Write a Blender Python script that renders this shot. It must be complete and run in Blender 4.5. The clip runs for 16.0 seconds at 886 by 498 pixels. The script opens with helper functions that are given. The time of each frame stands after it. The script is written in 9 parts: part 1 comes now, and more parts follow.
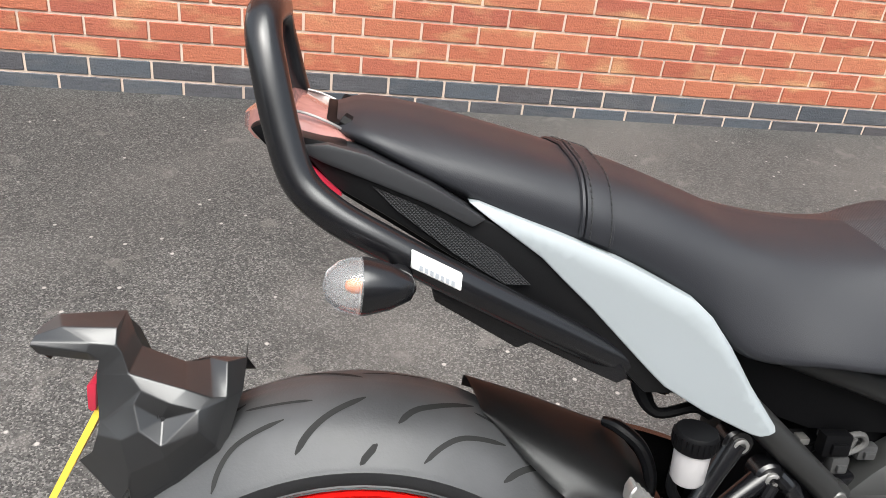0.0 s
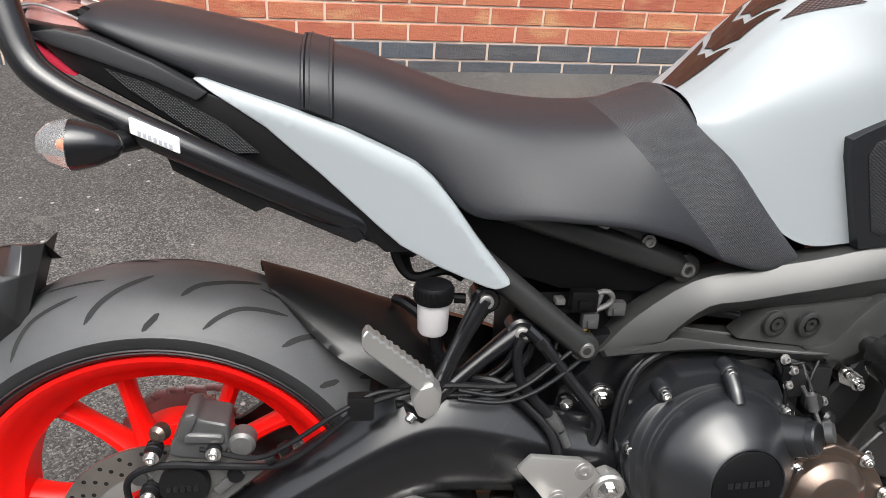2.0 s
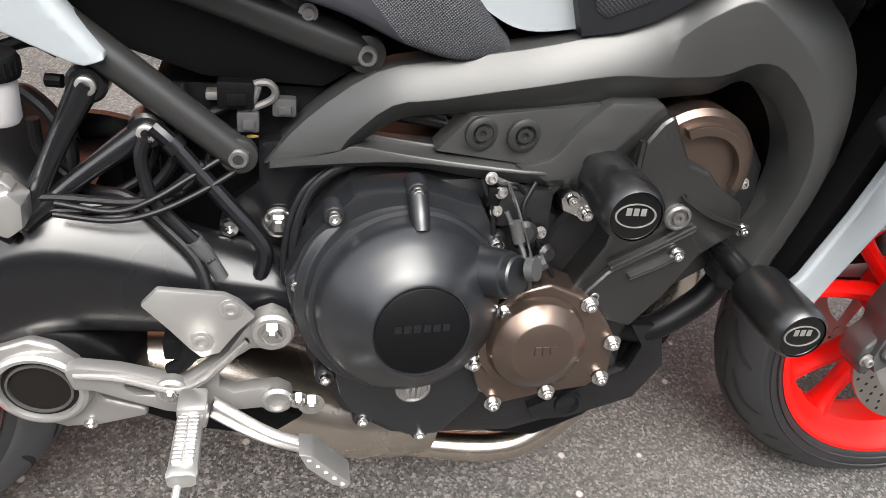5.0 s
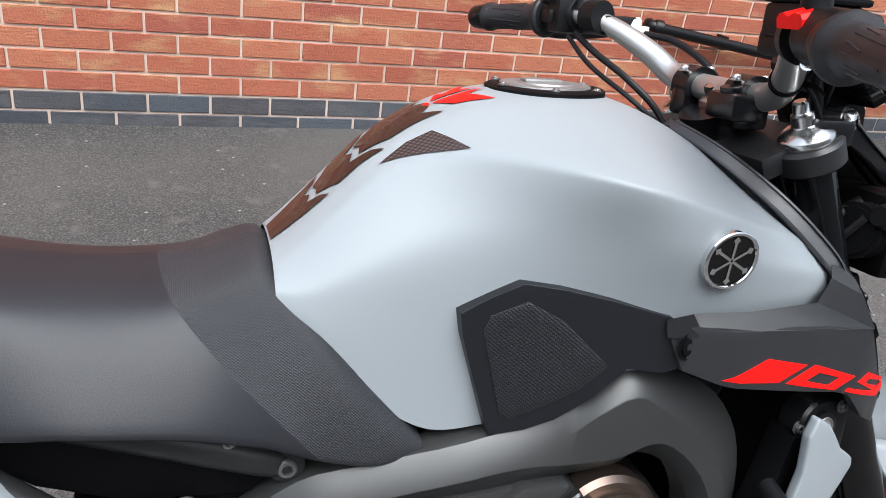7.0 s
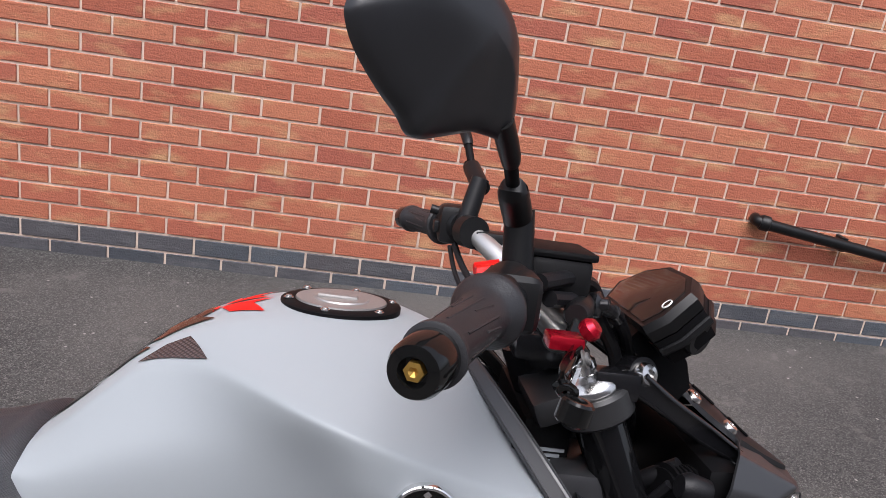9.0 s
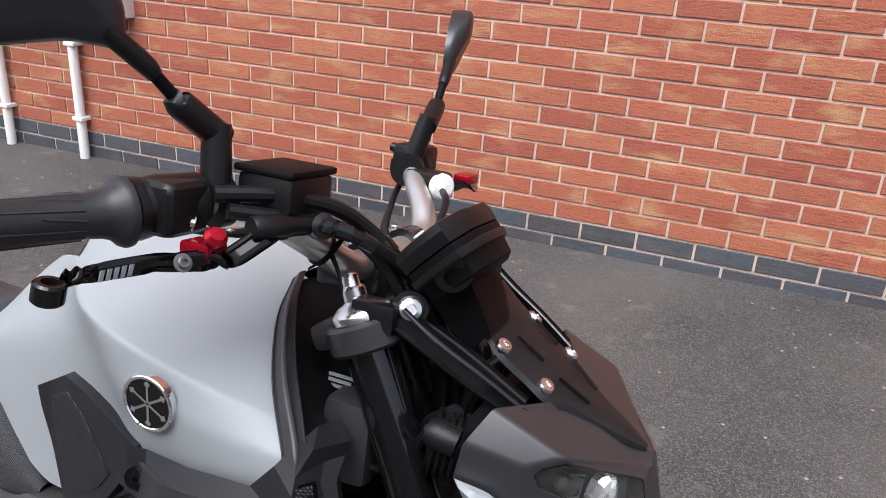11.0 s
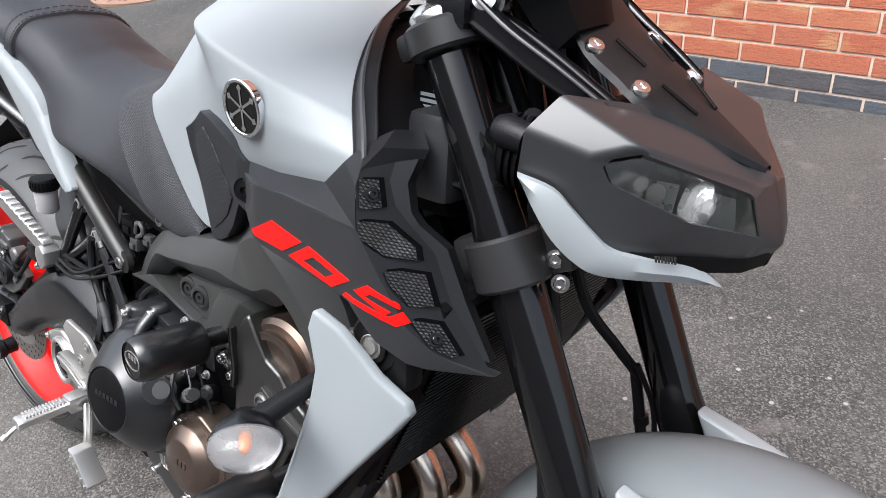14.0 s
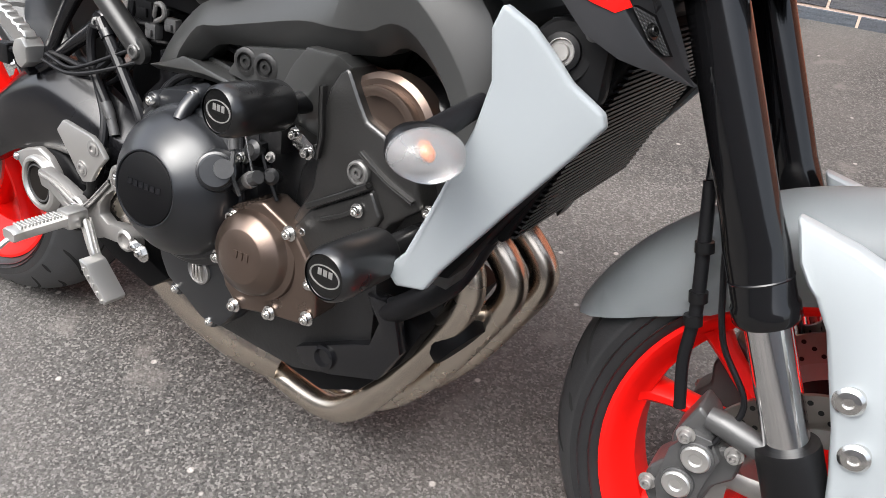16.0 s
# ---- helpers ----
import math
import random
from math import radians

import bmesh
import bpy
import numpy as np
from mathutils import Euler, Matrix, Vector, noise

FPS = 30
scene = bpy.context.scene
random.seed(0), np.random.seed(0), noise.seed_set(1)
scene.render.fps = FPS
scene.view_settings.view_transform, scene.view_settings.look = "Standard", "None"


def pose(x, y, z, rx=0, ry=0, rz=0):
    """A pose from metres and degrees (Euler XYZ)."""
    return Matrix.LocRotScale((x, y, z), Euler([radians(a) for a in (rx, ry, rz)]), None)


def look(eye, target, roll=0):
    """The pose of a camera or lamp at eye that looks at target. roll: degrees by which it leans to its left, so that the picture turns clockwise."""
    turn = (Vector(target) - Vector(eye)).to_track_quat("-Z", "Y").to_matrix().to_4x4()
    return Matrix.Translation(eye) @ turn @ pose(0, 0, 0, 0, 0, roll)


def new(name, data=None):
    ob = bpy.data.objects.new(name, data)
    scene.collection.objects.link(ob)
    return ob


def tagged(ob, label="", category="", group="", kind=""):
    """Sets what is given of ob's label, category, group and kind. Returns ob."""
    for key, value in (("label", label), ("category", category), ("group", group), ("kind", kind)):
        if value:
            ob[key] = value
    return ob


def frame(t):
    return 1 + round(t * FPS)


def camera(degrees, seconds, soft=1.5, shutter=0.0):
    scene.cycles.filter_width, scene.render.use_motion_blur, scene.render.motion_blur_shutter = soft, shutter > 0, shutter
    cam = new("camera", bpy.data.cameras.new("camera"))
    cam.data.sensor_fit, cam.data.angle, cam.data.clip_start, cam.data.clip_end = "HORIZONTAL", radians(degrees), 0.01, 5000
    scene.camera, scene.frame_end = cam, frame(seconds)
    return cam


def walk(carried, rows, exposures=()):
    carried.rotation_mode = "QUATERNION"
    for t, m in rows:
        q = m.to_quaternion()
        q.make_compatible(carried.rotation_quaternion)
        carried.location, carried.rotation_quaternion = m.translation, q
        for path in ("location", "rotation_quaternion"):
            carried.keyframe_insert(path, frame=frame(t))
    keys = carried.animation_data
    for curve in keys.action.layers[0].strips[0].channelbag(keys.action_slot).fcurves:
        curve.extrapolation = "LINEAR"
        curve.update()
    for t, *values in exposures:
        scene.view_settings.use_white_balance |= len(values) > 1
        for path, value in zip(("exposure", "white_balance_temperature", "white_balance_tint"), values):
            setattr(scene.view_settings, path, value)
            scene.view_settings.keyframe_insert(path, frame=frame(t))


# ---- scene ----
EXPOSURES = [(0.0, 1.46, 6350, 6), (1.5, 1.26, 6350, 6), (2.5, 1.46, 6500, 10), (3.0, 1.58, 6600, 11), (5.5, 1.84, 6450, 8), (6.0, 2.00, 6450, 8), (6.5, 1.46, 6250, 8), (7.0, 1.15, 5950, 7), (8.5, 0.86, 6100, 13), (10.0, 0.95, 6150, 15), (12.5, 1.19, 6050, 9), (14.5, 1.50, 6200, 9), (16.0, 1.63, 6350, 9)]
cam = camera(60.2, 16.0, soft=0.8)
PATH = [
    (0, (-0.039, -2.967, 1.186), (0.289, -1.247, 0.218), 7.1),
    (0.5, (0.076, -3.064, 1.206), (0.297, -1.298, 0.294), 5.9),
    (1, (0.125, -3.084, 1.221), (0.343, -1.305, 0.333), 4.7),
    (1.5, (0.168, -3.095, 1.208), (0.421, -1.338, 0.286), 4.0),
    (2, (0.213, -3.131, 1.152), (0.517, -1.431, 0.143), 4.2),
    (2.5, (0.241, -3.153, 1.093), (0.584, -1.505, 0.012), 5.5),
    (3, (0.286, -3.089, 1.017), (0.673, -1.533, -0.178), 8.1),
    (3.2, (0.314, -3.06, 0.993), (0.707, -1.53, -0.234), 8.7),
    (5.3, (0.549, -3.041, 1.038), (1.023, -1.589, -0.254), 10.4),
    (5.5, (0.551, -3.025, 1.066), (1.058, -1.572, -0.212), 10.7),
    (6, (0.551, -3.0, 1.117), (1.113, -1.492, -0.071), 10.1),
    (6.5, (0.531, -2.976, 1.174), (1.172, -1.395, 0.13), 9.3),
    (7, (0.535, -2.962, 1.22), (1.193, -1.308, 0.309), 8.4),
    (7.5, (0.574, -2.964, 1.253), (1.197, -1.235, 0.466), 8.0),
    (8, (0.68, -3.019, 1.306), (1.206, -1.215, 0.623), 8.1),
    (8.5, (0.787, -3.086, 1.347), (1.159, -1.219, 0.735), 8.5),
    (9, (0.901, -3.008, 1.325), (1.11, -1.111, 0.727), 9.0),
    (9.5, (0.977, -2.9, 1.344), (1.007, -1.003, 0.71), 8.7),
    (10, (1.087, -2.931, 1.34), (0.904, -1.07, 0.63), 7.4),
    (10.2, (1.167, -2.936, 1.338), (0.887, -1.098, 0.602), 6.8),
    (12.3, (1.522, -2.942, 1.337), (0.496, -1.402, 0.578), -0.5),
    (12.5, (1.536, -2.902, 1.315), (0.477, -1.395, 0.537), -1.1),
    (13, (1.545, -2.857, 1.27), (0.425, -1.429, 0.43), -2.4),
    (13.5, (1.54, -2.868, 1.219), (0.391, -1.51, 0.304), -3.4),
    (14, (1.536, -2.897, 1.168), (0.396, -1.583, 0.179), -3.9),
    (14.5, (1.523, -2.912, 1.123), (0.429, -1.609, 0.072), -3.6),
    (15, (1.5, -2.952, 1.097), (0.478, -1.623, 0.006), -2.2),
    (15.5, (1.453, -3.03, 1.065), (0.53, -1.648, -0.047), 0.1),
    (16, (1.348, -3.086, 0.973), (0.529, -1.643, -0.144), 3.0),
]
walk(cam, [(t, look(eye, target, roll)) for t, eye, target, roll in PATH], EXPOSURES)

# ---- daylight: bright overcast ----
world = bpy.data.worlds.new("overcast_sky")
scene.world = world
world.use_nodes = True
wn, wl = world.node_tree.nodes, world.node_tree.links
sky = wn.new("ShaderNodeTexSky")
sky.sky_type = "NISHITA"
sky.sun_disc = False
sky.sun_elevation, sky.sun_rotation = radians(58), radians(200)
sky.air_density, sky.dust_density, sky.ozone_density = 1.0, 6.0, 1.0
grey = wn.new("ShaderNodeHueSaturation")
grey.inputs["Saturation"].default_value = 0.4
wl.new(sky.outputs[0], grey.inputs["Color"])
wl.new(grey.outputs[0], wn["Background"].inputs["Color"])
wn["Background"].inputs["Strength"].default_value = 0.14
sun = new("sun", bpy.data.lights.new("sun", "SUN"))
sun.data.energy, sun.data.angle, sun.data.color = 1.3, radians(40), (1.0, 0.97, 0.93)
sun.matrix_world = look((1.2, -3.4, 6.0), (0.4, -1.0, 0.0))
scene.view_settings.exposure = 0.0

# ---- materials ----


def nodes_of(mat):
    return mat.node_tree.nodes, mat.node_tree.links


def surface(name, color, rough=0.5, metal=0.0, vary=0.12, scale=8.0, grain=400.0, bump=0.08, depth=0.0008, rough_vary=0.12, coat=0.0, spec=0.5):
    """A painted, moulded or cast surface: colour and gloss vary at two scales, with a fine relief."""
    mat = bpy.data.materials.new(name)
    mat.use_nodes = True
    n, l = nodes_of(mat)
    b = n["Principled BSDF"]
    tc = n.new("ShaderNodeTexCoord")
    big, fine = n.new("ShaderNodeTexNoise"), n.new("ShaderNodeTexNoise")
    big.inputs["Scale"].default_value, fine.inputs["Scale"].default_value = scale, grain
    big.inputs["Detail"].default_value, fine.inputs["Detail"].default_value = 4.0, 2.0
    for t in (big, fine):
        l.new(tc.outputs["Object"], t.inputs["Vector"])
    ramp = n.new("ShaderNodeMapRange")
    ramp.inputs["To Min"].default_value, ramp.inputs["To Max"].default_value = 1 - vary, 1 + vary
    l.new(big.outputs["Fac"], ramp.inputs["Value"])
    mul = n.new("ShaderNodeVectorMath")
    mul.operation = "SCALE"
    mul.inputs[0].default_value = color
    l.new(ramp.outputs[0], mul.inputs["Scale"])
    l.new(mul.outputs[0], b.inputs["Base Color"])
    rr = n.new("ShaderNodeMapRange")
    rr.inputs["To Min"].default_value, rr.inputs["To Max"].default_value = max(0.02, rough - rough_vary), min(1, rough + rough_vary)
    l.new(big.outputs["Fac"], rr.inputs["Value"])
    l.new(rr.outputs[0], b.inputs["Roughness"])
    b.inputs["Metallic"].default_value = metal
    b.inputs["Specular IOR Level"].default_value = spec
    b.inputs["Coat Weight"].default_value = coat
    b.inputs["Coat Roughness"].default_value = 0.08
    if bump:
        bp = n.new("ShaderNodeBump")
        bp.inputs["Strength"].default_value, bp.inputs["Distance"].default_value = bump, depth
        l.new(fine.outputs["Fac"], bp.inputs["Height"])
        l.new(bp.outputs[0], b.inputs["Normal"])
    return mat


def woven(name, color, pitch, rough=0.6, contrast=0.5, depth=0.001, turn=45.0, mesh=False):
    """A small square relief: seat grip cloth, knee pads, mesh grilles."""
    mat = surface(name, color, rough, bump=0)
    n, l = nodes_of(mat)
    b = n["Principled BSDF"]
    tc = n.new("ShaderNodeTexCoord")
    waves = []
    k = math.pi / pitch
    for way in ((0.707 * k, 0.6 * k, 0.707 * k), (0.707 * k, -0.6 * k, -0.707 * k)):
        dot = n.new("ShaderNodeVectorMath")
        dot.operation = "DOT_PRODUCT"
        dot.inputs[1].default_value = way
        l.new(tc.outputs["Object"], dot.inputs[0])
        s = n.new("ShaderNodeMath")
        s.operation = "SINE"
        l.new(dot.outputs["Value"], s.inputs[0])
        a = n.new("ShaderNodeMath")
        a.operation = "ABSOLUTE"
        l.new(s.outputs[0], a.inputs[0])
        waves.append(a)
    both = n.new("ShaderNodeMath")
    both.operation = "MINIMUM" if mesh else "MULTIPLY"
    l.new(waves[0].outputs[0], both.inputs[0])
    l.new(waves[1].outputs[0], both.inputs[1])
    bp = n.new("ShaderNodeBump")
    bp.inputs["Strength"].default_value, bp.inputs["Distance"].default_value = 0.9, depth
    l.new(both.outputs[0], bp.inputs["Height"])
    l.new(bp.outputs[0], b.inputs["Normal"])
    mix = n.new("ShaderNodeMapRange")
    mix.inputs["To Min"].default_value, mix.inputs["To Max"].default_value = 1 - contrast, 1 + contrast
    l.new(both.outputs[0], mix.inputs["Value"])
    mul = n.new("ShaderNodeVectorMath")
    mul.operation = "SCALE"
    mul.inputs[0].default_value = color
    l.new(mix.outputs[0], mul.inputs["Scale"])
    l.new(mul.outputs[0], b.inputs["Base Color"])
    return mat


def glassy(name, color=(1, 1, 1), rough=0.02, ior=1.45):
    mat = bpy.data.materials.new(name)
    mat.use_nodes = True
    n, l = nodes_of(mat)
    b = n["Principled BSDF"]
    b.inputs["Base Color"].default_value = (*color, 1)
    b.inputs["Roughness"].default_value, b.inputs["IOR"].default_value = rough, ior
    b.inputs["Transmission Weight"].default_value = 1.0
    return mat


PLASTIC = surface("moulded_black_plastic", (0.0045, 0.0045, 0.005), 0.40, grain=900, bump=0.25, depth=0.0004, spec=0.30)
SATIN = surface("satin_black_paint", (0.005, 0.005, 0.006), 0.25, grain=700, bump=0.05, rough_vary=0.06, spec=0.6)
HOLDER = surface("glossy_moulded_black", (0.016, 0.016, 0.017), 0.34, grain=900, bump=0.1, depth=0.0003, rough_vary=0.06, spec=0.8)
SHELL = surface("mirror_housing_black", (0.0135, 0.0138, 0.0160), 0.36, grain=1500, bump=0.08, depth=0.0002, rough_vary=0.05, spec=0.6)
GRIP = surface("grip_rubber", (0.018, 0.018, 0.020), 0.46, vary=0.2, grain=500, bump=0.3, spec=0.38)
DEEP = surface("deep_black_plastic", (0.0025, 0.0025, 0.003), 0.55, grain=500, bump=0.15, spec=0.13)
GLOSS = surface("gloss_black", (0.005, 0.005, 0.005), 0.1, coat=0.1, bump=0.0, rough_vary=0.04, spec=0.28)
# dark gloss; the brown reflection of the bricks is put into the base colour
TINT = surface("brown_reflection_gloss", (0.016, 0.010, 0.0085), 0.06, bump=0.0, rough_vary=0.02, spec=0.5)
VINYL = surface("seat_vinyl", (0.0155, 0.016, 0.0195), 0.46, grain=1400, bump=0.35, depth=0.0005, scale=5, vary=0.1, spec=0.40)
STITCH = surface("dark_thread", (0.02, 0.02, 0.02), 0.8)
GRIPCLOTH = woven("seat_grip_cloth", (0.023, 0.024, 0.028), 0.0021, 0.55, 0.25, 0.0005)
PADCLOTH = woven("knee_pad_relief", (0.0105, 0.011, 0.0135), 0.0024, 0.5, 0.2, 0.0004)
KNEE = surface("matt_black_knee_plastic", (0.0085, 0.009, 0.0115), 0.42, grain=1500, bump=0.08, depth=0.0002, rough_vary=0.05, spec=0.45)
FORKBLACK = surface("black_fork_coating", (0.004, 0.004, 0.0045), 0.11, vary=0.1, bump=0.01, rough_vary=0.03, spec=0.5)
MESH = woven("grille_mesh", (0.085, 0.085, 0.087), 0.0028, 0.4, 0.98, 0.0016, turn=30, mesh=True)
GREY = surface("matt_silver_grey_paint", (0.262, 0.284, 0.298), 0.40, metal=0.0, vary=0.03, scale=3, grain=2500, bump=0.03, depth=0.0002, rough_vary=0.04, spec=0.35)
FRAME = surface("frame_grey_paint", (0.043, 0.0435, 0.0430), 0.37, metal=0.3, vary=0.06, grain=1200, bump=0.12, depth=0.0003, rough_vary=0.06, spec=0.6)
COWL = surface("matt_dark_grey_paint", (0.027, 0.0275, 0.030), 0.36, metal=0.2, vary=0.06, grain=1500, bump=0.06, depth=0.0003, rough_vary=0.05, spec=0.7)
ENGINE = surface("engine_black_paint", (0.0095, 0.0102, 0.0120), 0.31, metal=0.0, vary=0.12, grain=700, bump=0.06, depth=0.0002, rough_vary=0.06, spec=0.7)
YOKE = surface("matt_black_yoke", (0.022, 0.022, 0.023), 0.40, metal=0.2, vary=0.08, grain=900, bump=0.12, depth=0.0003)
NYLON = surface("black_nylon", (0.006, 0.006, 0.0065), 0.30, vary=0.15, grain=600, bump=0.1, depth=0.0003, spec=0.75)
CALIPER = surface("dark_grey_casting", (0.075, 0.075, 0.076), 0.40, metal=0.4, vary=0.25, scale=30, grain=300, bump=0.35, depth=0.0005)
CAST = surface("rough_black_casting", (0.008, 0.008, 0.0085), 0.42, vary=0.2, grain=260, bump=0.5, depth=0.0008, spec=0.6)
BLOCK = surface("black_block_casting", (0.013, 0.0125, 0.012), 0.36, metal=0.1, vary=0.2, scale=20, grain=260, bump=0.4, depth=0.0008, spec=0.9)
SUBFRAME = surface("subframe_black_paint", (0.026, 0.026, 0.026), 0.36, metal=0.25, vary=0.08, grain=1000, bump=0.15, depth=0.0003)
BRONZE = surface("bronze_cover_paint", (0.15, 0.112, 0.092), 0.3, metal=0.85, vary=0.1, grain=500, bump=0.2, depth=0.0004)
ALU = surface("brushed_aluminium", (0.54, 0.53, 0.515), 0.34, metal=0.85, vary=0.08, grain=300, bump=0.12)
DULLALU = surface("cast_aluminium", (0.35, 0.34, 0.33), 0.45, metal=0.75, vary=0.15, grain=200, bump=0.3)
STEEL = surface("bright_steel", (0.7, 0.69, 0.67), 0.22, metal=1.0, vary=0.1, bump=0.05)
CHROME = surface("chrome", (0.8, 0.8, 0.8), 0.08, metal=1.0, vary=0.03, bump=0.0, rough_vary=0.03)
HEADER = surface("heat_tinted_steel", (0.62, 0.55, 0.47), 0.26, metal=1.0, vary=0.22, scale=14, bump=0.06, rough_vary=0.12)
RED = surface("red_paint", (0.78, 0.006, 0.004), 0.38, vary=0.05, bump=0.03, rough_vary=0.05, spec=0.3)
REDMETAL = surface("red_anodised_metal", (0.4, 0.006, 0.02), 0.25, metal=0.7, vary=0.1, bump=0.05)
RUBBER = surface("black_rubber", (0.005, 0.005, 0.006), 0.45, vary=0.2, grain=500, bump=0.3, spec=0.26)
TYRE = surface("dusty_tread_rubber", (0.052, 0.053, 0.056), 0.5, vary=0.4, scale=16, grain=350, bump=0.3, depth=0.0007)
FRONTTREAD = surface("clean_tread_rubber", (0.022, 0.022, 0.0235), 0.5, vary=0.35, scale=16, grain=350, bump=0.3, depth=0.0007)
TAILMESH = woven("tail_mesh", (0.013, 0.013, 0.014), 0.0022, 0.5, 0.7, 0.0010, turn=30, mesh=True)
SIDEWALL = surface("sidewall_rubber", (0.013, 0.013, 0.014), 0.42, vary=0.25, scale=20, grain=350, bump=0.25, depth=0.0006)
# near-black that paints the shade inside tread grooves and disc holes
RECESS_SHADE = surface("tread_groove", (0.008, 0.008, 0.008), 0.8)
GREYCAST = surface("grey_casting", (0.13, 0.128, 0.125), 0.45, metal=0.5, vary=0.25, scale=25, grain=300, bump=0.35, depth=0.0006)
DISC = surface("brake_disc_steel", (0.3, 0.27, 0.25), 0.38, metal=0.9, vary=0.25, scale=30, bump=0.15)
MILKY = surface("milky_plastic", (0.40, 0.385, 0.39), 0.35, vary=0.1, scale=20, bump=0.05)
WHITE = surface("white_plastic", (0.75, 0.75, 0.73), 0.4, vary=0.05, bump=0.05)
LABEL = surface("white_label", (0.75, 0.75, 0.73), 0.45, vary=0.04, bump=0.0)
INK = surface("grey_print", (0.3, 0.32, 0.35), 0.5, bump=0)
CARBON = woven("carbon_weave", (0.05, 0.035, 0.033), 0.004, 0.18, 0.6, 0.0002, turn=45)
LENS = glassy("clear_lens")
MILKLENS = surface("clear_lamp_plastic", (0.62, 0.62, 0.63), 0.14, vary=0.08, scale=20, grain=40, bump=0.02, depth=0.0005, coat=0.4)
REDLENS = surface("red_lens", (0.34, 0.02, 0.04), 0.12, vary=0.15, scale=40, bump=0.2, coat=0.5)
AMBER = surface("amber_bulb", (0.85, 0.22, 0.03), 0.3, bump=0)
REFLECTOR = surface("lamp_reflector", (0.8, 0.8, 0.8), 0.25, metal=1.0, vary=0.1, scale=20, bump=0.03)
LAMPDARK = surface("lamp_dark_metal", (0.14, 0.14, 0.138), 0.2, metal=0.8, vary=0.5, scale=45, bump=0.2)
LAMPGREY = surface("lamp_grey_metal", (0.34, 0.37, 0.36), 0.3, metal=0.7, vary=0.25, scale=70, bump=0.1)
CRYSTAL = surface("bright_lamp_lens", (0.85, 0.87, 0.87), 0.08, metal=0.8, vary=0.3, scale=90, bump=0.25)
MIRROR = surface("mirror_glass", (0.5, 0.5, 0.5), 0.02, metal=1.0, vary=0.0, bump=0, rough_vary=0.0)
YELLOW = surface("yellow_plate", (0.75, 0.5, 0.06), 0.4, vary=0.06, bump=0.03)
BLUE = surface("blue_plug", (0.05, 0.12, 0.5), 0.4)

milk = MILKLENS.node_tree.nodes["Principled BSDF"]
milk.inputs["Transmission Weight"].default_value = 0.84
milk.inputs["IOR"].default_value = 1.2


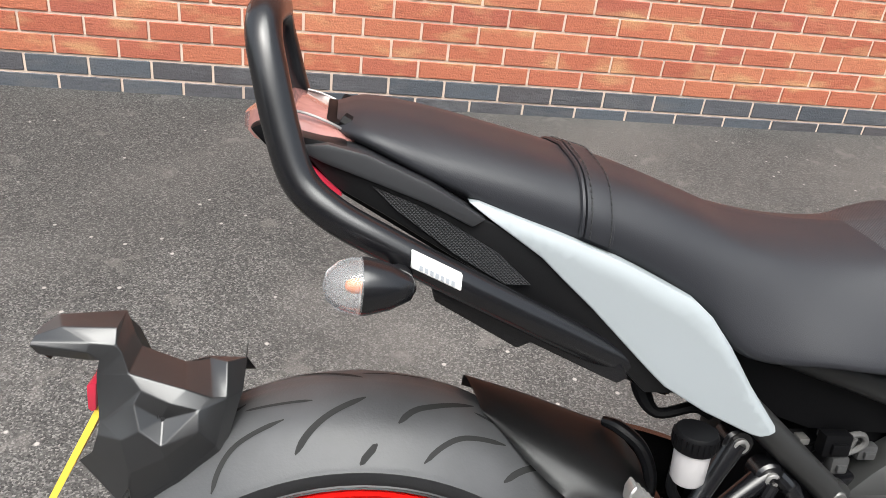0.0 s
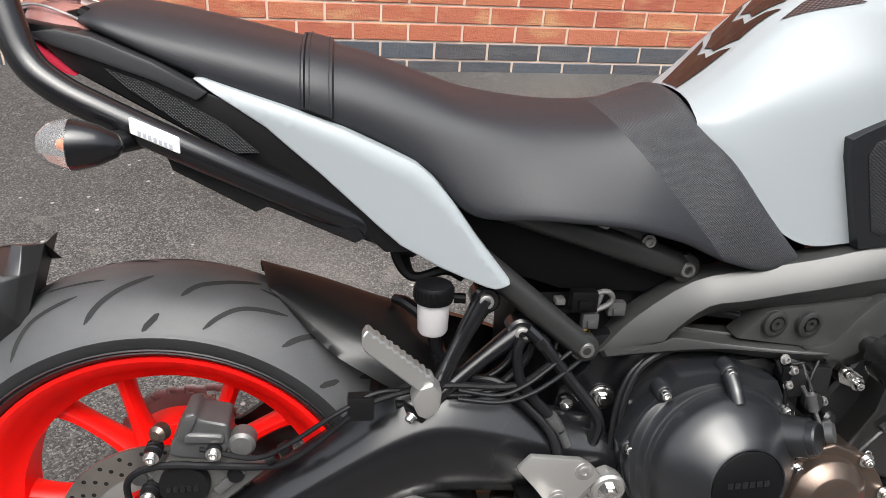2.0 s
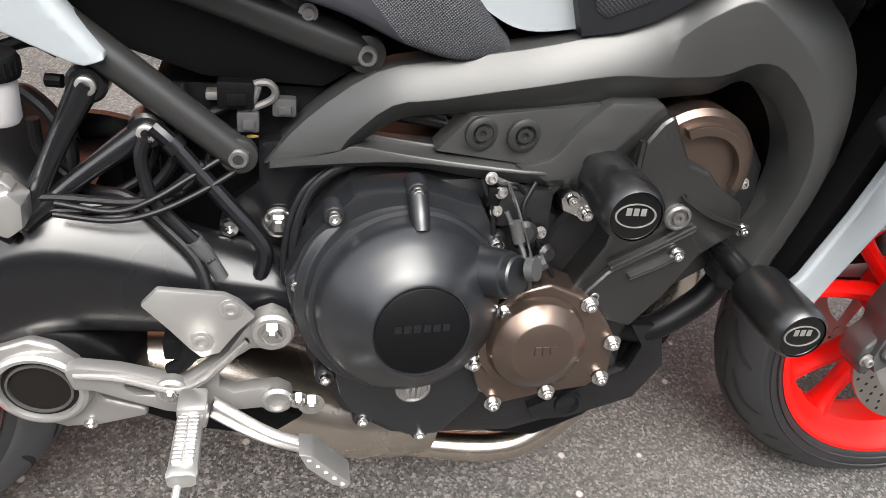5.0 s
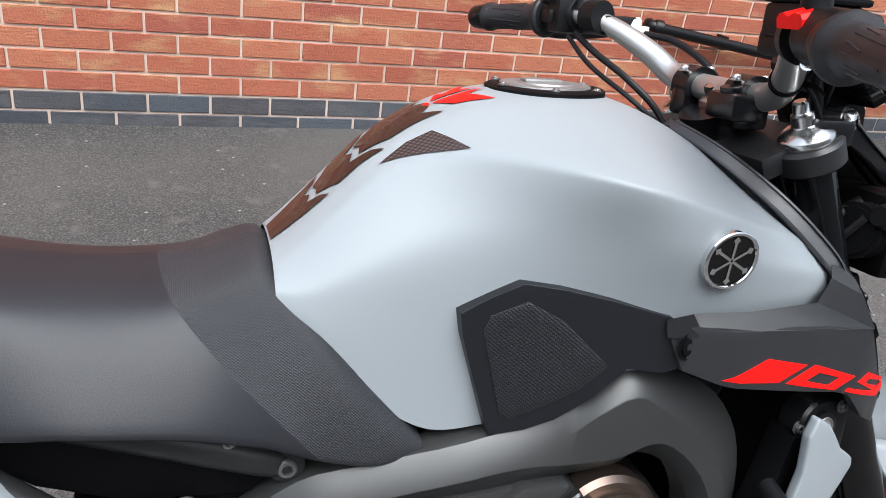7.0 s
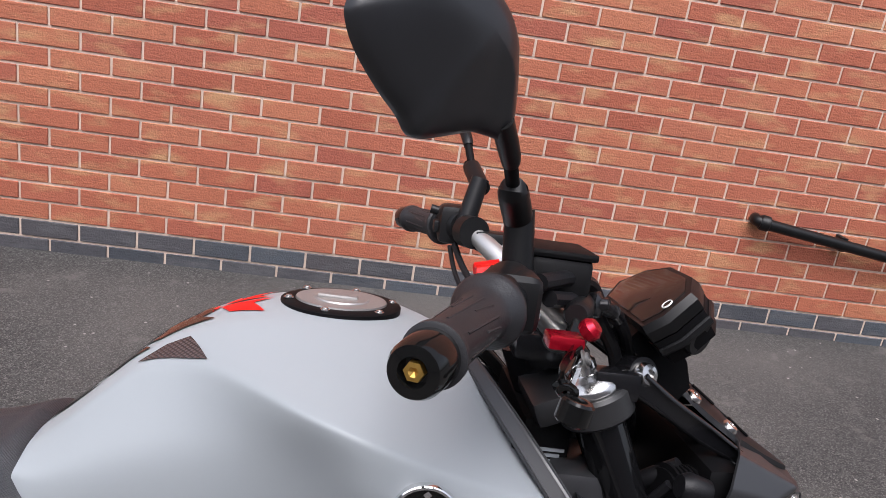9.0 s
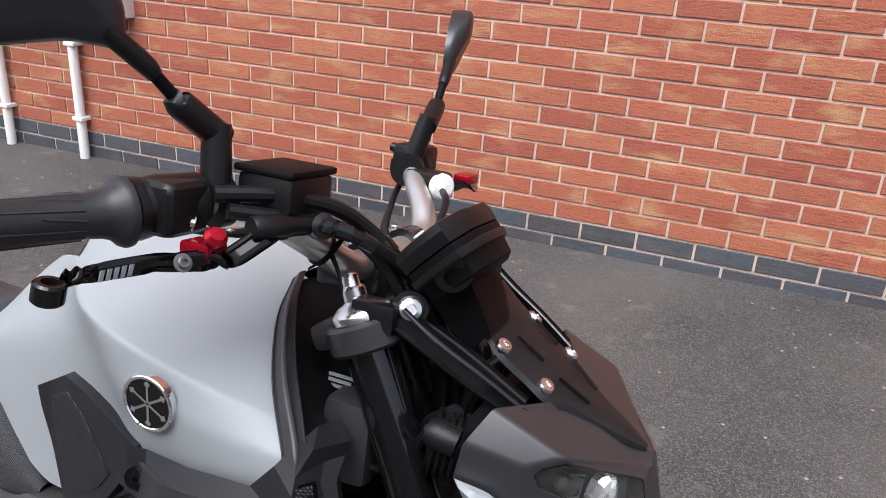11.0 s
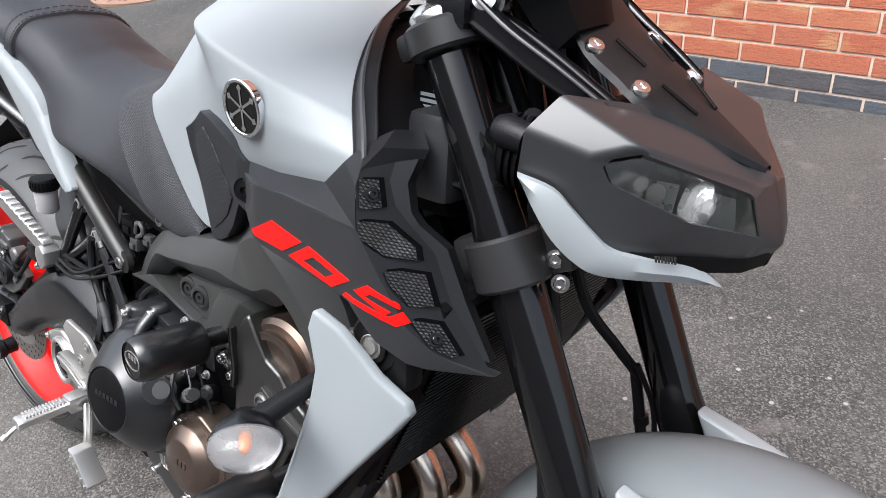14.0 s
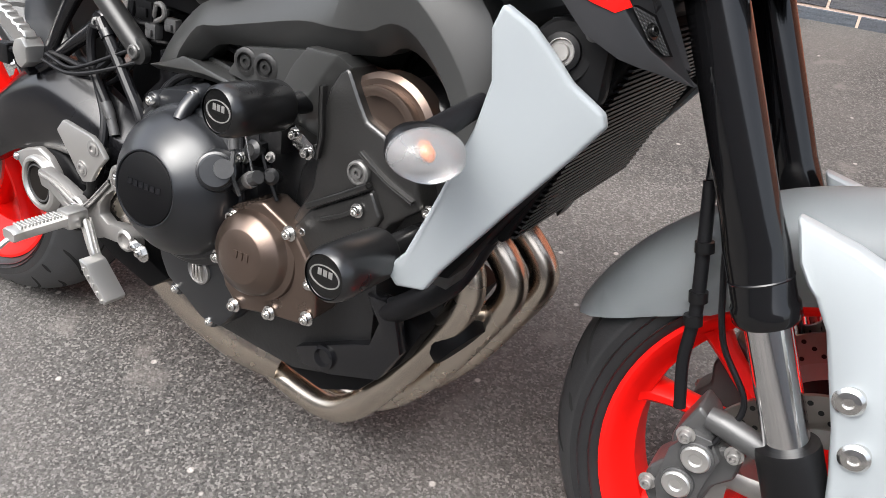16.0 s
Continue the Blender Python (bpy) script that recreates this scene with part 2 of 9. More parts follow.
def brick_material(name, tones, sandy):
    mat = bpy.data.materials.new(name)
    mat.use_nodes = True
    n, l = nodes_of(mat)
    b = n["Principled BSDF"]
    info, geo, tc = n.new("ShaderNodeObjectInfo"), n.new("ShaderNodeNewGeometry"), n.new("ShaderNodeTexCoord")
    add = n.new("ShaderNodeMath")
    add.operation = "ADD"
    l.new(info.outputs["Random"], add.inputs[0])
    l.new(geo.outputs["Random Per Island"], add.inputs[1])
    fr = n.new("ShaderNodeMath")
    fr.operation = "FRACT"
    l.new(add.outputs[0], fr.inputs[0])
    ramp = n.new("ShaderNodeValToRGB")
    els = ramp.color_ramp.elements
    els[0].color, els[1].color = (*tones[0], 1), (*tones[-1], 1)
    for i, c in enumerate(tones[1:-1]):
        els.new((i + 1) / (len(tones) - 1)).color = (*c, 1)
    l.new(fr.outputs[0], ramp.inputs[0])
    pos = n.new("ShaderNodeMapping")
    pos.inputs["Scale"].default_value = (3.0, 3.0, 9.0)
    l.new(geo.outputs["Position"], pos.inputs["Vector"])
    wide = n.new("ShaderNodeTexNoise")
    wide.inputs["Scale"].default_value, wide.inputs["Detail"].default_value = 1.6, 3
    l.new(pos.outputs[0], wide.inputs["Vector"])
    fine = n.new("ShaderNodeTexNoise")
    fine.inputs["Scale"].default_value, fine.inputs["Detail"].default_value = 160, 4
    l.new(geo.outputs["Position"], fine.inputs["Vector"])
    # creased faces: short wavy folds along the brick
    crease_map = n.new("ShaderNodeMapping")
    crease_map.inputs["Scale"].default_value = (22, 22, 120)
    l.new(geo.outputs["Position"], crease_map.inputs["Vector"])
    crease = n.new("ShaderNodeTexNoise")
    crease.inputs["Scale"].default_value, crease.inputs["Detail"].default_value = 1.0, 3
    l.new(crease_map.outputs[0], crease.inputs["Vector"])
    fac = n.new("ShaderNodeMapRange")
    fac.inputs["From Min"].default_value, fac.inputs["From Max"].default_value = 0.52, 0.72
    l.new(wide.outputs["Fac"], fac.inputs["Value"])
    mix = n.new("ShaderNodeMix")
    mix.data_type = "RGBA"
    l.new(fac.outputs[0], mix.inputs["Factor"])
    l.new(ramp.outputs[0], mix.inputs["A"])
    mix.inputs["B"].default_value = (*sandy, 1)
    dark = n.new("ShaderNodeMapRange")
    dark.inputs["From Min"].default_value, dark.inputs["From Max"].default_value = 0.3, 0.7
    dark.inputs["To Min"].default_value, dark.inputs["To Max"].default_value = 0.8, 1.15
    l.new(fine.outputs["Fac"], dark.inputs["Value"])
    # the creases' hollows are shaded in the base colour as well as in relief
    crease_shade = n.new("ShaderNodeMapRange")
    crease_shade.inputs["From Min"].default_value, crease_shade.inputs["From Max"].default_value = 0.3, 0.45
    crease_shade.inputs["To Min"].default_value = 0.72
    l.new(crease.outputs["Fac"], crease_shade.inputs["Value"])
    m2 = n.new("ShaderNodeMath")
    m2.operation = "MULTIPLY"
    l.new(dark.outputs[0], m2.inputs[0])
    l.new(crease_shade.outputs[0], m2.inputs[1])
    sc = n.new("ShaderNodeVectorMath")
    sc.operation = "SCALE"
    l.new(mix.outputs["Result"], sc.inputs[0])
    l.new(m2.outputs[0], sc.inputs["Scale"])
    l.new(sc.outputs[0], b.inputs["Base Color"])
    b.inputs["Roughness"].default_value = 0.8
    hsum = n.new("ShaderNodeMath")
    hsum.operation = "ADD"
    l.new(fine.outputs["Fac"], hsum.inputs[0])
    l.new(crease.outputs["Fac"], hsum.inputs[1])
    bp = n.new("ShaderNodeBump")
    bp.inputs["Strength"].default_value, bp.inputs["Distance"].default_value = 0.6, 0.004
    l.new(hsum.outputs[0], bp.inputs["Height"])
    l.new(bp.outputs[0], b.inputs["Normal"])
    return mat


BRICK = brick_material("red_facing_brick", [(0.31, 0.084, 0.047), (0.38, 0.118, 0.063), (0.31, 0.085, 0.053), (0.41, 0.147, 0.077), (0.345, 0.100, 0.054)], (0.44, 0.235, 0.115))
BLUEBRICK = brick_material("blue_engineering_brick", [(0.05, 0.055, 0.065), (0.07, 0.08, 0.095), (0.065, 0.06, 0.065), (0.045, 0.05, 0.06)], (0.09, 0.09, 0.095))
MORTAR = surface("sand_mortar", (0.59, 0.465, 0.385), 0.9, vary=0.12, scale=6, grain=250, bump=0.5, depth=0.002)


def asphalt_material():
    mat = bpy.data.materials.new("asphalt")
    mat.use_nodes = True
    n, l = nodes_of(mat)
    b = n["Principled BSDF"]
    tc = n.new("ShaderNodeTexCoord")
    vor = n.new("ShaderNodeTexVoronoi")
    vor.inputs["Scale"].default_value = 270
    big = n.new("ShaderNodeTexNoise")
    big.inputs["Scale"].default_value, big.inputs["Detail"].default_value = 1.3, 5
    mid = n.new("ShaderNodeTexNoise")
    mid.inputs["Scale"].default_value, mid.inputs["Detail"].default_value = 9, 6
    dots = n.new("ShaderNodeTexVoronoi")
    dots.inputs["Scale"].default_value = 13
    for t in (vor, big, mid, dots):
        l.new(tc.outputs["Object"], t.inputs["Vector"])
    stone = n.new("ShaderNodeSeparateColor")
    l.new(vor.outputs["Color"], stone.inputs[0])
    ramp = n.new("ShaderNodeValToRGB")
    ramp.color_ramp.elements[0].color = (0.026, 0.025, 0.0245, 1)
    ramp.color_ramp.elements[1].color = (0.165, 0.158, 0.151, 1)
    ramp.color_ramp.elements.new(0.7).color = (0.078, 0.075, 0.072, 1)
    l.new(stone.outputs[0], ramp.inputs[0])
    dust = n.new("ShaderNodeMapRange")
    dust.inputs["From Min"].default_value, dust.inputs["From Max"].default_value = 0.4, 0.75
    dust.inputs["To Max"].default_value = 0.6
    l.new(big.outputs["Fac"], dust.inputs["Value"])
    patch = n.new("ShaderNodeMapRange")
    patch.inputs["From Min"].default_value, patch.inputs["From Max"].default_value = 0.61, 0.70
    patch.inputs["To Max"].default_value = 0.5
    l.new(mid.outputs["Fac"], patch.inputs["Value"])
    s = n.new("ShaderNodeMath")
    s.operation = "ADD"
    l.new(dust.outputs[0], s.inputs[0])
    l.new(patch.outputs[0], s.inputs[1])
    mix = n.new("ShaderNodeMix")
    mix.data_type = "RGBA"
    l.new(s.outputs[0], mix.inputs["Factor"])
    l.new(ramp.outputs[0], mix.inputs["A"])
    mix.inputs["B"].default_value = (0.144, 0.134, 0.125, 1)
    spot = n.new("ShaderNodeMapRange")
    spot.inputs["From Min"].default_value, spot.inputs["From Max"].default_value = 0.085, 0.05
    l.new(dots.outputs["Distance"], spot.inputs["Value"])
    mix2 = n.new("ShaderNodeMix")
    mix2.data_type = "RGBA"
    l.new(spot.outputs[0], mix2.inputs["Factor"])
    l.new(mix.outputs["Result"], mix2.inputs["A"])
    mix2.inputs["B"].default_value = (0.33, 0.31, 0.29, 1)
    # base colour falls to 0.7 towards the brick wall, with a wavy edge
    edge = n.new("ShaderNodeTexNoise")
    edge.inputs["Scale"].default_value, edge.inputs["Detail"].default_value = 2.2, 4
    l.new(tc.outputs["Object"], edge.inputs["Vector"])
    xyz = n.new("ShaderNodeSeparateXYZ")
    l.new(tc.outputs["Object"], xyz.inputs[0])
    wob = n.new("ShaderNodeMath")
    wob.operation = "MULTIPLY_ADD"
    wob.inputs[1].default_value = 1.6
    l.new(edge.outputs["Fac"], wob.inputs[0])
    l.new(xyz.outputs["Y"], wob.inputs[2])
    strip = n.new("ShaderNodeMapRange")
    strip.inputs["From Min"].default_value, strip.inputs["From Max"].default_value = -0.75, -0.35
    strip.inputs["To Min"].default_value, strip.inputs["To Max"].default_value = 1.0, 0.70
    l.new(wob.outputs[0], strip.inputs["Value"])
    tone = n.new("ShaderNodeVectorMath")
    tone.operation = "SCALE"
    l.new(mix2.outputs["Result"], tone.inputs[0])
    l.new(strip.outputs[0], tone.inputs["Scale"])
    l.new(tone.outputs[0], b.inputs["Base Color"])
    b.inputs["Roughness"].default_value = 0.9
    b.inputs["Specular IOR Level"].default_value = 0.25
    bp = n.new("ShaderNodeBump")
    grit = n.new("ShaderNodeTexNoise")
    grit.inputs["Scale"].default_value, grit.inputs["Detail"].default_value = 140, 5
    l.new(tc.outputs["Object"], grit.inputs["Vector"])
    bp.inputs["Strength"].default_value, bp.inputs["Distance"].default_value = 0.9, 0.006
    l.new(grit.outputs["Fac"], bp.inputs["Height"])
    l.new(bp.outputs[0], b.inputs["Normal"])
    return mat


ASPHALT = asphalt_material()

# ---- mesh tools ----
V = Vector


ONE_BY_ONE = {"bolts": "bolt", "screws": "screw", "ribs": "rib", "holes": "hole", "bars": "bar", "set": "bolt", "ears": "ear", "clips": "clip", "each": ""}


def islands(bm):
    """Groups of faces that hang together, or whose boxes overlap."""
    seen, groups = set(), []
    for f in bm.faces:
        if f in seen:
            continue
        todo, got = [f], []
        seen.add(f)
        while todo:
            g = todo.pop()
            got.append(g)
            for v in g.verts:
                for k in v.link_faces:
                    if k not in seen:
                        seen.add(k)
                        todo.append(k)
        pts = [v.co for g in got for v in g.verts]
        lo = V([min(p[i] for p in pts) for i in range(3)])
        hi = V([max(p[i] for p in pts) for i in range(3)])
        for other in groups:
            if all(other[1][i] <= hi[i] and lo[i] <= other[2][i] for i in range(3)):
                other[0] += got
                other[1] = V([min(other[1][i], lo[i]) for i in range(3)])
                other[2] = V([max(other[2][i], hi[i]) for i in range(3)])
                break
        else:
            groups.append([got, lo, hi])
    return [g[0] for g in groups]


def part(name, bm, material, parent=None, label="", smooth=35, recalc=True):
    """Links a bmesh as one mesh object under a thing or a part; rows of bolts and ribs become one object each."""
    last = name.rsplit("_", 1)[-1]
    if last in ONE_BY_ONE:
        name = (name[: -len(last)] + ONE_BY_ONE[last]).rstrip("_")
        out = None
        for faces in islands(bm):
            b2 = bmesh.new()
            index = {}
            for f in faces:
                for v in f.verts:
                    if v not in index:
                        index[v] = b2.verts.new(v.co)
                b2.faces.new([index[v] for v in f.verts])
            out = part(name, b2, material, parent, label, smooth, recalc)
        bm.free()
        return out
    if recalc:
        bmesh.ops.recalc_face_normals(bm, faces=bm.faces)
    me = bpy.data.meshes.new(name)
    bm.to_mesh(me)
    bm.free()
    if smooth:
        me.shade_smooth()
        me.set_sharp_from_angle(angle=radians(smooth))
    me.materials.append(material)
    ob = new(name, me)
    if parent:
        ob.parent = parent
    return tagged(ob, label)


def thing(name, m, label, category, group="", kind=""):
    ob = new(name)
    ob.matrix_basis = m
    ob.empty_display_size = 0.1
    return tagged(ob, label, category, group, kind)


def spline(pts, per=6, closed=False):
    """A smooth line through points of any dimension."""
    p = np.array(pts, float)
    n = len(p)
    out = []
    for i in range(n if closed else n - 1):
        a, b = p[i], p[(i + 1) % n]
        o = p[(i - 1) % n] if closed or i else 2 * a - b
        c = p[(i + 2) % n] if closed or i + 2 < n else 2 * b - a
        for k in range(per):
            t = k / per
            out.append(0.5 * (2 * a + (b - o) * t + (2 * o - 5 * a + 4 * b - c) * t * t + (3 * a - o - 3 * b + c) * t**3))
    if not closed:
        out.append(p[-1])
    return np.array(out)


def skin(bm, rings, closed=True, cap=True):
    """Faces between rings of equal length."""
    vs = [[bm.verts.new(p) for p in r] for r in rings]
    n = len(vs[0])
    for a, b in zip(vs, vs[1:]):
        for i in range(n if closed else n - 1):
            j = (i + 1) % n
            try:
                bm.faces.new((a[i], a[j], b[j], b[i]))
            except ValueError:
                pass
    if cap and closed:
        for r in (vs[0], vs[-1]):
            try:
                bm.faces.new(r)
            except ValueError:
                pass
    return vs


def frames_along(p):
    """Parallel-carried side vectors along a line."""
    t = np.gradient(p, axis=0)
    t /= np.linalg.norm(t, axis=1)[:, None] + 1e-12
    up = np.array([0, 1.0, 0]) if abs(t[0][1]) < 0.9 else np.array([1.0, 0, 0])
    s = np.cross(t[0], up)
    s /= np.linalg.norm(s)
    out = []
    for v in t:
        s = s - v * (s @ v)
        s /= np.linalg.norm(s)
        out.append((s, np.cross(v, s)))
    return out


def tube(bm, pts, r, n=12, per=6, flat=1.0):
    """A round bar along a smooth line; r may be one radius or one for each point."""
    rs = [r] * len(pts) if isinstance(r, (int, float)) else r
    q = spline([(*p, k) for p, k in zip(pts, rs)], per) if len(pts) > 2 else np.array([(*p, k) for p, k in zip(pts, rs)], float)
    p, rad = q[:, :3], q[:, 3]
    rings = []
    for c, k, (s, u) in zip(p, rad, frames_along(p)):
        rings.append([c + k * (math.cos(a) * s + flat * math.sin(a) * u) for a in np.linspace(0, 2 * math.pi, n, endpoint=False)])
    skin(bm, rings)
    return bm


def turned(bm, profile, centre=(0, 0, 0), axis=(0, -1, 0), n=32, cap=True, squash=(1, 1)):
    """A lathe part: profile rows are (radius, height along the axis)."""
    c, ax = np.array(centre, float), np.array(axis, float)
    ax /= np.linalg.norm(ax)
    ref = np.array([0, 0, 1.0]) if abs(ax[2]) < 0.9 else np.array([1.0, 0, 0])
    u = np.cross(ax, ref)
    u /= np.linalg.norm(u)
    w = np.cross(ax, u)
    rings = [[c + h * ax + max(r, 1e-5) * (squash[0] * math.cos(a) * u + squash[1] * math.sin(a) * w) for a in np.linspace(0, 2 * math.pi, n, endpoint=False)] for r, h in profile]
    skin(bm, rings, cap=cap)
    return bm


def rounded(bm, width, segments=2, angle=25):
    """Rounds the sharp edges."""
    es = [e for e in bm.edges if len(e.link_faces) == 2 and e.calc_face_angle(0) > radians(angle)]
    if es and width:
        bmesh.ops.bevel(bm, geom=es, offset=width, segments=segments, affect="EDGES", profile=0.6, clamp_overlap=True)
    return bm


def plate(bm, poly, y0, y1, bevel=0.002, segments=2):
    """A side-view outline of (x, z) between two depths; y0, y1 may be functions of (x, z)."""
    f0 = y0 if callable(y0) else (lambda x, z: y0)
    f1 = y1 if callable(y1) else (lambda x, z: y1)
    a = [bm.verts.new((x, f0(x, z), z)) for x, z in poly]
    b = [bm.verts.new((x, f1(x, z), z)) for x, z in poly]
    n = len(poly)
    bm.faces.new(a)
    bm.faces.new(b[::-1])
    for i in range(n):
        bm.faces.new((a[i], b[i], b[(i + 1) % n], a[(i + 1) % n]))
    bmesh.ops.recalc_face_normals(bm, faces=bm.faces)
    return rounded(bm, bevel, segments)


def panel(bm, poly, depth, thick, bevel=0.003, fine=0.016, segments=2):
    """A bent sheet: a side-view outline filled finely, laid at depth(x, z) and given a thickness inwards."""
    b2 = bmesh.new()
    b2.faces.new([b2.verts.new((x, 0, z)) for x, z in poly])
    bmesh.ops.triangulate(b2, faces=b2.faces)
    for _ in range(5):
        es = [e for e in b2.edges if e.calc_length() > fine]
        if not es:
            break
        bmesh.ops.subdivide_edges(b2, edges=es, cuts=1)
        bmesh.ops.triangulate(b2, faces=b2.faces)
        bmesh.ops.beautify_fill(b2, faces=b2.faces, edges=[e for e in b2.edges if not e.is_boundary])
    for v in b2.verts:
        v.co.y = depth(v.co.x, v.co.z)
    got = bmesh.ops.extrude_face_region(b2, geom=b2.faces[:])
    for v in [g for g in got["geom"] if isinstance(g, bmesh.types.BMVert)]:
        v.co.y += thick if depth(0.9, 0.7) < 0 else -thick
    bmesh.ops.recalc_face_normals(b2, faces=b2.faces)
    rounded(b2, bevel, segments, 50)
    return merge(bm, b2)


def pierced(bm, outer, holes, y0, y1, bevel=0.002):
    """As plate, with any number of openings through it."""
    b2 = bmesh.new()
    edges = []
    for poly in [outer] + holes:
        vs = [b2.verts.new((x, y1, z)) for x, z in poly]
        edges += [b2.edges.new((vs[i], vs[(i + 1) % len(vs)])) for i in range(len(vs))]
    bmesh.ops.triangle_fill(b2, edges=edges, use_beauty=True)
    got = bmesh.ops.extrude_face_region(b2, geom=b2.faces[:])
    for v in [g for g in got["geom"] if isinstance(g, bmesh.types.BMVert)]:
        v.co.y = y0
    bmesh.ops.recalc_face_normals(b2, faces=b2.faces)
    rounded(b2, bevel, 2, 50)
    return merge(bm, b2)


def box(bm, lo, hi, bevel=0.003, m=None, segments=2):
    b2 = bmesh.new()
    bmesh.ops.create_cube(b2, size=1.0)
    for v in b2.verts:
        v.co = V([(lo[i] + hi[i]) / 2 + v.co[i] * (hi[i] - lo[i]) for i in range(3)])
    rounded(b2, bevel, segments)
    if m:
        bmesh.ops.transform(b2, matrix=m, verts=b2.verts)
    return merge(bm, b2)


def merge(bm, other):
    me = bpy.data.meshes.new("tmp")
    other.to_mesh(me)
    other.free()
    bm.from_mesh(me)
    bpy.data.meshes.remove(me)
    return bm


def beam(bm, rows, n=4, per=6, corner=0.35):
    """A box-section bar: rows of (x, y, z, height, thickness), swept in the side view; corner: how round the section is."""
    q = spline(rows, per)
    p = q[:, :3]
    rings = []
    t = np.gradient(p, axis=0)
    for c, v, (h, w) in zip(p, t, q[:, 3:5]):
        up = np.array([-v[2], 0, v[0]])
        up /= np.linalg.norm(up)
        side = np.array([0, 1.0, 0])
        ring = []
        k = corner
        for su, ss in ((1, 1), (1, -1), (-1, -1), (-1, 1)):
            cu, cs = h / 2 * su, w / 2 * ss
            r = min(h, w) / 2 * k
            ou, os_ = cu - su * r, cs - ss * r
            first = (math.pi / 2, 0) if su * ss > 0 else (0, math.pi / 2)
            for a in np.linspace(first[0], first[1], n):
                ring.append(c + up * (ou + su * r * math.sin(a)) + side * (os_ + ss * r * math.cos(a)))
        rings.append(ring)
    skin(bm, rings)
    return bm


def bolt(bm, centre, r=0.006, axis=(0, -1, 0), h=0.005, n=16):
    """A socket-head screw with its washer."""
    turned(bm, [(r * 1.5, 0), (r * 1.5, 0.0012), (r, 0.0014), (r, h * 0.85), (r * 0.86, h), (r * 0.52, h), (r * 0.5, h * 0.45), (0.0001, h * 0.42)], centre, axis, n)
    return bm


def nut(bm, centre, r=0.007, axis=(0, -1, 0), h=0.006):
    turned(bm, [(r * 1.7, 0), (r * 1.7, 0.0015)], centre, axis, 20)
    turned(bm, [(r, 0.0015), (r, h * 0.85), (r * 0.85, h), (r * 0.55, h), (r * 0.5, h + 0.003), (0.0001, h + 0.003)], centre, axis, 6)
    return bm


def mirrored(bm):
    """The same mesh on the other side of the machine."""
    for v in bm.verts:
        v.co.y = -v.co.y
    bmesh.ops.reverse_faces(bm, faces=bm.faces)
    return bm


def B():
    return bmesh.new()

# ---- ground and wall ----
def ground_height(x, y):
    z = 0.163 + 0.055 * max(y, -7.0) if y < 0 else 0.163 + 0.02 * min(y, 3.0)
    return z + 0.004 * max(-8, min(8, x))


bm = B()
xs = sorted({*np.linspace(-400, 400, 17).round(2), *np.linspace(-12, 12, 49).round(2)})
ys = sorted({*np.linspace(-400, 400, 17).round(2), *np.linspace(-12, 12, 49).round(2)})
grid = [[bm.verts.new((x, y, ground_height(x, y))) for y in ys] for x in xs]
for i in range(len(xs) - 1):
    for j in range(len(ys) - 1):
        bm.faces.new((grid[i][j], grid[i + 1][j], grid[i + 1][j + 1], grid[i][j + 1]))
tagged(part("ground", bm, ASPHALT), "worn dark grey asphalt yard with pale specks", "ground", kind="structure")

# unseen wall, added behind the camera to shape reflections and bounced light
bm = B()
box(bm, (-14.0, -9.6, -1.0), (16.0, -9.3, 4.6), 0)
tagged(part("wall_south", bm, surface("unseen_wall_grey", (0.26, 0.26, 0.26), 0.85, vary=0.35, scale=3, grain=60, bump=0.4, depth=0.004), smooth=0), "unseen plain grey wall added to shape reflections and bounced light", "wall", kind="structure")
WALL_X0, WALL_X1, BASE = -2.70, 6.3, 0.14
COURSES = 70
bm = B()
box(bm, (WALL_X0, 0.006, -0.3), (WALL_X1, 0.25, BASE + COURSES * 0.075 + 0.004), 0)
wall = tagged(part("wall_north", bm, MORTAR, smooth=0), "red brick wall with two blue brick base courses and pale mortar", "wall", kind="structure")

# ---- the motorcycle: x ahead from the rear axle, y to its left, z up from the tyres' soles ----
bike = thing("motorcycle", pose(0.0104, -2.4293, 0.0296, -9.728, -0.162, -1.681) @ Matrix.Scale(1.0078, 4), "silver grey and black motorcycle with red wheels, parked on asphalt", "motorcycle")
SIDES = ((-1, lambda b: b), (1, mirrored))


def lofted(stations, per_x=5, per_s=5):
    """A body from half sections: rows of (x, [(y, z), ...]) from the top centre down; both sides are made."""
    data = np.array([[(x, y, z) for y, z in sec] for x, sec in stations], float)
    n, m, _ = data.shape
    rows = spline(data.reshape(n, m * 3), per_x).reshape(-1, m, 3)
    rings = []
    for r in rows:
        half = spline(r, per_s)
        half[0][1] = 0.0
        right = half * (1, -1, 1)
        rings.append(np.concatenate([half[::-1], right[1:]]))
    return rings


def shell(bm, rings, cap=True):
    return skin(bm, rings, closed=False, cap=False)


def eased(rows, per, passes):
    """Straight steps between rows, then evened out; the ends stay."""
    n = len(rows)
    t = np.linspace(0, n - 1, (n - 1) * per + 1)
    i = np.minimum(t.astype(int), n - 2)
    f = (t - i).reshape((-1,) + (1,) * (rows.ndim - 1))
    out = rows[i] * (1 - f) + rows[i + 1] * f
    for _ in range(passes):
        out[1:-1] = 0.25 * out[:-2] + 0.5 * out[1:-1] + 0.25 * out[2:]
    return out


def pressed(stations):
    """As lofted, with flat panels between firm, narrow bends."""
    data = np.array([[(x, y, z) for y, z in sec] for x, sec in stations], float)
    rings = []
    for r in eased(data, 7, 14):
        half = eased(r, 7, 5)
        half[0][1] = 0.0
        rings.append(np.concatenate([half[::-1], (half * (1, -1, 1))[1:]]))
    return rings


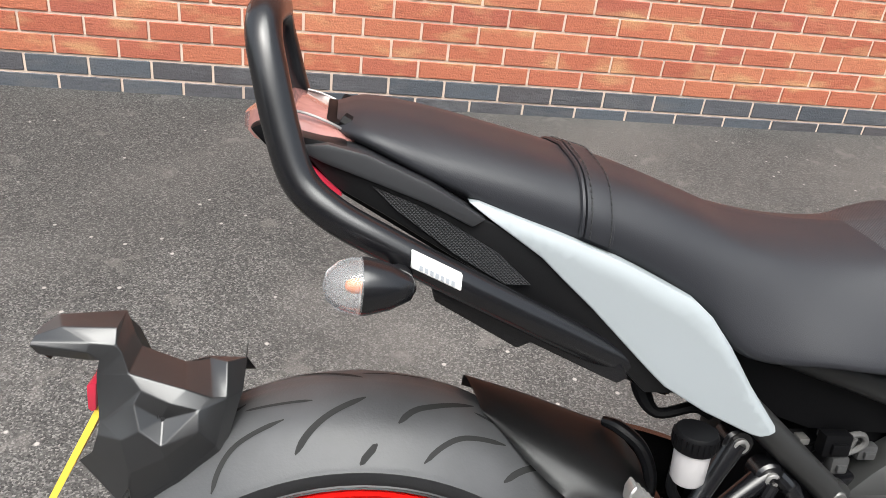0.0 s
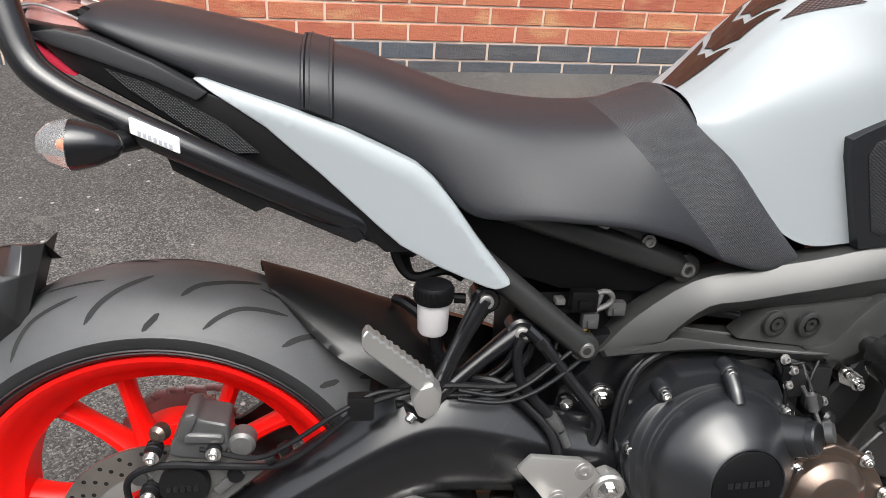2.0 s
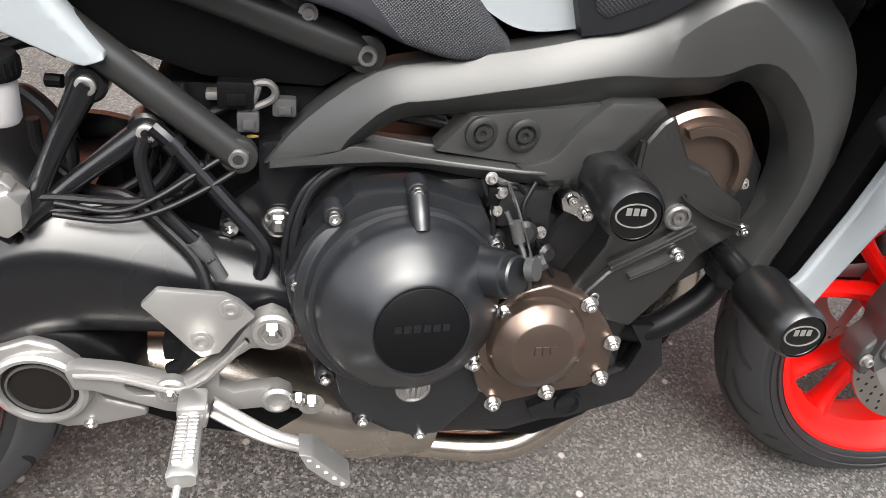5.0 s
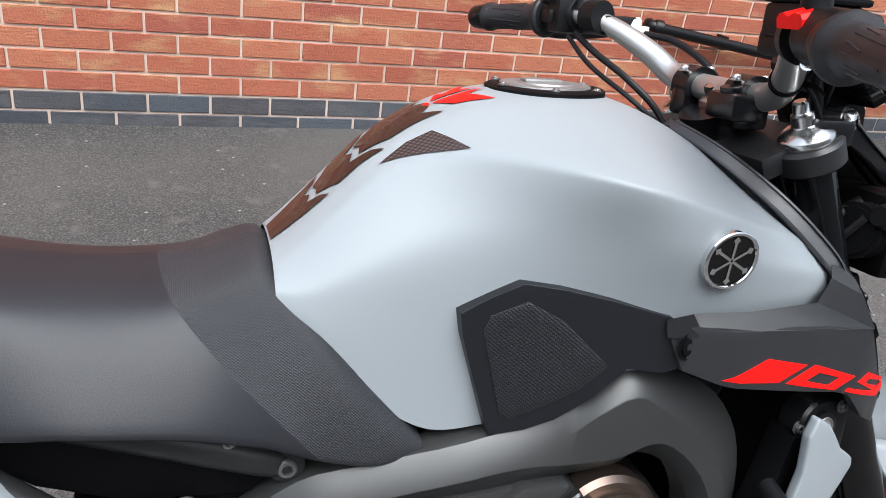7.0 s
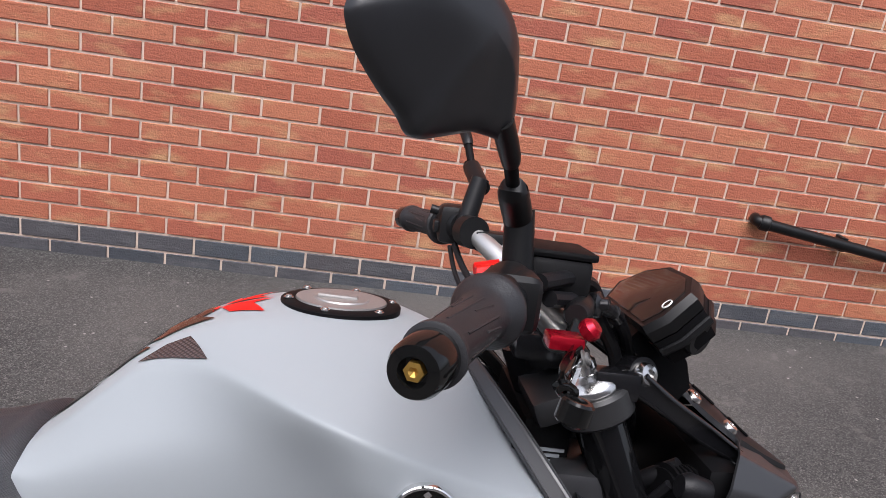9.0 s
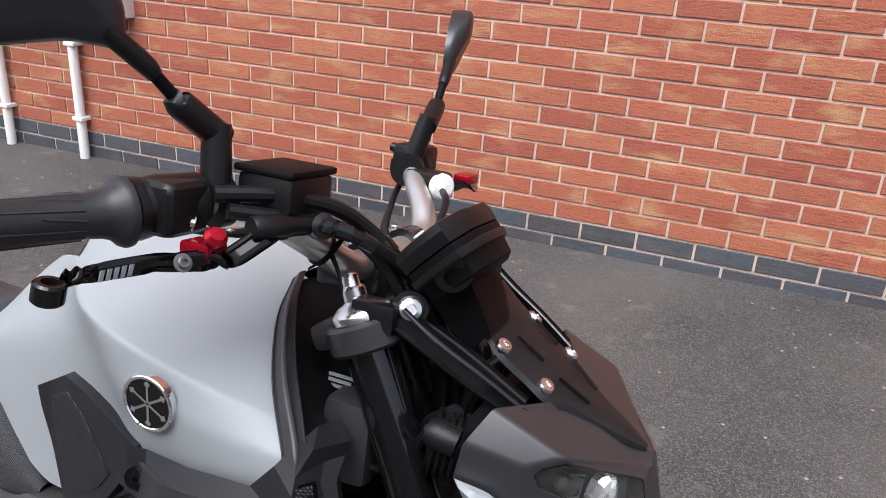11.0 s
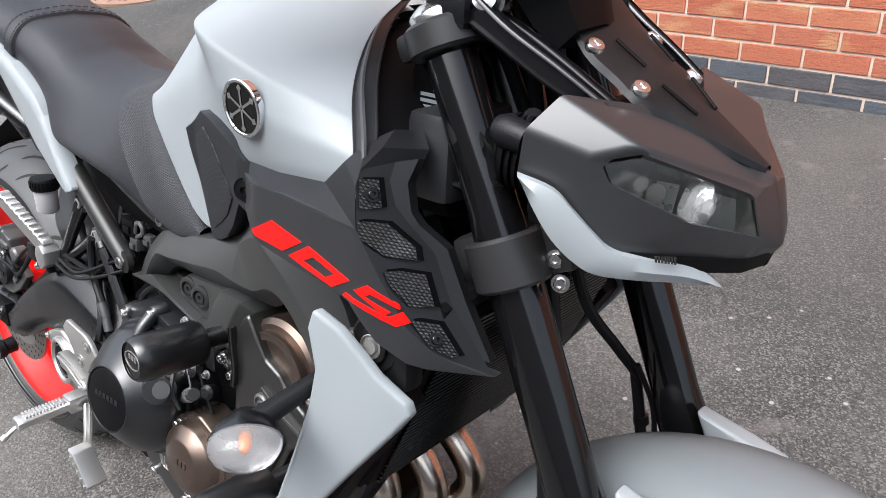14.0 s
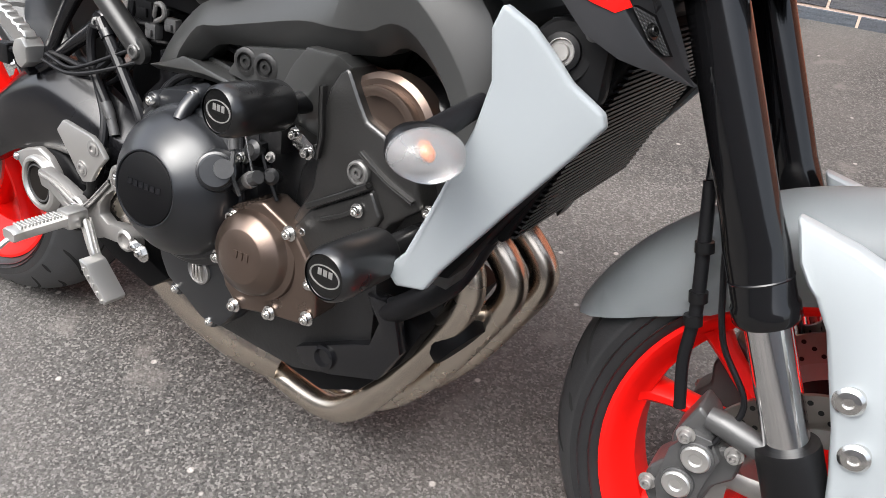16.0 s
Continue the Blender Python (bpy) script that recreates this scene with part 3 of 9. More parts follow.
# -- fuel tank --
def tank_section(x, zt, y1, z1, y2, z2, y3, z3, y4, z4, y5, z5):
    """A half section with a firm shoulder at (y2, z2)."""
    up, down = np.array((y1 - y2, z1 - z2)), np.array((y3 - y2, z3 - z2))
    k = 0.014 if x > 0.8 else 0.022
    a = np.array((y2, z2)) + up / (np.linalg.norm(up) + 1e-9) * k
    b = np.array((y2, z2)) + down / (np.linalg.norm(down) + 1e-9) * k
    return (x, [(0, zt), (y1 * 0.5, zt * 0.75 + z1 * 0.25), (y1, z1), tuple(a), (y2 - 0.002, z2), tuple(b), (y3, z3), (y4, z4), (y5, z5)])


TANK = [
    tank_section(0.600, 0.853, 0.036, 0.851, 0.062, 0.846, 0.088, 0.830, 0.090, 0.822, 0.088, 0.815),
    tank_section(0.620, 0.871, 0.040, 0.869, 0.066, 0.861, 0.098, 0.830, 0.102, 0.810, 0.100, 0.793),
    tank_section(0.655, 0.906, 0.040, 0.904, 0.068, 0.896, 0.106, 0.845, 0.109, 0.795, 0.107, 0.757),
    tank_section(0.695, 0.949, 0.040, 0.946, 0.068, 0.934, 0.114, 0.862, 0.112, 0.785, 0.109, 0.718),
    tank_section(0.740, 0.978, 0.048, 0.973, 0.084, 0.950, 0.122, 0.876, 0.117, 0.780, 0.112, 0.690),
    tank_section(0.790, 0.998, 0.062, 0.991, 0.126, 0.955, 0.134, 0.886, 0.126, 0.800, 0.118, 0.700),
    tank_section(0.850, 1.005, 0.076, 0.997, 0.184, 0.952, 0.160, 0.896, 0.142, 0.820, 0.130, 0.715),
    tank_section(0.885, 1.005, 0.080, 0.996, 0.198, 0.946, 0.178, 0.897, 0.155, 0.830, 0.140, 0.737),
    tank_section(0.915, 1.002, 0.080, 0.994, 0.206, 0.940, 0.203, 0.896, 0.178, 0.840, 0.153, 0.762),
    tank_section(0.960, 0.990, 0.078, 0.982, 0.199, 0.924, 0.203, 0.888, 0.192, 0.845, 0.172, 0.790),
    tank_section(1.010, 0.964, 0.076, 0.957, 0.190, 0.910, 0.200, 0.879, 0.195, 0.845, 0.182, 0.812),
    tank_section(1.055, 0.934, 0.074, 0.928, 0.175, 0.897, 0.192, 0.872, 0.191, 0.846, 0.184, 0.825),
    tank_section(1.090, 0.902, 0.072, 0.898, 0.160, 0.883, 0.181, 0.866, 0.184, 0.850, 0.180, 0.836),
]
bm = B()
shell(bm, pressed(TANK))
cover = bm.copy()


def ahead_of_trim(f):
    c = f.calc_center_median()
    return c.x > float(np.interp(abs(c.y), [0.0, 0.035, 0.088, 0.14, 0.178, 0.19], [0.988, 0.994, 1.016, 1.051, 1.088, 1.098]))


bmesh.ops.delete(bm, geom=[f for f in bm.faces if ahead_of_trim(f)], context="FACES")
bmesh.ops.delete(cover, geom=[f for f in cover.faces if not ahead_of_trim(f)], context="FACES")
for v in cover.verts:
    v.co += V((-0.004, 0, -0.012))
tank = part("fuel_tank", bm, GREY, bike, "matt silver grey fuel tank with sharp shoulders", smooth=60)
part("tank_front_cover", cover, DEEP, tank, "matt black cover ahead of the tank trim", smooth=60)
# filler cap with its bolt ring
bm = B()
CAP = (0.868, 0.0, 1.003)
CAPAX = (-0.02, 0, 1)
turned(bm, [(0.060, -0.006), (0.060, -0.0005), (0.057, 0.001), (0.046, 0.0015)], CAP, CAPAX, 48, cap=False)
cap = part("filler_cap_ring", bm, DEEP, tank, "black ring with screws round the filler cap")
bm = B()
turned(bm, [(0.046, -0.002), (0.045, 0.003), (0.040, 0.0035), (0.028, 0.003), (0.027, 0.0045), (0.0, 0.0045)], CAP, CAPAX, 48)
box(bm, (0.844, -0.008, 1.007), (0.884, 0.008, 1.0105), 0.002)
part("filler_cap", bm, DULLALU, tank, "brushed metal filler cap with key flap")
bm = B()
for i in range(6):
    a = i * math.pi / 3 + 0.3
    bolt(bm, (CAP[0] + 0.053 * math.cos(a), 0.053 * math.sin(a), CAP[2] + 0.001), 0.0032, CAPAX, 0.003)
part("cap_screws", bm, STEEL, tank)
def tank_surface():
    """Looks up the tank's skin from outside, for what is stuck on it."""
    from mathutils.bvhtree import BVHTree
    return BVHTree.FromPolygons([v.co for v in tank.data.vertices], [p.vertices for p in tank.data.polygons])


SKIN = tank_surface()


# round badge with three crossed bars (plain emblem)
for s in (-1, 1):
    hit, nor, _, _ = SKIN.find_nearest(V((0.961, s * 0.215, 0.888)))
    ax = np.array(nor if nor.y * s > 0 else -nor)
    c = np.array(hit) + ax * 0.002
    bm = B()
    turned(bm, [(0.0265, -0.004), (0.0265, 0.0022), (0.0255, 0.003), (0.0235, 0.003), (0.0228, 0.0018)], c, ax, 48, cap=False)
    badge = part("badge_ring", bm, CHROME, tank, "round chrome badge ring")
    bm = B()
    turned(bm, [(0.0232, -0.004), (0.0232, 0.0014), (0.0001, 0.0014)], c, ax, 40)
    part("badge_disc", bm, GLOSS, badge)
    bm = B()
    axn = ax / np.linalg.norm(ax)
    u = np.cross(axn, (0, 0, 1.0))
    u /= np.linalg.norm(u)
    w = np.cross(axn, u)
    for k in range(6):
        a = math.pi / 2 + k * math.pi / 3
        d = math.cos(a) * u + math.sin(a) * w
        e = -math.sin(a) * u + math.cos(a) * w
        o = c + axn * 0.002
        pts = [o + d * r + e * h for r, h in ((0.001, 0.0012), (0.016, 0.0012), (0.0185, 0.0035), (0.022, 0.0), (0.0185, -0.0035), (0.016, -0.0012), (0.001, -0.0012))]
        bm.faces.new([bm.verts.new(p) for p in pts])
    part("badge_emblem_each", bm, CHROME, badge, smooth=0)


def stuck(bm, outline, start, way, lift=0.0012, steps=5):
    """A film on the tank: an outline in the plane across the way, cast onto the skin."""
    way = V(way).normalized()
    side = way.cross(V((0, 0, 1))) if abs(way.z) < 0.9 else V((1, 0, 0))
    side = (side - way * side.dot(way)).normalized()
    up = side.cross(way).normalized()
    b2 = B()
    b2.faces.new([b2.verts.new((x, y, 0)) for x, y in outline])
    bmesh.ops.triangulate(b2, faces=b2.faces)
    bmesh.ops.subdivide_edges(b2, edges=b2.edges, cuts=steps, use_grid_fill=True)
    dead = []
    for v in b2.verts:
        o = V(start) + side * v.co.x + up * v.co.y
        hit, nor, _, _ = SKIN.ray_cast(o, way)
        if hit is None:
            hit, nor, _, _ = SKIN.find_nearest(o)
        if nor.dot(way) > 0:
            nor = -nor
        v.co = hit + nor * lift
    return merge(bm, b2)


# pads stuck along the tank's spine (seen from above: x back to front, y across)
for s in (-1, 1):
    pieces = (
        [(0.602, 0.0), (0.602, 0.022), (0.628, 0.030), (0.652, 0.036), (0.646, 0.022), (0.636, 0.012), (0.640, 0.0)],
        [(0.646, 0.0), (0.644, 0.012), (0.655, 0.024), (0.661, 0.034), (0.678, 0.036), (0.699, 0.044), (0.690, 0.028), (0.674, 0.015), (0.679, 0.0)],
        [(0.686, 0.0), (0.682, 0.014), (0.697, 0.026), (0.706, 0.034), (0.728, 0.034), (0.754, 0.038), (0.738, 0.020), (0.748, 0.008), (0.744, 0.0)],
    )
    for poly in pieces:
        bm = B()
        stuck(bm, [(x - 0.6, y) for x, y in poly], (0.6, 0, 1.3), (0, 0, -1), 0.0014)
        if s < 0:
            for v in bm.verts:
                v.co.y = -v.co.y
        part("tank_pad", bm, TINT, tank, "glossy dark carbon-look tank pad piece")
    bm = B()
    stuck(bm, [(x - 0.6, y) for x, y in [(0.692, 0.056), (0.716, 0.053), (0.738, 0.057), (0.750, 0.074), (0.763, 0.094), (0.728, 0.074)]], (0.6, 0, 1.3), (0, 0, -1), 0.0014)
    if s < 0:
        for v in bm.verts:
            v.co.y = -v.co.y
    part("tank_pad_wing", bm, CARBON, tank, "black carbon-weave sticker wing")
for poly in ([(0.752, -0.004), (0.765, -0.030), (0.768, -0.016), (0.800, -0.045), (0.784, -0.014), (0.802, -0.004)], [(0.752, 0.004), (0.765, 0.030), (0.768, 0.016), (0.800, 0.045), (0.784, 0.014), (0.802, 0.004)], [(0.738, -0.002), (0.746, -0.012), (0.75, -0.004), (0.75, 0.004), (0.746, 0.012), (0.738, 0.002)]):
    bm = B()
    stuck(bm, [(x - 0.6, y) for x, y in poly], (0.6, 0, 1.3), (0, 0, -1), 0.0013)
    part("red_emblem", bm, RED, tank, "red winged emblem on the tank's spine")

# -- knee pads, tank trim and air scoops --
PAD = [(0.756, 0.80), (0.752, 0.822), (0.803, 0.852), (0.838, 0.849), (0.881, 0.841), (0.930, 0.830), (0.955, 0.785), (0.930, 0.775), (0.901, 0.777), (0.873, 0.742), (0.846, 0.719), (0.820, 0.706), (0.790, 0.698)]
PADIN = [(0.773, 0.806), (0.778, 0.820), (0.808, 0.836), (0.84, 0.820), (0.884, 0.778), (0.862, 0.752), (0.838, 0.735), (0.806, 0.716), (0.796, 0.722)]


def pad_depth(x, z):
    return -(0.140 + 0.30 * max(-0.03, x - 0.80) + 0.06 * (z - 0.74))


def scoop_depth(x, z):
    return float(np.interp(x, [0.93, 0.943, 0.983, 1.03, 1.06, 1.1216, 1.14, 1.166, 1.184, 1.2135], [-0.188, -0.193, -0.2145, -0.2165, -0.2175, -0.217, -0.213, -0.2035, -0.188, -0.142]))


def grille_point(x, z, lift=0.0):
    """A point on the scoop's front face, which leans up and ahead."""
    return (x, -5.2267 + 3.2105 * x + 1.7132 * z - lift * 3.77, z)


SCOOP = [(0.925, 0.8225), (0.98, 0.827), (1.03, 0.829), (1.075, 0.8275), (1.1216, 0.824), (1.1397, 0.7925), (1.166, 0.7488), (1.1837, 0.7249), (1.2131, 0.6966), (1.1923, 0.7060), (1.1668, 0.7150), (1.140, 0.7290), (1.112, 0.757), (1.096, 0.7615), (1.03, 0.768), (0.972, 0.774), (0.943, 0.782), (0.934, 0.80)]
SEAM = [(0.922, -0.187, 0.830), (0.947, -0.189, 0.835), (1.0, -0.197, 0.838), (1.066, -0.201, 0.8455), (1.083, -0.194, 0.866), (1.0925, -0.1785, 0.881), (1.096, -0.150, 0.888), (1.101, -0.120, 0.884)]
FOLD = [(0.925, -0.1885, 0.8130), (0.955, -0.1985, 0.8165), (1.0, -0.2165, 0.828), (1.1216, -0.2185, 0.824), (1.1094, -0.2075, 0.8534), (1.106, -0.1985, 0.8650), (1.1065, -0.1745, 0.8790), (1.118, -0.130, 0.872)]
RIDGE = [(1.1060, -0.1972, 0.8648), (1.1094, -0.2065, 0.8534), (1.1216, -0.2180, 0.8240), (1.1397, -0.2135, 0.7925), (1.1660, -0.2040, 0.7488), (1.1837, -0.1880, 0.7249), (1.2131, -0.1417, 0.6966)]
INNER = [(1.1135, -0.1665, 0.8670), (1.1173, -0.1765, 0.8540), (1.1266, -0.1788, 0.8353), (1.1367, -0.1721, 0.8203), (1.1539, -0.1586, 0.7959), (1.1749, -0.1585, 0.7566), (1.2035, -0.1465, 0.7099)]
CREST = [(1.1240, -0.1500, 0.8690), (1.1255, -0.1640, 0.8510), (1.1350, -0.1690, 0.8300), (1.1415, -0.1660, 0.8200), (1.1590, -0.1490, 0.7990), (1.1800, -0.1470, 0.7570), (1.2070, -0.1420, 0.7080)]
RED_PARTS = (
    [(0.973, 0.779), (1.0124, 0.8007), (1.0549, 0.7927), (1.0277, 0.7766)],
    [(1.0361, 0.775), (1.064, 0.7922), (1.1142, 0.7768), (1.096, 0.7769), (1.0704, 0.784), (1.0568, 0.7766)],
    [(1.0361, 0.775), (1.0568, 0.7766), (1.0844, 0.7701), (1.096, 0.7769), (1.1142, 0.7768), (1.0931, 0.7642)],
    [(1.1188, 0.7703), (1.1321, 0.7781), (1.1353, 0.7710), (1.1301, 0.7675)],
    [(1.1321, 0.7781), (1.1591, 0.7673), (1.1601, 0.7635), (1.1353, 0.7710)],
    [(1.1188, 0.7703), (1.1301, 0.7675), (1.1529, 0.7593), (1.1483, 0.7556)],
    [(1.1061, 0.7618), (1.1095, 0.7650), (1.1511, 0.7548), (1.1578, 0.7473)],
    [(1.1511, 0.7548), (1.1620, 0.7615), (1.1680, 0.7530), (1.1578, 0.7473)],
)
MESHES = (
    [(1.1101, 0.8587), (1.1160, 0.8569), (1.1252, 0.8367), (1.1188, 0.8376)],
    [(1.1216, 0.8292), (1.1233, 0.8292), (1.1316, 0.8249), (1.1476, 0.8046), (1.1520, 0.7951), (1.1401, 0.8024), (1.1268, 0.8182)],
    [(1.1442, 0.7916), (1.1483, 0.7908), (1.1590, 0.7838), (1.1717, 0.7592), (1.1623, 0.7644), (1.1506, 0.7807)],
    [(1.1675, 0.7531), (1.1695, 0.7527), (1.1782, 0.7466), (1.1946, 0.7204), (1.1918, 0.7212), (1.1820, 0.7313)],
)
for s, flip in SIDES:
    bm = B()
    panel(bm, PAD, pad_depth, 0.03, 0.006, 0.02, 3)
    pad = part("knee_panel", flip(bm), KNEE, bike, "black plastic knee panel below the tank", smooth=40)
    bm = B()
    panel(bm, PADIN, lambda x, z: pad_depth(x, z) - 0.0016, 0.004, 0.001, 0.02)
    part("knee_grip", flip(bm), PADCLOTH, pad, "finely ribbed rubber grip")
    bm = B()
    panel(bm, SCOOP, scoop_depth, 0.012, 0.003, 0.014)
    scoop = part("air_scoop", flip(bm), COWL, bike, "matt dark grey air scoop with mesh grilles", smooth=40)
    # the lit shoulder between the tank and the flat side, rising to a hood over the front face
    bm = B()
    skin(bm, [SEAM, FOLD], closed=False)
    bmesh.ops.solidify(bm, geom=bm.faces[:], thickness=0.004)
    rounded(bm, 0.0015, 2, 20)
    part("scoop_shoulder", flip(bm), COWL, scoop, smooth=25)
    bm = B()
    lip = [(1.1085, -0.1915, 0.8560), (1.1110, -0.1720, 0.8660), (1.1190, -0.1400, 0.8610)]
    skin(bm, [[FOLD[5], FOLD[6], FOLD[7]], lip], closed=False)
    bmesh.ops.solidify(bm, geom=bm.faces[:], thickness=0.003)
    part("scoop_hood", flip(bm), COWL, scoop, smooth=25)
    bm = B()
    skin(bm, [RIDGE, INNER], closed=False)
    bmesh.ops.solidify(bm, geom=bm.faces[:], thickness=0.004)
    grille = part("scoop_grille_frame", flip(bm), COWL, scoop, smooth=25)
    for poly in MESHES:
        mid = np.mean(poly, axis=0)
        # a wider near-black sheet under each mesh paints the shading of recessed edges
        for grow, lift, thick, m_, nm in ((1.07, 0.0018, 0.001, DEEP, "mesh_recess"), (1.0, 0.0032, 0.001, MESH, "grille_mesh")):
            bm = B()
            bm.faces.new([bm.verts.new(grille_point(*(mid + (np.array(q) - mid) * grow), lift)) for q in poly])
            bmesh.ops.solidify(bm, geom=bm.faces[:], thickness=thick)
            part(nm, flip(bm), m_, grille, "black woven mesh" if m_ is MESH else "", smooth=0)
    bm = B()
    for x, z in ((1.1190, 0.8470), (1.1815, 0.7370)):
        bolt(bm, grille_point(x, z, 0.004), 0.0042, (0.85, -0.26, 0.45), 0.004)
    part("scoop_screws", flip(bm), GLOSS, scoop)
    bm = B()
    skin(bm, [INNER, CREST, [(x - 0.006, y + 0.016, z - 0.004) for x, y, z in CREST]], closed=False)
    bmesh.ops.solidify(bm, geom=bm.faces[:], thickness=0.003)
    rounded(bm, 0.0012, 2, 25)
    part("scoop_rim", flip(bm), COWL, scoop, smooth=25)
    bm = B()
    turned(bm, [(0.0125, 0), (0.0125, 0.001), (0.010, -0.002), (0.0075, -0.002), (0.0075, 0.002), (0.004, 0.0025), (0.0035, 0.0), (0.0001, 0.0)], (0.943, -0.1935, 0.806), (0.3, -1, 0.05), 24)
    part("scoop_bolt", flip(bm), DEEP, scoop)
    for poly in RED_PARTS:
        bm = B()
        panel(bm, poly, lambda x, z: scoop_depth(x, z) - 0.0009, 0.002, 0, 0.014)
        part("red_stripe", flip(bm), RED, scoop, "bright red decal stripe", smooth=0)
    # black trim along the tank's front edge
    bm = B()
    beam(bm, [(0.994, -0.035, 0.977, 0.012, 0.014), (1.016, -0.088, 0.957, 0.016, 0.020), (1.051, -0.140, 0.922, 0.018, 0.022), (1.088, -0.176, 0.880, 0.018, 0.018), (1.098, -0.188, 0.860, 0.012, 0.012)], 3, 5, 0.35)
    part("tank_trim", flip(bm), COWL, bike, "black plastic trim along the tank")

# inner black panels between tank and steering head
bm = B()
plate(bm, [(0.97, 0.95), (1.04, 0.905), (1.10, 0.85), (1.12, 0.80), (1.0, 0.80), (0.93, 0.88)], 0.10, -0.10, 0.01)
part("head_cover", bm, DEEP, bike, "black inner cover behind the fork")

# -- seat --
SEAT = [
    (-0.035, [(0, 0.924), (0.035, 0.922), (0.058, 0.916), (0.062, 0.911), (0.050, 0.907)]),
    (-0.005, [(0, 0.930), (0.05, 0.927), (0.082, 0.917), (0.090, 0.906), (0.076, 0.898)]),
    (0.05, [(0, 0.925), (0.06, 0.919), (0.092, 0.902), (0.099, 0.884), (0.088, 0.876)]),
    (0.12, [(0, 0.911), (0.065, 0.904), (0.096, 0.884), (0.101, 0.858), (0.09, 0.848)]),
    (0.185, [(0, 0.897), (0.066, 0.889), (0.095, 0.866), (0.100, 0.838), (0.088, 0.826)]),
    (0.25, [(0, 0.882), (0.067, 0.873), (0.095, 0.846), (0.100, 0.815), (0.088, 0.804)]),
    (0.31, [(0, 0.862), (0.067, 0.852), (0.096, 0.826), (0.106, 0.784), (0.096, 0.770)]),
    (0.36, [(0, 0.847), (0.064, 0.836), (0.098, 0.812), (0.122, 0.742), (0.110, 0.728)]),
    (0.44, [(0, 0.837), (0.060, 0.825), (0.098, 0.800), (0.138, 0.738), (0.124, 0.73)]),
    (0.52, [(0, 0.838), (0.057, 0.828), (0.096, 0.806), (0.140, 0.732), (0.126, 0.722)]),
    (0.565, [(0, 0.848), (0.055, 0.841), (0.094, 0.820), (0.136, 0.722), (0.122, 0.712)]),
    (0.595, [(0, 0.853), (0.052, 0.846), (0.096, 0.818), (0.132, 0.712), (0.118, 0.702)]),
    (0.640, [(0, 0.80), (0.05, 0.798), (0.112, 0.784), (0.128, 0.690), (0.115, 0.682)]),
    (0.690, [(0, 0.74), (0.05, 0.738), (0.113, 0.730), (0.124, 0.674), (0.112, 0.668)]),
    (0.733, [(0, 0.69), (0.05, 0.689), (0.108, 0.686), (0.116, 0.676), (0.104, 0.672)]),
]


bm = B()
shell(bm, lofted(SEAT, 8, 6))
cut = V((0.129, 0, 0.115)).normalized()
bmesh.ops.bisect_plane(bm, geom=bm.verts[:] + bm.edges[:] + bm.faces[:], plane_co=(0.485, 0, 0.855), plane_no=cut)
front = bm.copy()
for b2, want in ((bm, False), (front, True)):
    bmesh.ops.delete(b2, geom=[f for f in b2.faces if ((f.calc_center_median() - V((0.485, 0, 0.855))).dot(cut) > 0) != want], context="FACES")
seat = part("seat", bm, VINYL, bike, "black vinyl two-level seat", smooth=70)
part("seat_grip_panel", front, GRIPCLOTH, seat, "finely textured grey-black seat front", smooth=70)


def seat_ring(x, lift):
    """The seat's outline across at x, a little proud."""
    data = np.array([[(q, y, z) for y, z in sec] for q, sec in SEAT], float)
    xs_ = data[:, 0, 0]
    sec = np.array([[np.interp(x, xs_, data[:, j, k]) for k in range(3)] for j in range(data.shape[1])])
    half = spline(sec, 6)[: -6]
    half[0][1] = 0
    mid = np.array([x, 0, half[-1][2]])
    out = []
    for p in np.concatenate([half[::-1], (half * (1, -1, 1))[1:]]):
        d = p - mid
        d /= np.linalg.norm(d) + 1e-9
        out.append(p + d * lift)
    return out


# strap across the seat with its stitching
bm = B()
tops = [seat_ring(x, l) for x, l in ((0.184, 0.0), (0.185, 0.005), (0.198, 0.0055), (0.211, 0.005), (0.213, 0.0))]
skin(bm, tops, closed=False)
strap = part("seat_strap", bm, VINYL, seat, "black strap across the seat")
for x in (0.189, 0.208):
    bm = B()
    r = seat_ring(x, 0.0062)
    for a, b in zip(r[::1], r[1::1]):
        tube(bm, [a * 0.85 + b * 0.15, a * 0.2 + b * 0.8], 0.0006, 5)
    part("strap_stitching", bm, STITCH, strap)
bm = B()
tube(bm, seat_ring(0.182, 0.002), 0.0022, 6, 1)
part("seat_piping", bm, VINYL, seat)

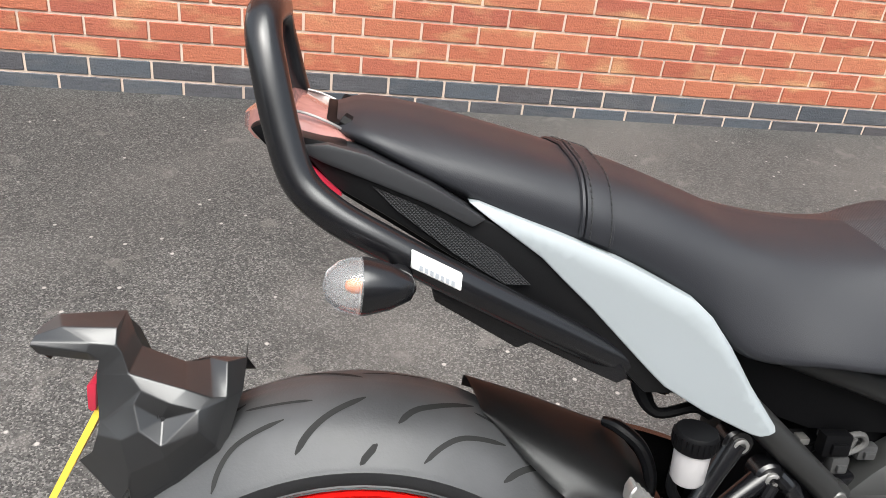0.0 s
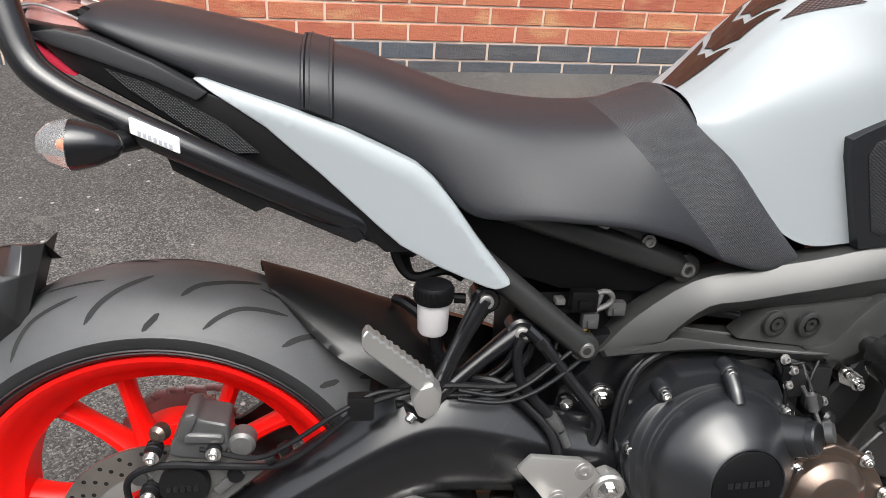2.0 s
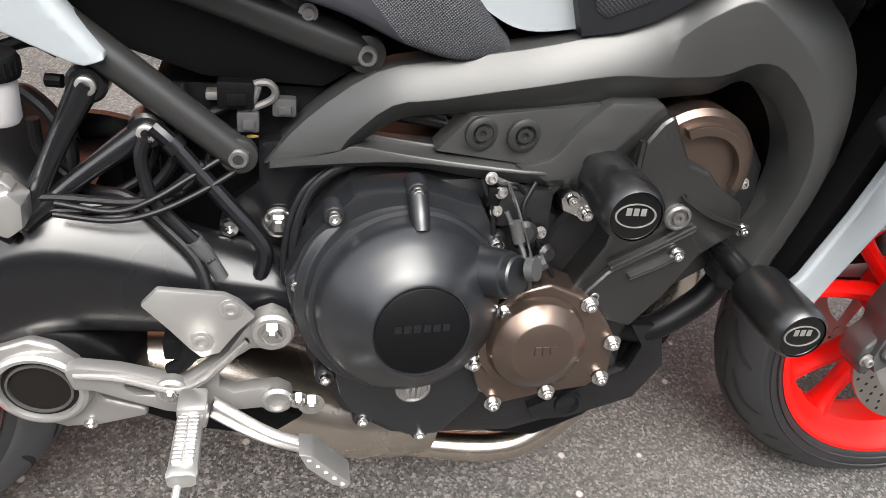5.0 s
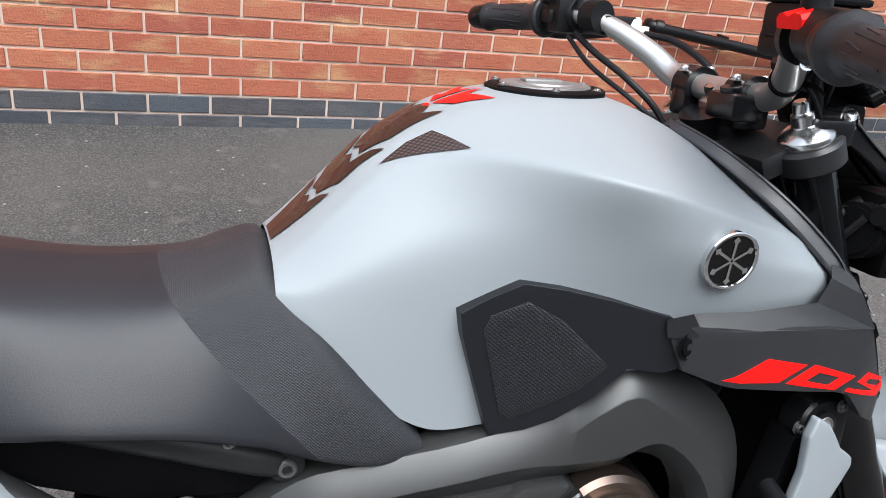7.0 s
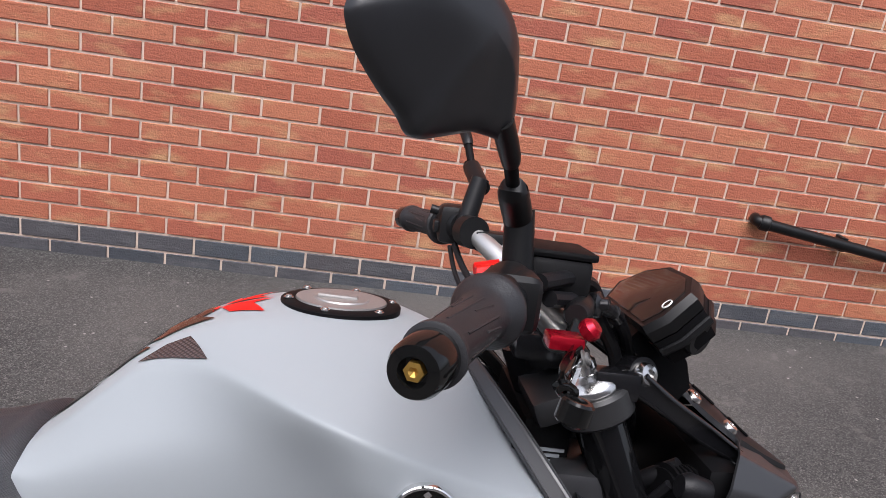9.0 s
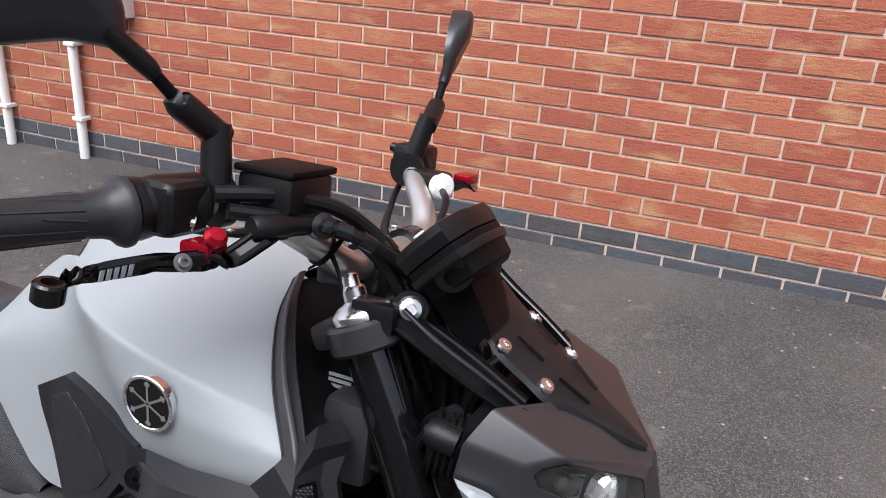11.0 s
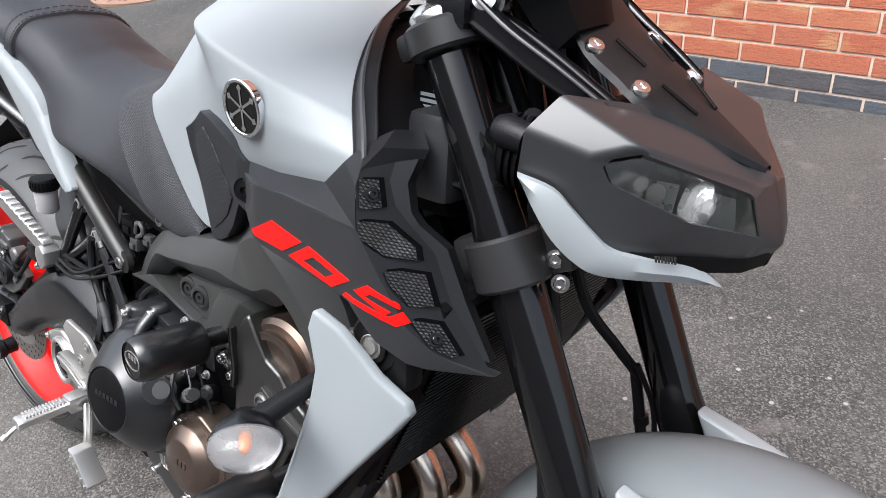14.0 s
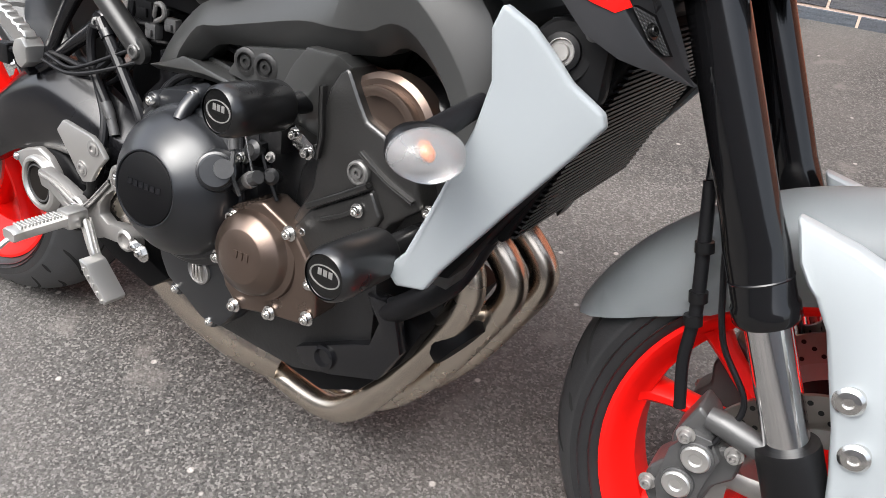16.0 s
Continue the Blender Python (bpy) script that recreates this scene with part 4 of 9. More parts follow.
# -- tail: side panels, inner black tail, grab rail, lamps --
for s, flip in SIDES:
    bm = B()
    pan = [(0.077, 0.8752), (0.0856, 0.8758), (0.1106, 0.8675), (0.1618, 0.8507), (0.2203, 0.8294), (0.2651, 0.809), (0.2938, 0.7959), (0.3117, 0.7813), (0.3351, 0.7528), (0.3634, 0.7128), (0.3977, 0.6698), (0.3982, 0.6654), (0.3829, 0.6602), (0.3722, 0.6623), (0.3226, 0.6831), (0.2791, 0.7078), (0.2596, 0.7252), (0.2277, 0.7554), (0.1969, 0.7846), (0.1676, 0.81), (0.1446, 0.8308), (0.0967, 0.8621)]
    top = lambda x: float(np.interp(x, [0.077, 0.0856, 0.1106, 0.1618, 0.2203, 0.2651, 0.2938, 0.3117, 0.3351, 0.3634, 0.3977], [0.8752, 0.8758, 0.8675, 0.8507, 0.8294, 0.809, 0.7959, 0.7813, 0.7528, 0.7128, 0.6698]))
    panel(bm, pan, lambda x, z: -0.1115 - 0.0536 * (x - 0.0834) + 0.07 * max(0, top(x) - z - 0.012) + 0.6 * max(0, min(0.012, 0.010 - top(x) + z)), 0.024, 0.004, 0.012, 3)
    side_panel = part("side_panel", flip(bm), GREY, bike, "matt silver grey tail side panel", smooth=50)
    side_panel.location = (0.002, 0, -0.010)
    bm = B()
    blk = [(-0.085, 0.925), (-0.035, 0.918), (0.02, 0.895), (0.09, 0.864), (0.14, 0.845), (0.20, 0.82), (0.28, 0.76), (0.30, 0.70), (0.26, 0.70), (0.19, 0.765), (0.115, 0.800), (0.055, 0.832), (0.0, 0.862), (-0.04, 0.882), (-0.072, 0.914)]
    plate(bm, blk, -0.05, lambda x, z: -0.092 - 0.02 * min(1, max(0, x + 0.08) / 0.2), 0.004, 2)
    tail = part("tail_cover", flip(bm), PLASTIC, bike, "black plastic tail cover with mesh inlay")
    tail.location = (0.005, 0, -0.012)
    bm = B()
    ml = [(-0.008, 0.885), (0.03, 0.872), (0.06, 0.858), (0.104, 0.834), (0.135, 0.807), (0.112, 0.806), (0.065, 0.831), (0.013, 0.866)]
    dd = lambda x, z: -0.093 - 0.02 * min(1, max(0, x + 0.08) / 0.2)
    plate(bm, ml, lambda x, z: dd(x, z) + 0.002, lambda x, z: dd(x, z) - 0.001, 0.0005, 1)
    part("tail_mesh", flip(bm), TAILMESH, tail, "black mesh inlay")
    bm = B()
    plate(bm, [(-0.078, 0.912), (-0.066, 0.905), (-0.032, 0.876), (-0.045, 0.880), (-0.068, 0.893)], -0.06, -0.107, 0.003)
    part("tail_reflector", flip(bm), REDLENS, tail, "red side reflector")
    bm = B()
    plate(bm, [(-0.075, 0.914), (-0.046, 0.919), (-0.014, 0.913), (0.039, 0.892), (0.089, 0.865), (0.078, 0.857), (0.04, 0.874), (-0.003, 0.888), (-0.051, 0.903)], -0.06, lambda x, z: -0.098 - 0.02 * min(1, max(0, x + 0.08) / 0.2), 0.003, 2)
    part("tail_top_strip", flip(bm), COWL, tail, "dark grey strip beside the rear seat")
# seat base seam and tail top
bm = B()
for s in (-1, 1):
    tube(bm, [(-0.03, s * 0.055, 0.918), (0.05, s * 0.082, 0.882), (0.12, s * 0.086, 0.852), (0.2, s * 0.086, 0.824), (0.3, s * 0.090, 0.768), (0.34, s * 0.096, 0.738)], 0.008, 8)
part("seat_base_edge", bm, DEEP, bike, "black edge under the seat")
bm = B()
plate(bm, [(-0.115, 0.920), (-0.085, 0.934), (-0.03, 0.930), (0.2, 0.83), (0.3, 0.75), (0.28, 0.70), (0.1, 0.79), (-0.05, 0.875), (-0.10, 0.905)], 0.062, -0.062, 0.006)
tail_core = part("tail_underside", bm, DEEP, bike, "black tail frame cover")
tail_core.location = (0.005, 0, -0.012)
# tail lamp: a red lens wrapping the end with a clear top
bm = B()
rings = []
for x, w, zt, zb in ((-0.118, 0.012, 0.912, 0.900), (-0.106, 0.042, 0.920, 0.896), (-0.078, 0.068, 0.928, 0.893), (-0.045, 0.076, 0.920, 0.892), (-0.016, 0.070, 0.904, 0.896)):
    rings.append([(x, w, zb), (x, w, (zt + zb) / 2), (x, w * 0.8, zt), (x, -w * 0.8, zt), (x, -w, (zt + zb) / 2), (x, -w, zb)])
skin(bm, rings)
rounded(bm, 0.003)
lamp = part("tail_lamp", bm, surface("pinkish_lamp", (0.30, 0.145, 0.13), 0.12, vary=0.35, scale=60, coat=0.6, bump=0.1), bike, "red tail lamp under a clear lens")
for s in (-1, 1):
    bm = B()
    tube(bm, [(-0.100, s * 0.052, 0.9185), (-0.070, s * 0.064, 0.9255), (-0.040, s * 0.067, 0.9175), (-0.017, s * 0.060, 0.904)], 0.0013, 8)
    tube(bm, [(-0.100, s * 0.050, 0.9075), (-0.068, s * 0.0735, 0.909), (-0.040, s * 0.0770, 0.905), (-0.018, s * 0.071, 0.899)], 0.0010, 8)
    part("lamp_trim", bm, DULLALU, lamp, "bright trim line round the lens")
# grab rail, one bent tube round the tail
bm = B()
half = [(0.30, -0.080, 0.685), (0.235, -0.100, 0.719), (0.155, -0.122, 0.762), (0.068, -0.134, 0.806), (0.006, -0.134, 0.836), (-0.035, -0.130, 0.857), (-0.062, -0.122, 0.880), (-0.077, -0.112, 0.918), (-0.088, -0.101, 0.960), (-0.094, -0.090, 0.986), (-0.095, -0.074, 1.001), (-0.094, -0.050, 1.006)]
pts = half + [(x, -y - 0.04 * min(1, max(0, z - 0.85) / 0.07), z) for x, y, z in half[::-1]]
tube(bm, pts, 0.0148, 18, 6)
rail = part("grab_rail", bm, SATIN, bike, "black tubular grab rail looping round the tail")
bm = B()
sticker = [(0.029, 0.836), (0.072, 0.817), (0.072, 0.802), (0.029, 0.821)]
plate(bm, sticker, lambda x, z: -0.146, lambda x, z: -0.1512, 0.001, 1)
stk = part("rail_sticker", bm, LABEL, rail, "small white sticker with grey print")
bm = B()
for i in range(7):
    x = 0.036 + i * 0.0045
    z0 = 0.824 - i * 0.002
    plate(bm, [(x, z0), (x + 0.003, z0 - 0.0013), (x + 0.003, z0 - 0.0055), (x, z0 - 0.0042)], -0.151, -0.1517, 0)
part("sticker_print", bm, INK, stk, smooth=0)
bm = B()
plate(bm, [(0.045, 0.800), (0.060, 0.806), (0.146, 0.765), (0.23, 0.728), (0.238, 0.714), (0.228, 0.708), (0.210, 0.716), (0.140, 0.748), (0.128, 0.742), (0.05, 0.785)], -0.085, -0.116, 0.002)
part("rail_bracket", bm, SATIN, rail, "black mounting plate under the rail").location = (0.006, 0, -0.008)
bm = mirrored(plate(B(), [(0.045, 0.800), (0.060, 0.806), (0.146, 0.765), (0.23, 0.728), (0.238, 0.714), (0.140, 0.748), (0.05, 0.785)], -0.085, -0.116, 0.002))
part("rail_bracket", bm, SATIN, rail)


def indicator(name, base, tip, ahead, r=0.021, sq=(1.0, 1.0)):
    """A turn signal: stalk, black cup, clear faceted lens with an amber bulb; `ahead` is the lens's way."""
    c, a = np.array(tip, float), np.array(ahead, float) / np.linalg.norm(ahead)
    bm = B()
    turned(bm, [(0.003, -0.042), (r * 0.45, -0.038), (r * 0.8, -0.022), (r, -0.004), (r, 0.0)], c, a, 28, squash=sq)
    cup = part(name, bm, SATIN, bike, "black turn signal with clear lens")
    bm = B()
    turned(bm, [(r, 0.0), (r * 0.97, 0.008), (r * 0.82, 0.018), (r * 0.5, 0.026), (0.0005, 0.029)], c, a, 28, squash=sq)
    part("lens", bm, MILKLENS, cup, "clear ribbed plastic lens")
    bm = B()
    turned(bm, [(r * 0.93, 0.001), (r * 0.5, -0.012), (0.0005, -0.016)], c, a, 24, squash=sq)
    part("reflector", bm, REFLECTOR, cup)
    bm = B()
    turned(bm, [(0.004, -0.012), (0.005, -0.002), (0.005, 0.006), (0.003, 0.010), (0.0005, 0.011)], c, a, 14)
    part("bulb", bm, AMBER, cup, "amber bulb")
    bm = B()
    tube(bm, [base, tuple(c - a * 0.02)], [0.009, 0.012], 12)
    part("stalk", bm, RUBBER, cup)


for s in (-1, 1):
    indicator("rear_indicator", (0.035, s * 0.10, 0.806), (-0.011, s * 0.185, 0.818), (-1, s * 0.06, 0.02), 0.0225)
# front turn signals on short stalks from the radiator sides
for s in (-1, 1):
    indicator("front_indicator", (1.06, s * 0.20, 0.655), (1.066, s * 0.292, 0.632), (0.80, s * 0.6, -0.08), 0.0235, (1.35, 0.9))

# -- wheels --


def wheel(name, x, z, R, width, rim_w, rim_r, phase, label, deep=1.0):
    c = (x, 0, z)
    wh = new(name)
    wh.parent = bike
    tagged(wh, label)
    w, h = width / 2, rim_w / 2
    k = w / 0.09
    side = [(rim_r - 0.004, -h * 0.9), (rim_r + 0.006, -h * 1.0), (rim_r + 0.008, -h * 1.04), (rim_r + 0.014, -w * 0.93), (R - 0.062 * k, -w), (R - 0.052 * k, -w * 0.975)]
    crown_rows = spline([(R - 0.052 * k, -w * 0.975), (R - 0.043 * k, -w * 0.9), (R - 0.018 * k, -w * 0.62), (R - 0.004 * k, -w * 0.3), (R, 0)], 5)
    full = [tuple(p) for p in crown_rows] + [(r, -q) for r, q in crown_rows[-2::-1]]
    bm = B()
    turned(bm, side, c, (0, 1, 0), 96, cap=False)
    turned(bm, [(r, -q) for r, q in side], c, (0, 1, 0), 96, cap=False)
    tyre = part("tyre", bm, SIDEWALL, wh, "black tyre sidewall with raised rings", smooth=60)
    bm = B()
    turned(bm, full, c, (0, 1, 0), 96, cap=False)
    tread = part("tread", bm, TYRE if width > 0.15 else FRONTTREAD, tyre, "dusty grey tread with curved grooves" if width > 0.15 else "dark grey tread with curved grooves", smooth=60)
    bm = B()
    for s in (-1, 1):
        for rr in (rim_r + 0.017, R - 0.066 * k):
            turned(bm, [(rr - 0.0012, s * (w * 0.95 if rr < rim_r + 0.02 else w)), (rr, s * (w * 0.95 + 0.0022 if rr < rim_r + 0.02 else w + 0.0016)), (rr + 0.0012, s * (w * 0.96 if rr < rim_r + 0.02 else w))], c, (0, 1, 0), 72, cap=False)
    part("sidewall_ring", bm, SIDEWALL, tyre)
    # tread grooves: tapered near-black strips laid on the crown, their shade put into colour
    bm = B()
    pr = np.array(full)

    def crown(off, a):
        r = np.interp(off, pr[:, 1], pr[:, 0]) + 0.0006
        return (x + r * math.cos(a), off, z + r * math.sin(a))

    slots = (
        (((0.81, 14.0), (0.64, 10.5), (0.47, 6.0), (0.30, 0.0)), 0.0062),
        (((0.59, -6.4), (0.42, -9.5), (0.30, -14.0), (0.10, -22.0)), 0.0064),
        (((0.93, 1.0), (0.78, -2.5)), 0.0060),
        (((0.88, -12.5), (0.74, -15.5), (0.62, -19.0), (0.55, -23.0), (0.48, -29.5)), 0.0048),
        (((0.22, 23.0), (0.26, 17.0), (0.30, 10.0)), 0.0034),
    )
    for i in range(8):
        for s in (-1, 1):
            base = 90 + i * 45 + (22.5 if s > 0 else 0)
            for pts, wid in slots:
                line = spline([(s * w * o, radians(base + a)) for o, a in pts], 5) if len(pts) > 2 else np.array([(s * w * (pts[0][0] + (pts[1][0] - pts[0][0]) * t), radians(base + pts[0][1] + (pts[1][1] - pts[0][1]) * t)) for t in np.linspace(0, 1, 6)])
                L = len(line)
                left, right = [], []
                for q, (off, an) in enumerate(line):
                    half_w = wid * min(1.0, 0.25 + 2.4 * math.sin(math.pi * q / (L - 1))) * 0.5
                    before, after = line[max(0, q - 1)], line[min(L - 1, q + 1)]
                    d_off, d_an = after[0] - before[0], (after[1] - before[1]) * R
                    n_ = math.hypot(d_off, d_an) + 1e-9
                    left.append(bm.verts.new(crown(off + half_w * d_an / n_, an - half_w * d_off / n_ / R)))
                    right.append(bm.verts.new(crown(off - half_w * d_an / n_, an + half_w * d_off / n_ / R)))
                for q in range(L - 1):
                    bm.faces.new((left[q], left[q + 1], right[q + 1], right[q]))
    part("tread_groove", bm, RECESS_SHADE, tyre)
    bm = B()
    rp = [(rim_r + 0.002, -h * 1.07), (rim_r + 0.007, -h * 1.06), (rim_r + 0.007, -h * 0.98), (rim_r - 0.006 * deep, -h * 0.9), (rim_r - 0.028 * deep, -h * 0.45), (rim_r - 0.030 * deep, 0), (rim_r - 0.028 * deep, h * 0.45), (rim_r - 0.006 * deep, h * 0.9), (rim_r + 0.007, h * 0.98), (rim_r + 0.007, h * 1.06), (rim_r + 0.002, h * 1.07),
          (rim_r - 0.012 * deep, h * 0.95), (rim_r - 0.024 * deep, h * 0.6), (rim_r - 0.044 * deep, h * 0.4), (rim_r - 0.046 * deep, 0), (rim_r - 0.044 * deep, -h * 0.4), (rim_r - 0.024 * deep, -h * 0.6), (rim_r - 0.012 * deep, -h * 0.95), (rim_r + 0.002, -h * 1.07)]
    turned(bm, rp, c, (0, 1, 0), 80, cap=False)
    rim = part("rim", bm, RED, wh, "bright red cast wheel rim")
    for i in range(5):
        for d in (-1, 1):
            a0, a1 = 2 * math.pi * i / 5 + d * 0.11 + phase, 2 * math.pi * i / 5 + d * 0.27 + phase
            bm = B()
            r0, r1 = 0.045, rim_r - 0.028 * deep
            rows = []
            for t in (0, 0.35, 0.7, 0.92, 1.0):
                r, a = r0 + (r1 - r0) * t, a0 + (a1 - a0) * t
                rows.append((x + r * math.cos(a), 0, z + r * math.sin(a)))
            tube(bm, rows, [0.020, 0.0125, 0.0105, 0.0135, 0.019], 10, 4, flat=1.0)
            for v in bm.verts:
                v.co.y *= 1.6
            part("spoke", bm, RED, wh)
    bm = B()
    turned(bm, [(0.03, -0.07), (0.052, -0.065), (0.058, -0.03), (0.062, 0), (0.058, 0.03), (0.052, 0.065), (0.03, 0.07)], c, (0, 1, 0), 40)
    part("hub", bm, RED, wh)
    return wh


REAR = wheel("rear_wheel", 0.006, 0.317, 0.315, 0.18, 0.146, 0.2265, radians(50), "red cast rear wheel with wide black tyre")
FRONT = wheel("front_wheel", 1.430, 0.305, 0.302, 0.12, 0.100, 0.2285, 0.2, "red cast front wheel with black tyre", 0.55)


def brake_disc(parent, x, y, z, r, inner, label):
    bm = B()
    turned(bm, [(r, -0.0025), (r, 0.0025), (inner, 0.0025), (inner, -0.0025), (r, -0.0025)], (x, y, z), (0, 1, 0), 72, cap=False)
    d = part("brake_disc", bm, DISC, parent, label)
    # flat near-black discs on both faces paint the dark of the drilled holes
    bm = B()
    n = int(r * 230)
    for i in range(n):
        for k in range(3):
            a = 2 * math.pi * (i + k * 0.33) / n
            rr = inner + (r - inner) * (0.22 + 0.28 * k)
            for s in (-1, 1):
                turned(bm, [(0.0028, 0), (0.0001, 0)], (x + rr * math.cos(a), y + s * 0.0028, z + rr * math.sin(a)), (0, s, 0), 8)
    part("disc_hole", bm, RECESS_SHADE, d)
    bm = B()
    o, q = inner + 0.002, inner - 0.020
    turned(bm, [(o, -0.002), (o, 0.002), (q, 0.002), (q, -0.002), (o, -0.002)], (x, y, z), (0, 1, 0), 60, cap=False)
    carrier = part("disc_carrier", bm, DULLALU, d, "pale alloy disc carrier ring")
    for i in range(5):
        bm = B()
        a = 2 * math.pi * i / 5 + 0.5
        tube(bm, [(x + 0.045 * math.cos(a - 0.2), y, z + 0.045 * math.sin(a - 0.2)), (x + (q + 0.004) * math.cos(a), y, z + (q + 0.004) * math.sin(a))], [0.013, 0.010], 8, flat=0.3)
        turned(bm, [(0.007, -0.004), (0.007, 0.004)], (x + (inner - 0.008) * math.cos(a), y, z + (inner - 0.008) * math.sin(a)), (0, 1, 0), 14)
        part("carrier_arm", bm, DULLALU, carrier)
    return d


brake_disc(REAR, 0.006, -0.090, 0.318, 0.1235, 0.089, "drilled rear brake disc")
for s in (-1, 1):
    brake_disc(FRONT, 1.430, s * 0.072, 0.305, 0.149, 0.115, "drilled front brake disc")

# sprocket and chain on the far side
bm = B()
turned(bm, [(0.085, -0.003), (0.085, 0.003), (0.06, 0.003), (0.06, -0.003), (0.085, -0.003)], (0, 0.095, 0.315), (0, 1, 0), 60, cap=False)
for i in range(45):
    a = 2 * math.pi * i / 45
    tube(bm, [(0.083 * math.cos(a), 0.095, 0.315 + 0.083 * math.sin(a)), (0.091 * math.cos(a), 0.095, 0.315 + 0.091 * math.sin(a))], [0.004, 0.002], 6)
part("sprocket", bm, DULLALU, REAR, "toothed drive sprocket")
bm = B()
path = [(0.091 * math.cos(a), 0.315 + 0.091 * math.sin(a)) for a in np.linspace(math.pi / 2, 3 * math.pi / 2, 26)]
path += [(t * 0.52, 0.315 - 0.091 + t * 0.095) for t in np.linspace(0.03, 1, 38)]
path += [((1 - t) * 0.52, 0.315 + 0.091 + (1 - t) * 0.025) for t in np.linspace(0, 0.97, 38)]
for i, (px_, pz_) in enumerate(path):
    qx, qz = path[(i + 1) % len(path)]
    if i % 1 == 0:
        tube(bm, [(px_, 0.0915 + 0.004 * (i % 2), pz_), (qx, 0.0915 + 0.004 * (i % 2), qz)], 0.0062, 6, flat=0.35)
part("chain", bm, DULLALU, bike, "drive chain")

# -- swingarm --
SWING = [(-0.032, 0.352, 0.297), (0.03, 0.358, 0.293), (0.075, 0.360, 0.277), (0.148, 0.418, 0.313), (0.224, 0.473, 0.355), (0.274, 0.506, 0.372), (0.330, 0.524, 0.385), (0.405, 0.506, 0.381), (0.47, 0.480, 0.375), (0.545, 0.455, 0.388), (0.56, 0.43, 0.40)]


def swing_arm():
    """The arm's section: a broad upper chamfer, a flat side and a tucked lower edge."""
    bm = B()
    rings = []
    for x, t, lo in spline(SWING, 4):
        h = t - lo
        out = 0.132 + 0.010 * max(0, 1 - abs(x - 0.25) / 0.3)
        rings.append([(x, -0.088, t), (x, -0.100, t), (x, -out + 0.004, t - 0.26 * h), (x, -out, t - 0.34 * h), (x, -out, t - 0.74 * h), (x, -out + 0.018, lo), (x, -0.088, lo)])
    skin(bm, rings)
    return rounded(bm, 0.004, 2, 20)


swing = part("swingarm", swing_arm(), SATIN, bike, "black curved swingarm", smooth=40)
part("swingarm_far_arm", mirrored(swing_arm()), SATIN, swing, smooth=40)
bm = B()
box(bm, (0.25, -0.09, 0.40), (0.36, 0.09, 0.50), 0.02)
part("swingarm_bridge", bm, SATIN, swing)
bm = B()
plate(bm, [(-0.022, 0.346), (0.076, 0.352), (0.078, 0.306), (-0.020, 0.303)], -0.12, -0.1385, 0.002)
part("adjuster_slot", bm, DEEP, swing, "dark slot in the arm's end")
bm = B()
plate(bm, [(0.0, 0.348), (0.042, 0.348), (0.046, 0.309), (-0.002, 0.307)], -0.13, -0.145, 0.002)
adj = part("chain_adjuster", bm, GREYCAST, swing, "grey axle adjuster block")
bm = B()
turned(bm, [(0.0155, 0), (0.0155, 0.004), (0.0135, 0.006), (0.010, 0.006), (0.0095, 0.001), (0.0001, 0.001)], (0.013, -0.145, 0.332), (0, -1, 0), 28)
part("axle_end", bm, DULLALU, adj)
bm = B()
tube(bm, [(0.044, -0.141, 0.337), (0.074, -0.141, 0.340)], 0.004, 10)
nut(bm, (0.048, -0.141, 0.3375), 0.007, (1, 0, 0.08), 0.006)
nut(bm, (0.060, -0.141, 0.3385), 0.007, (1, 0, 0.08), 0.006)
part("adjuster_bolt", bm, STEEL, adj)
bm = B()
turned(bm, [(0.008, 0.0), (0.0155, 0.002), (0.0150, 0.020), (0.0180, 0.024), (0.0180, 0.034), (0.016, 0.036), (0.0135, 0.036), (0.013, 0.033), (0.006, 0.032), (0.0001, 0.032)], (0.084, -0.135, 0.272), (0.1, -1, -0.05), 32)
bob = part("paddock_bobbin", bm, RUBBER, swing, "black paddock stand bobbin with white ring")
bm = B()
turned(bm, [(0.0155, 0.0362), (0.0148, 0.0368), (0.0140, 0.0362)], (0.084, -0.135, 0.272), (0.1, -1, -0.05), 32, cap=False)
part("bobbin_ring", bm, DULLALU, bob)

# red cush drive drum, rear caliper, its bracket and hose
bm = B()
turned(bm, [(0.05, 0.0), (0.078, 0.004), (0.084, 0.012), (0.084, 0.04), (0.07, 0.05)], (0.006, 0.02, 0.317), (0, 1, 0), 48)
part("drive_drum", bm, RED, REAR, "red drum behind the spokes", smooth=40)
bm = B()
plate(bm, [(0.039, 0.482), (0.046, 0.498), (0.057, 0.501), (0.062, 0.492), (0.093, 0.485), (0.093, 0.452), (0.074, 0.438), (0.044, 0.442), (0.024, 0.447), (0.030, 0.465)], -0.070, -0.118, 0.005, 3)
cal = part("rear_caliper", bm, CALIPER, bike, "dark grey cast rear brake caliper")
bm = B()
plate(bm, [(0.046, 0.478), (0.088, 0.474), (0.088, 0.462), (0.043, 0.463)], -0.11, -0.1225, 0.003)
plate(bm, [(0.036, 0.470), (0.043, 0.494), (0.060, 0.497), (0.055, 0.484), (0.044, 0.468)], -0.11, -0.1215, 0.003)
part("caliper_lug_each", bm, CALIPER, cal)
bm = B()
turned(bm, [(0.0285, 0), (0.0285, 0.012), (0.0265, 0.015), (0.0001, 0.016)], (0.040, -0.108, 0.406), (0, -1, 0), 40)
ccap = part("caliper_cap", bm, PLASTIC, cal, "round black piston cap")
bm = B()
for k in range(5):
    box(bm, (0.021 + k * 0.0075, -0.1255, 0.402), (0.0265 + k * 0.0075, -0.1235, 0.410), 0)
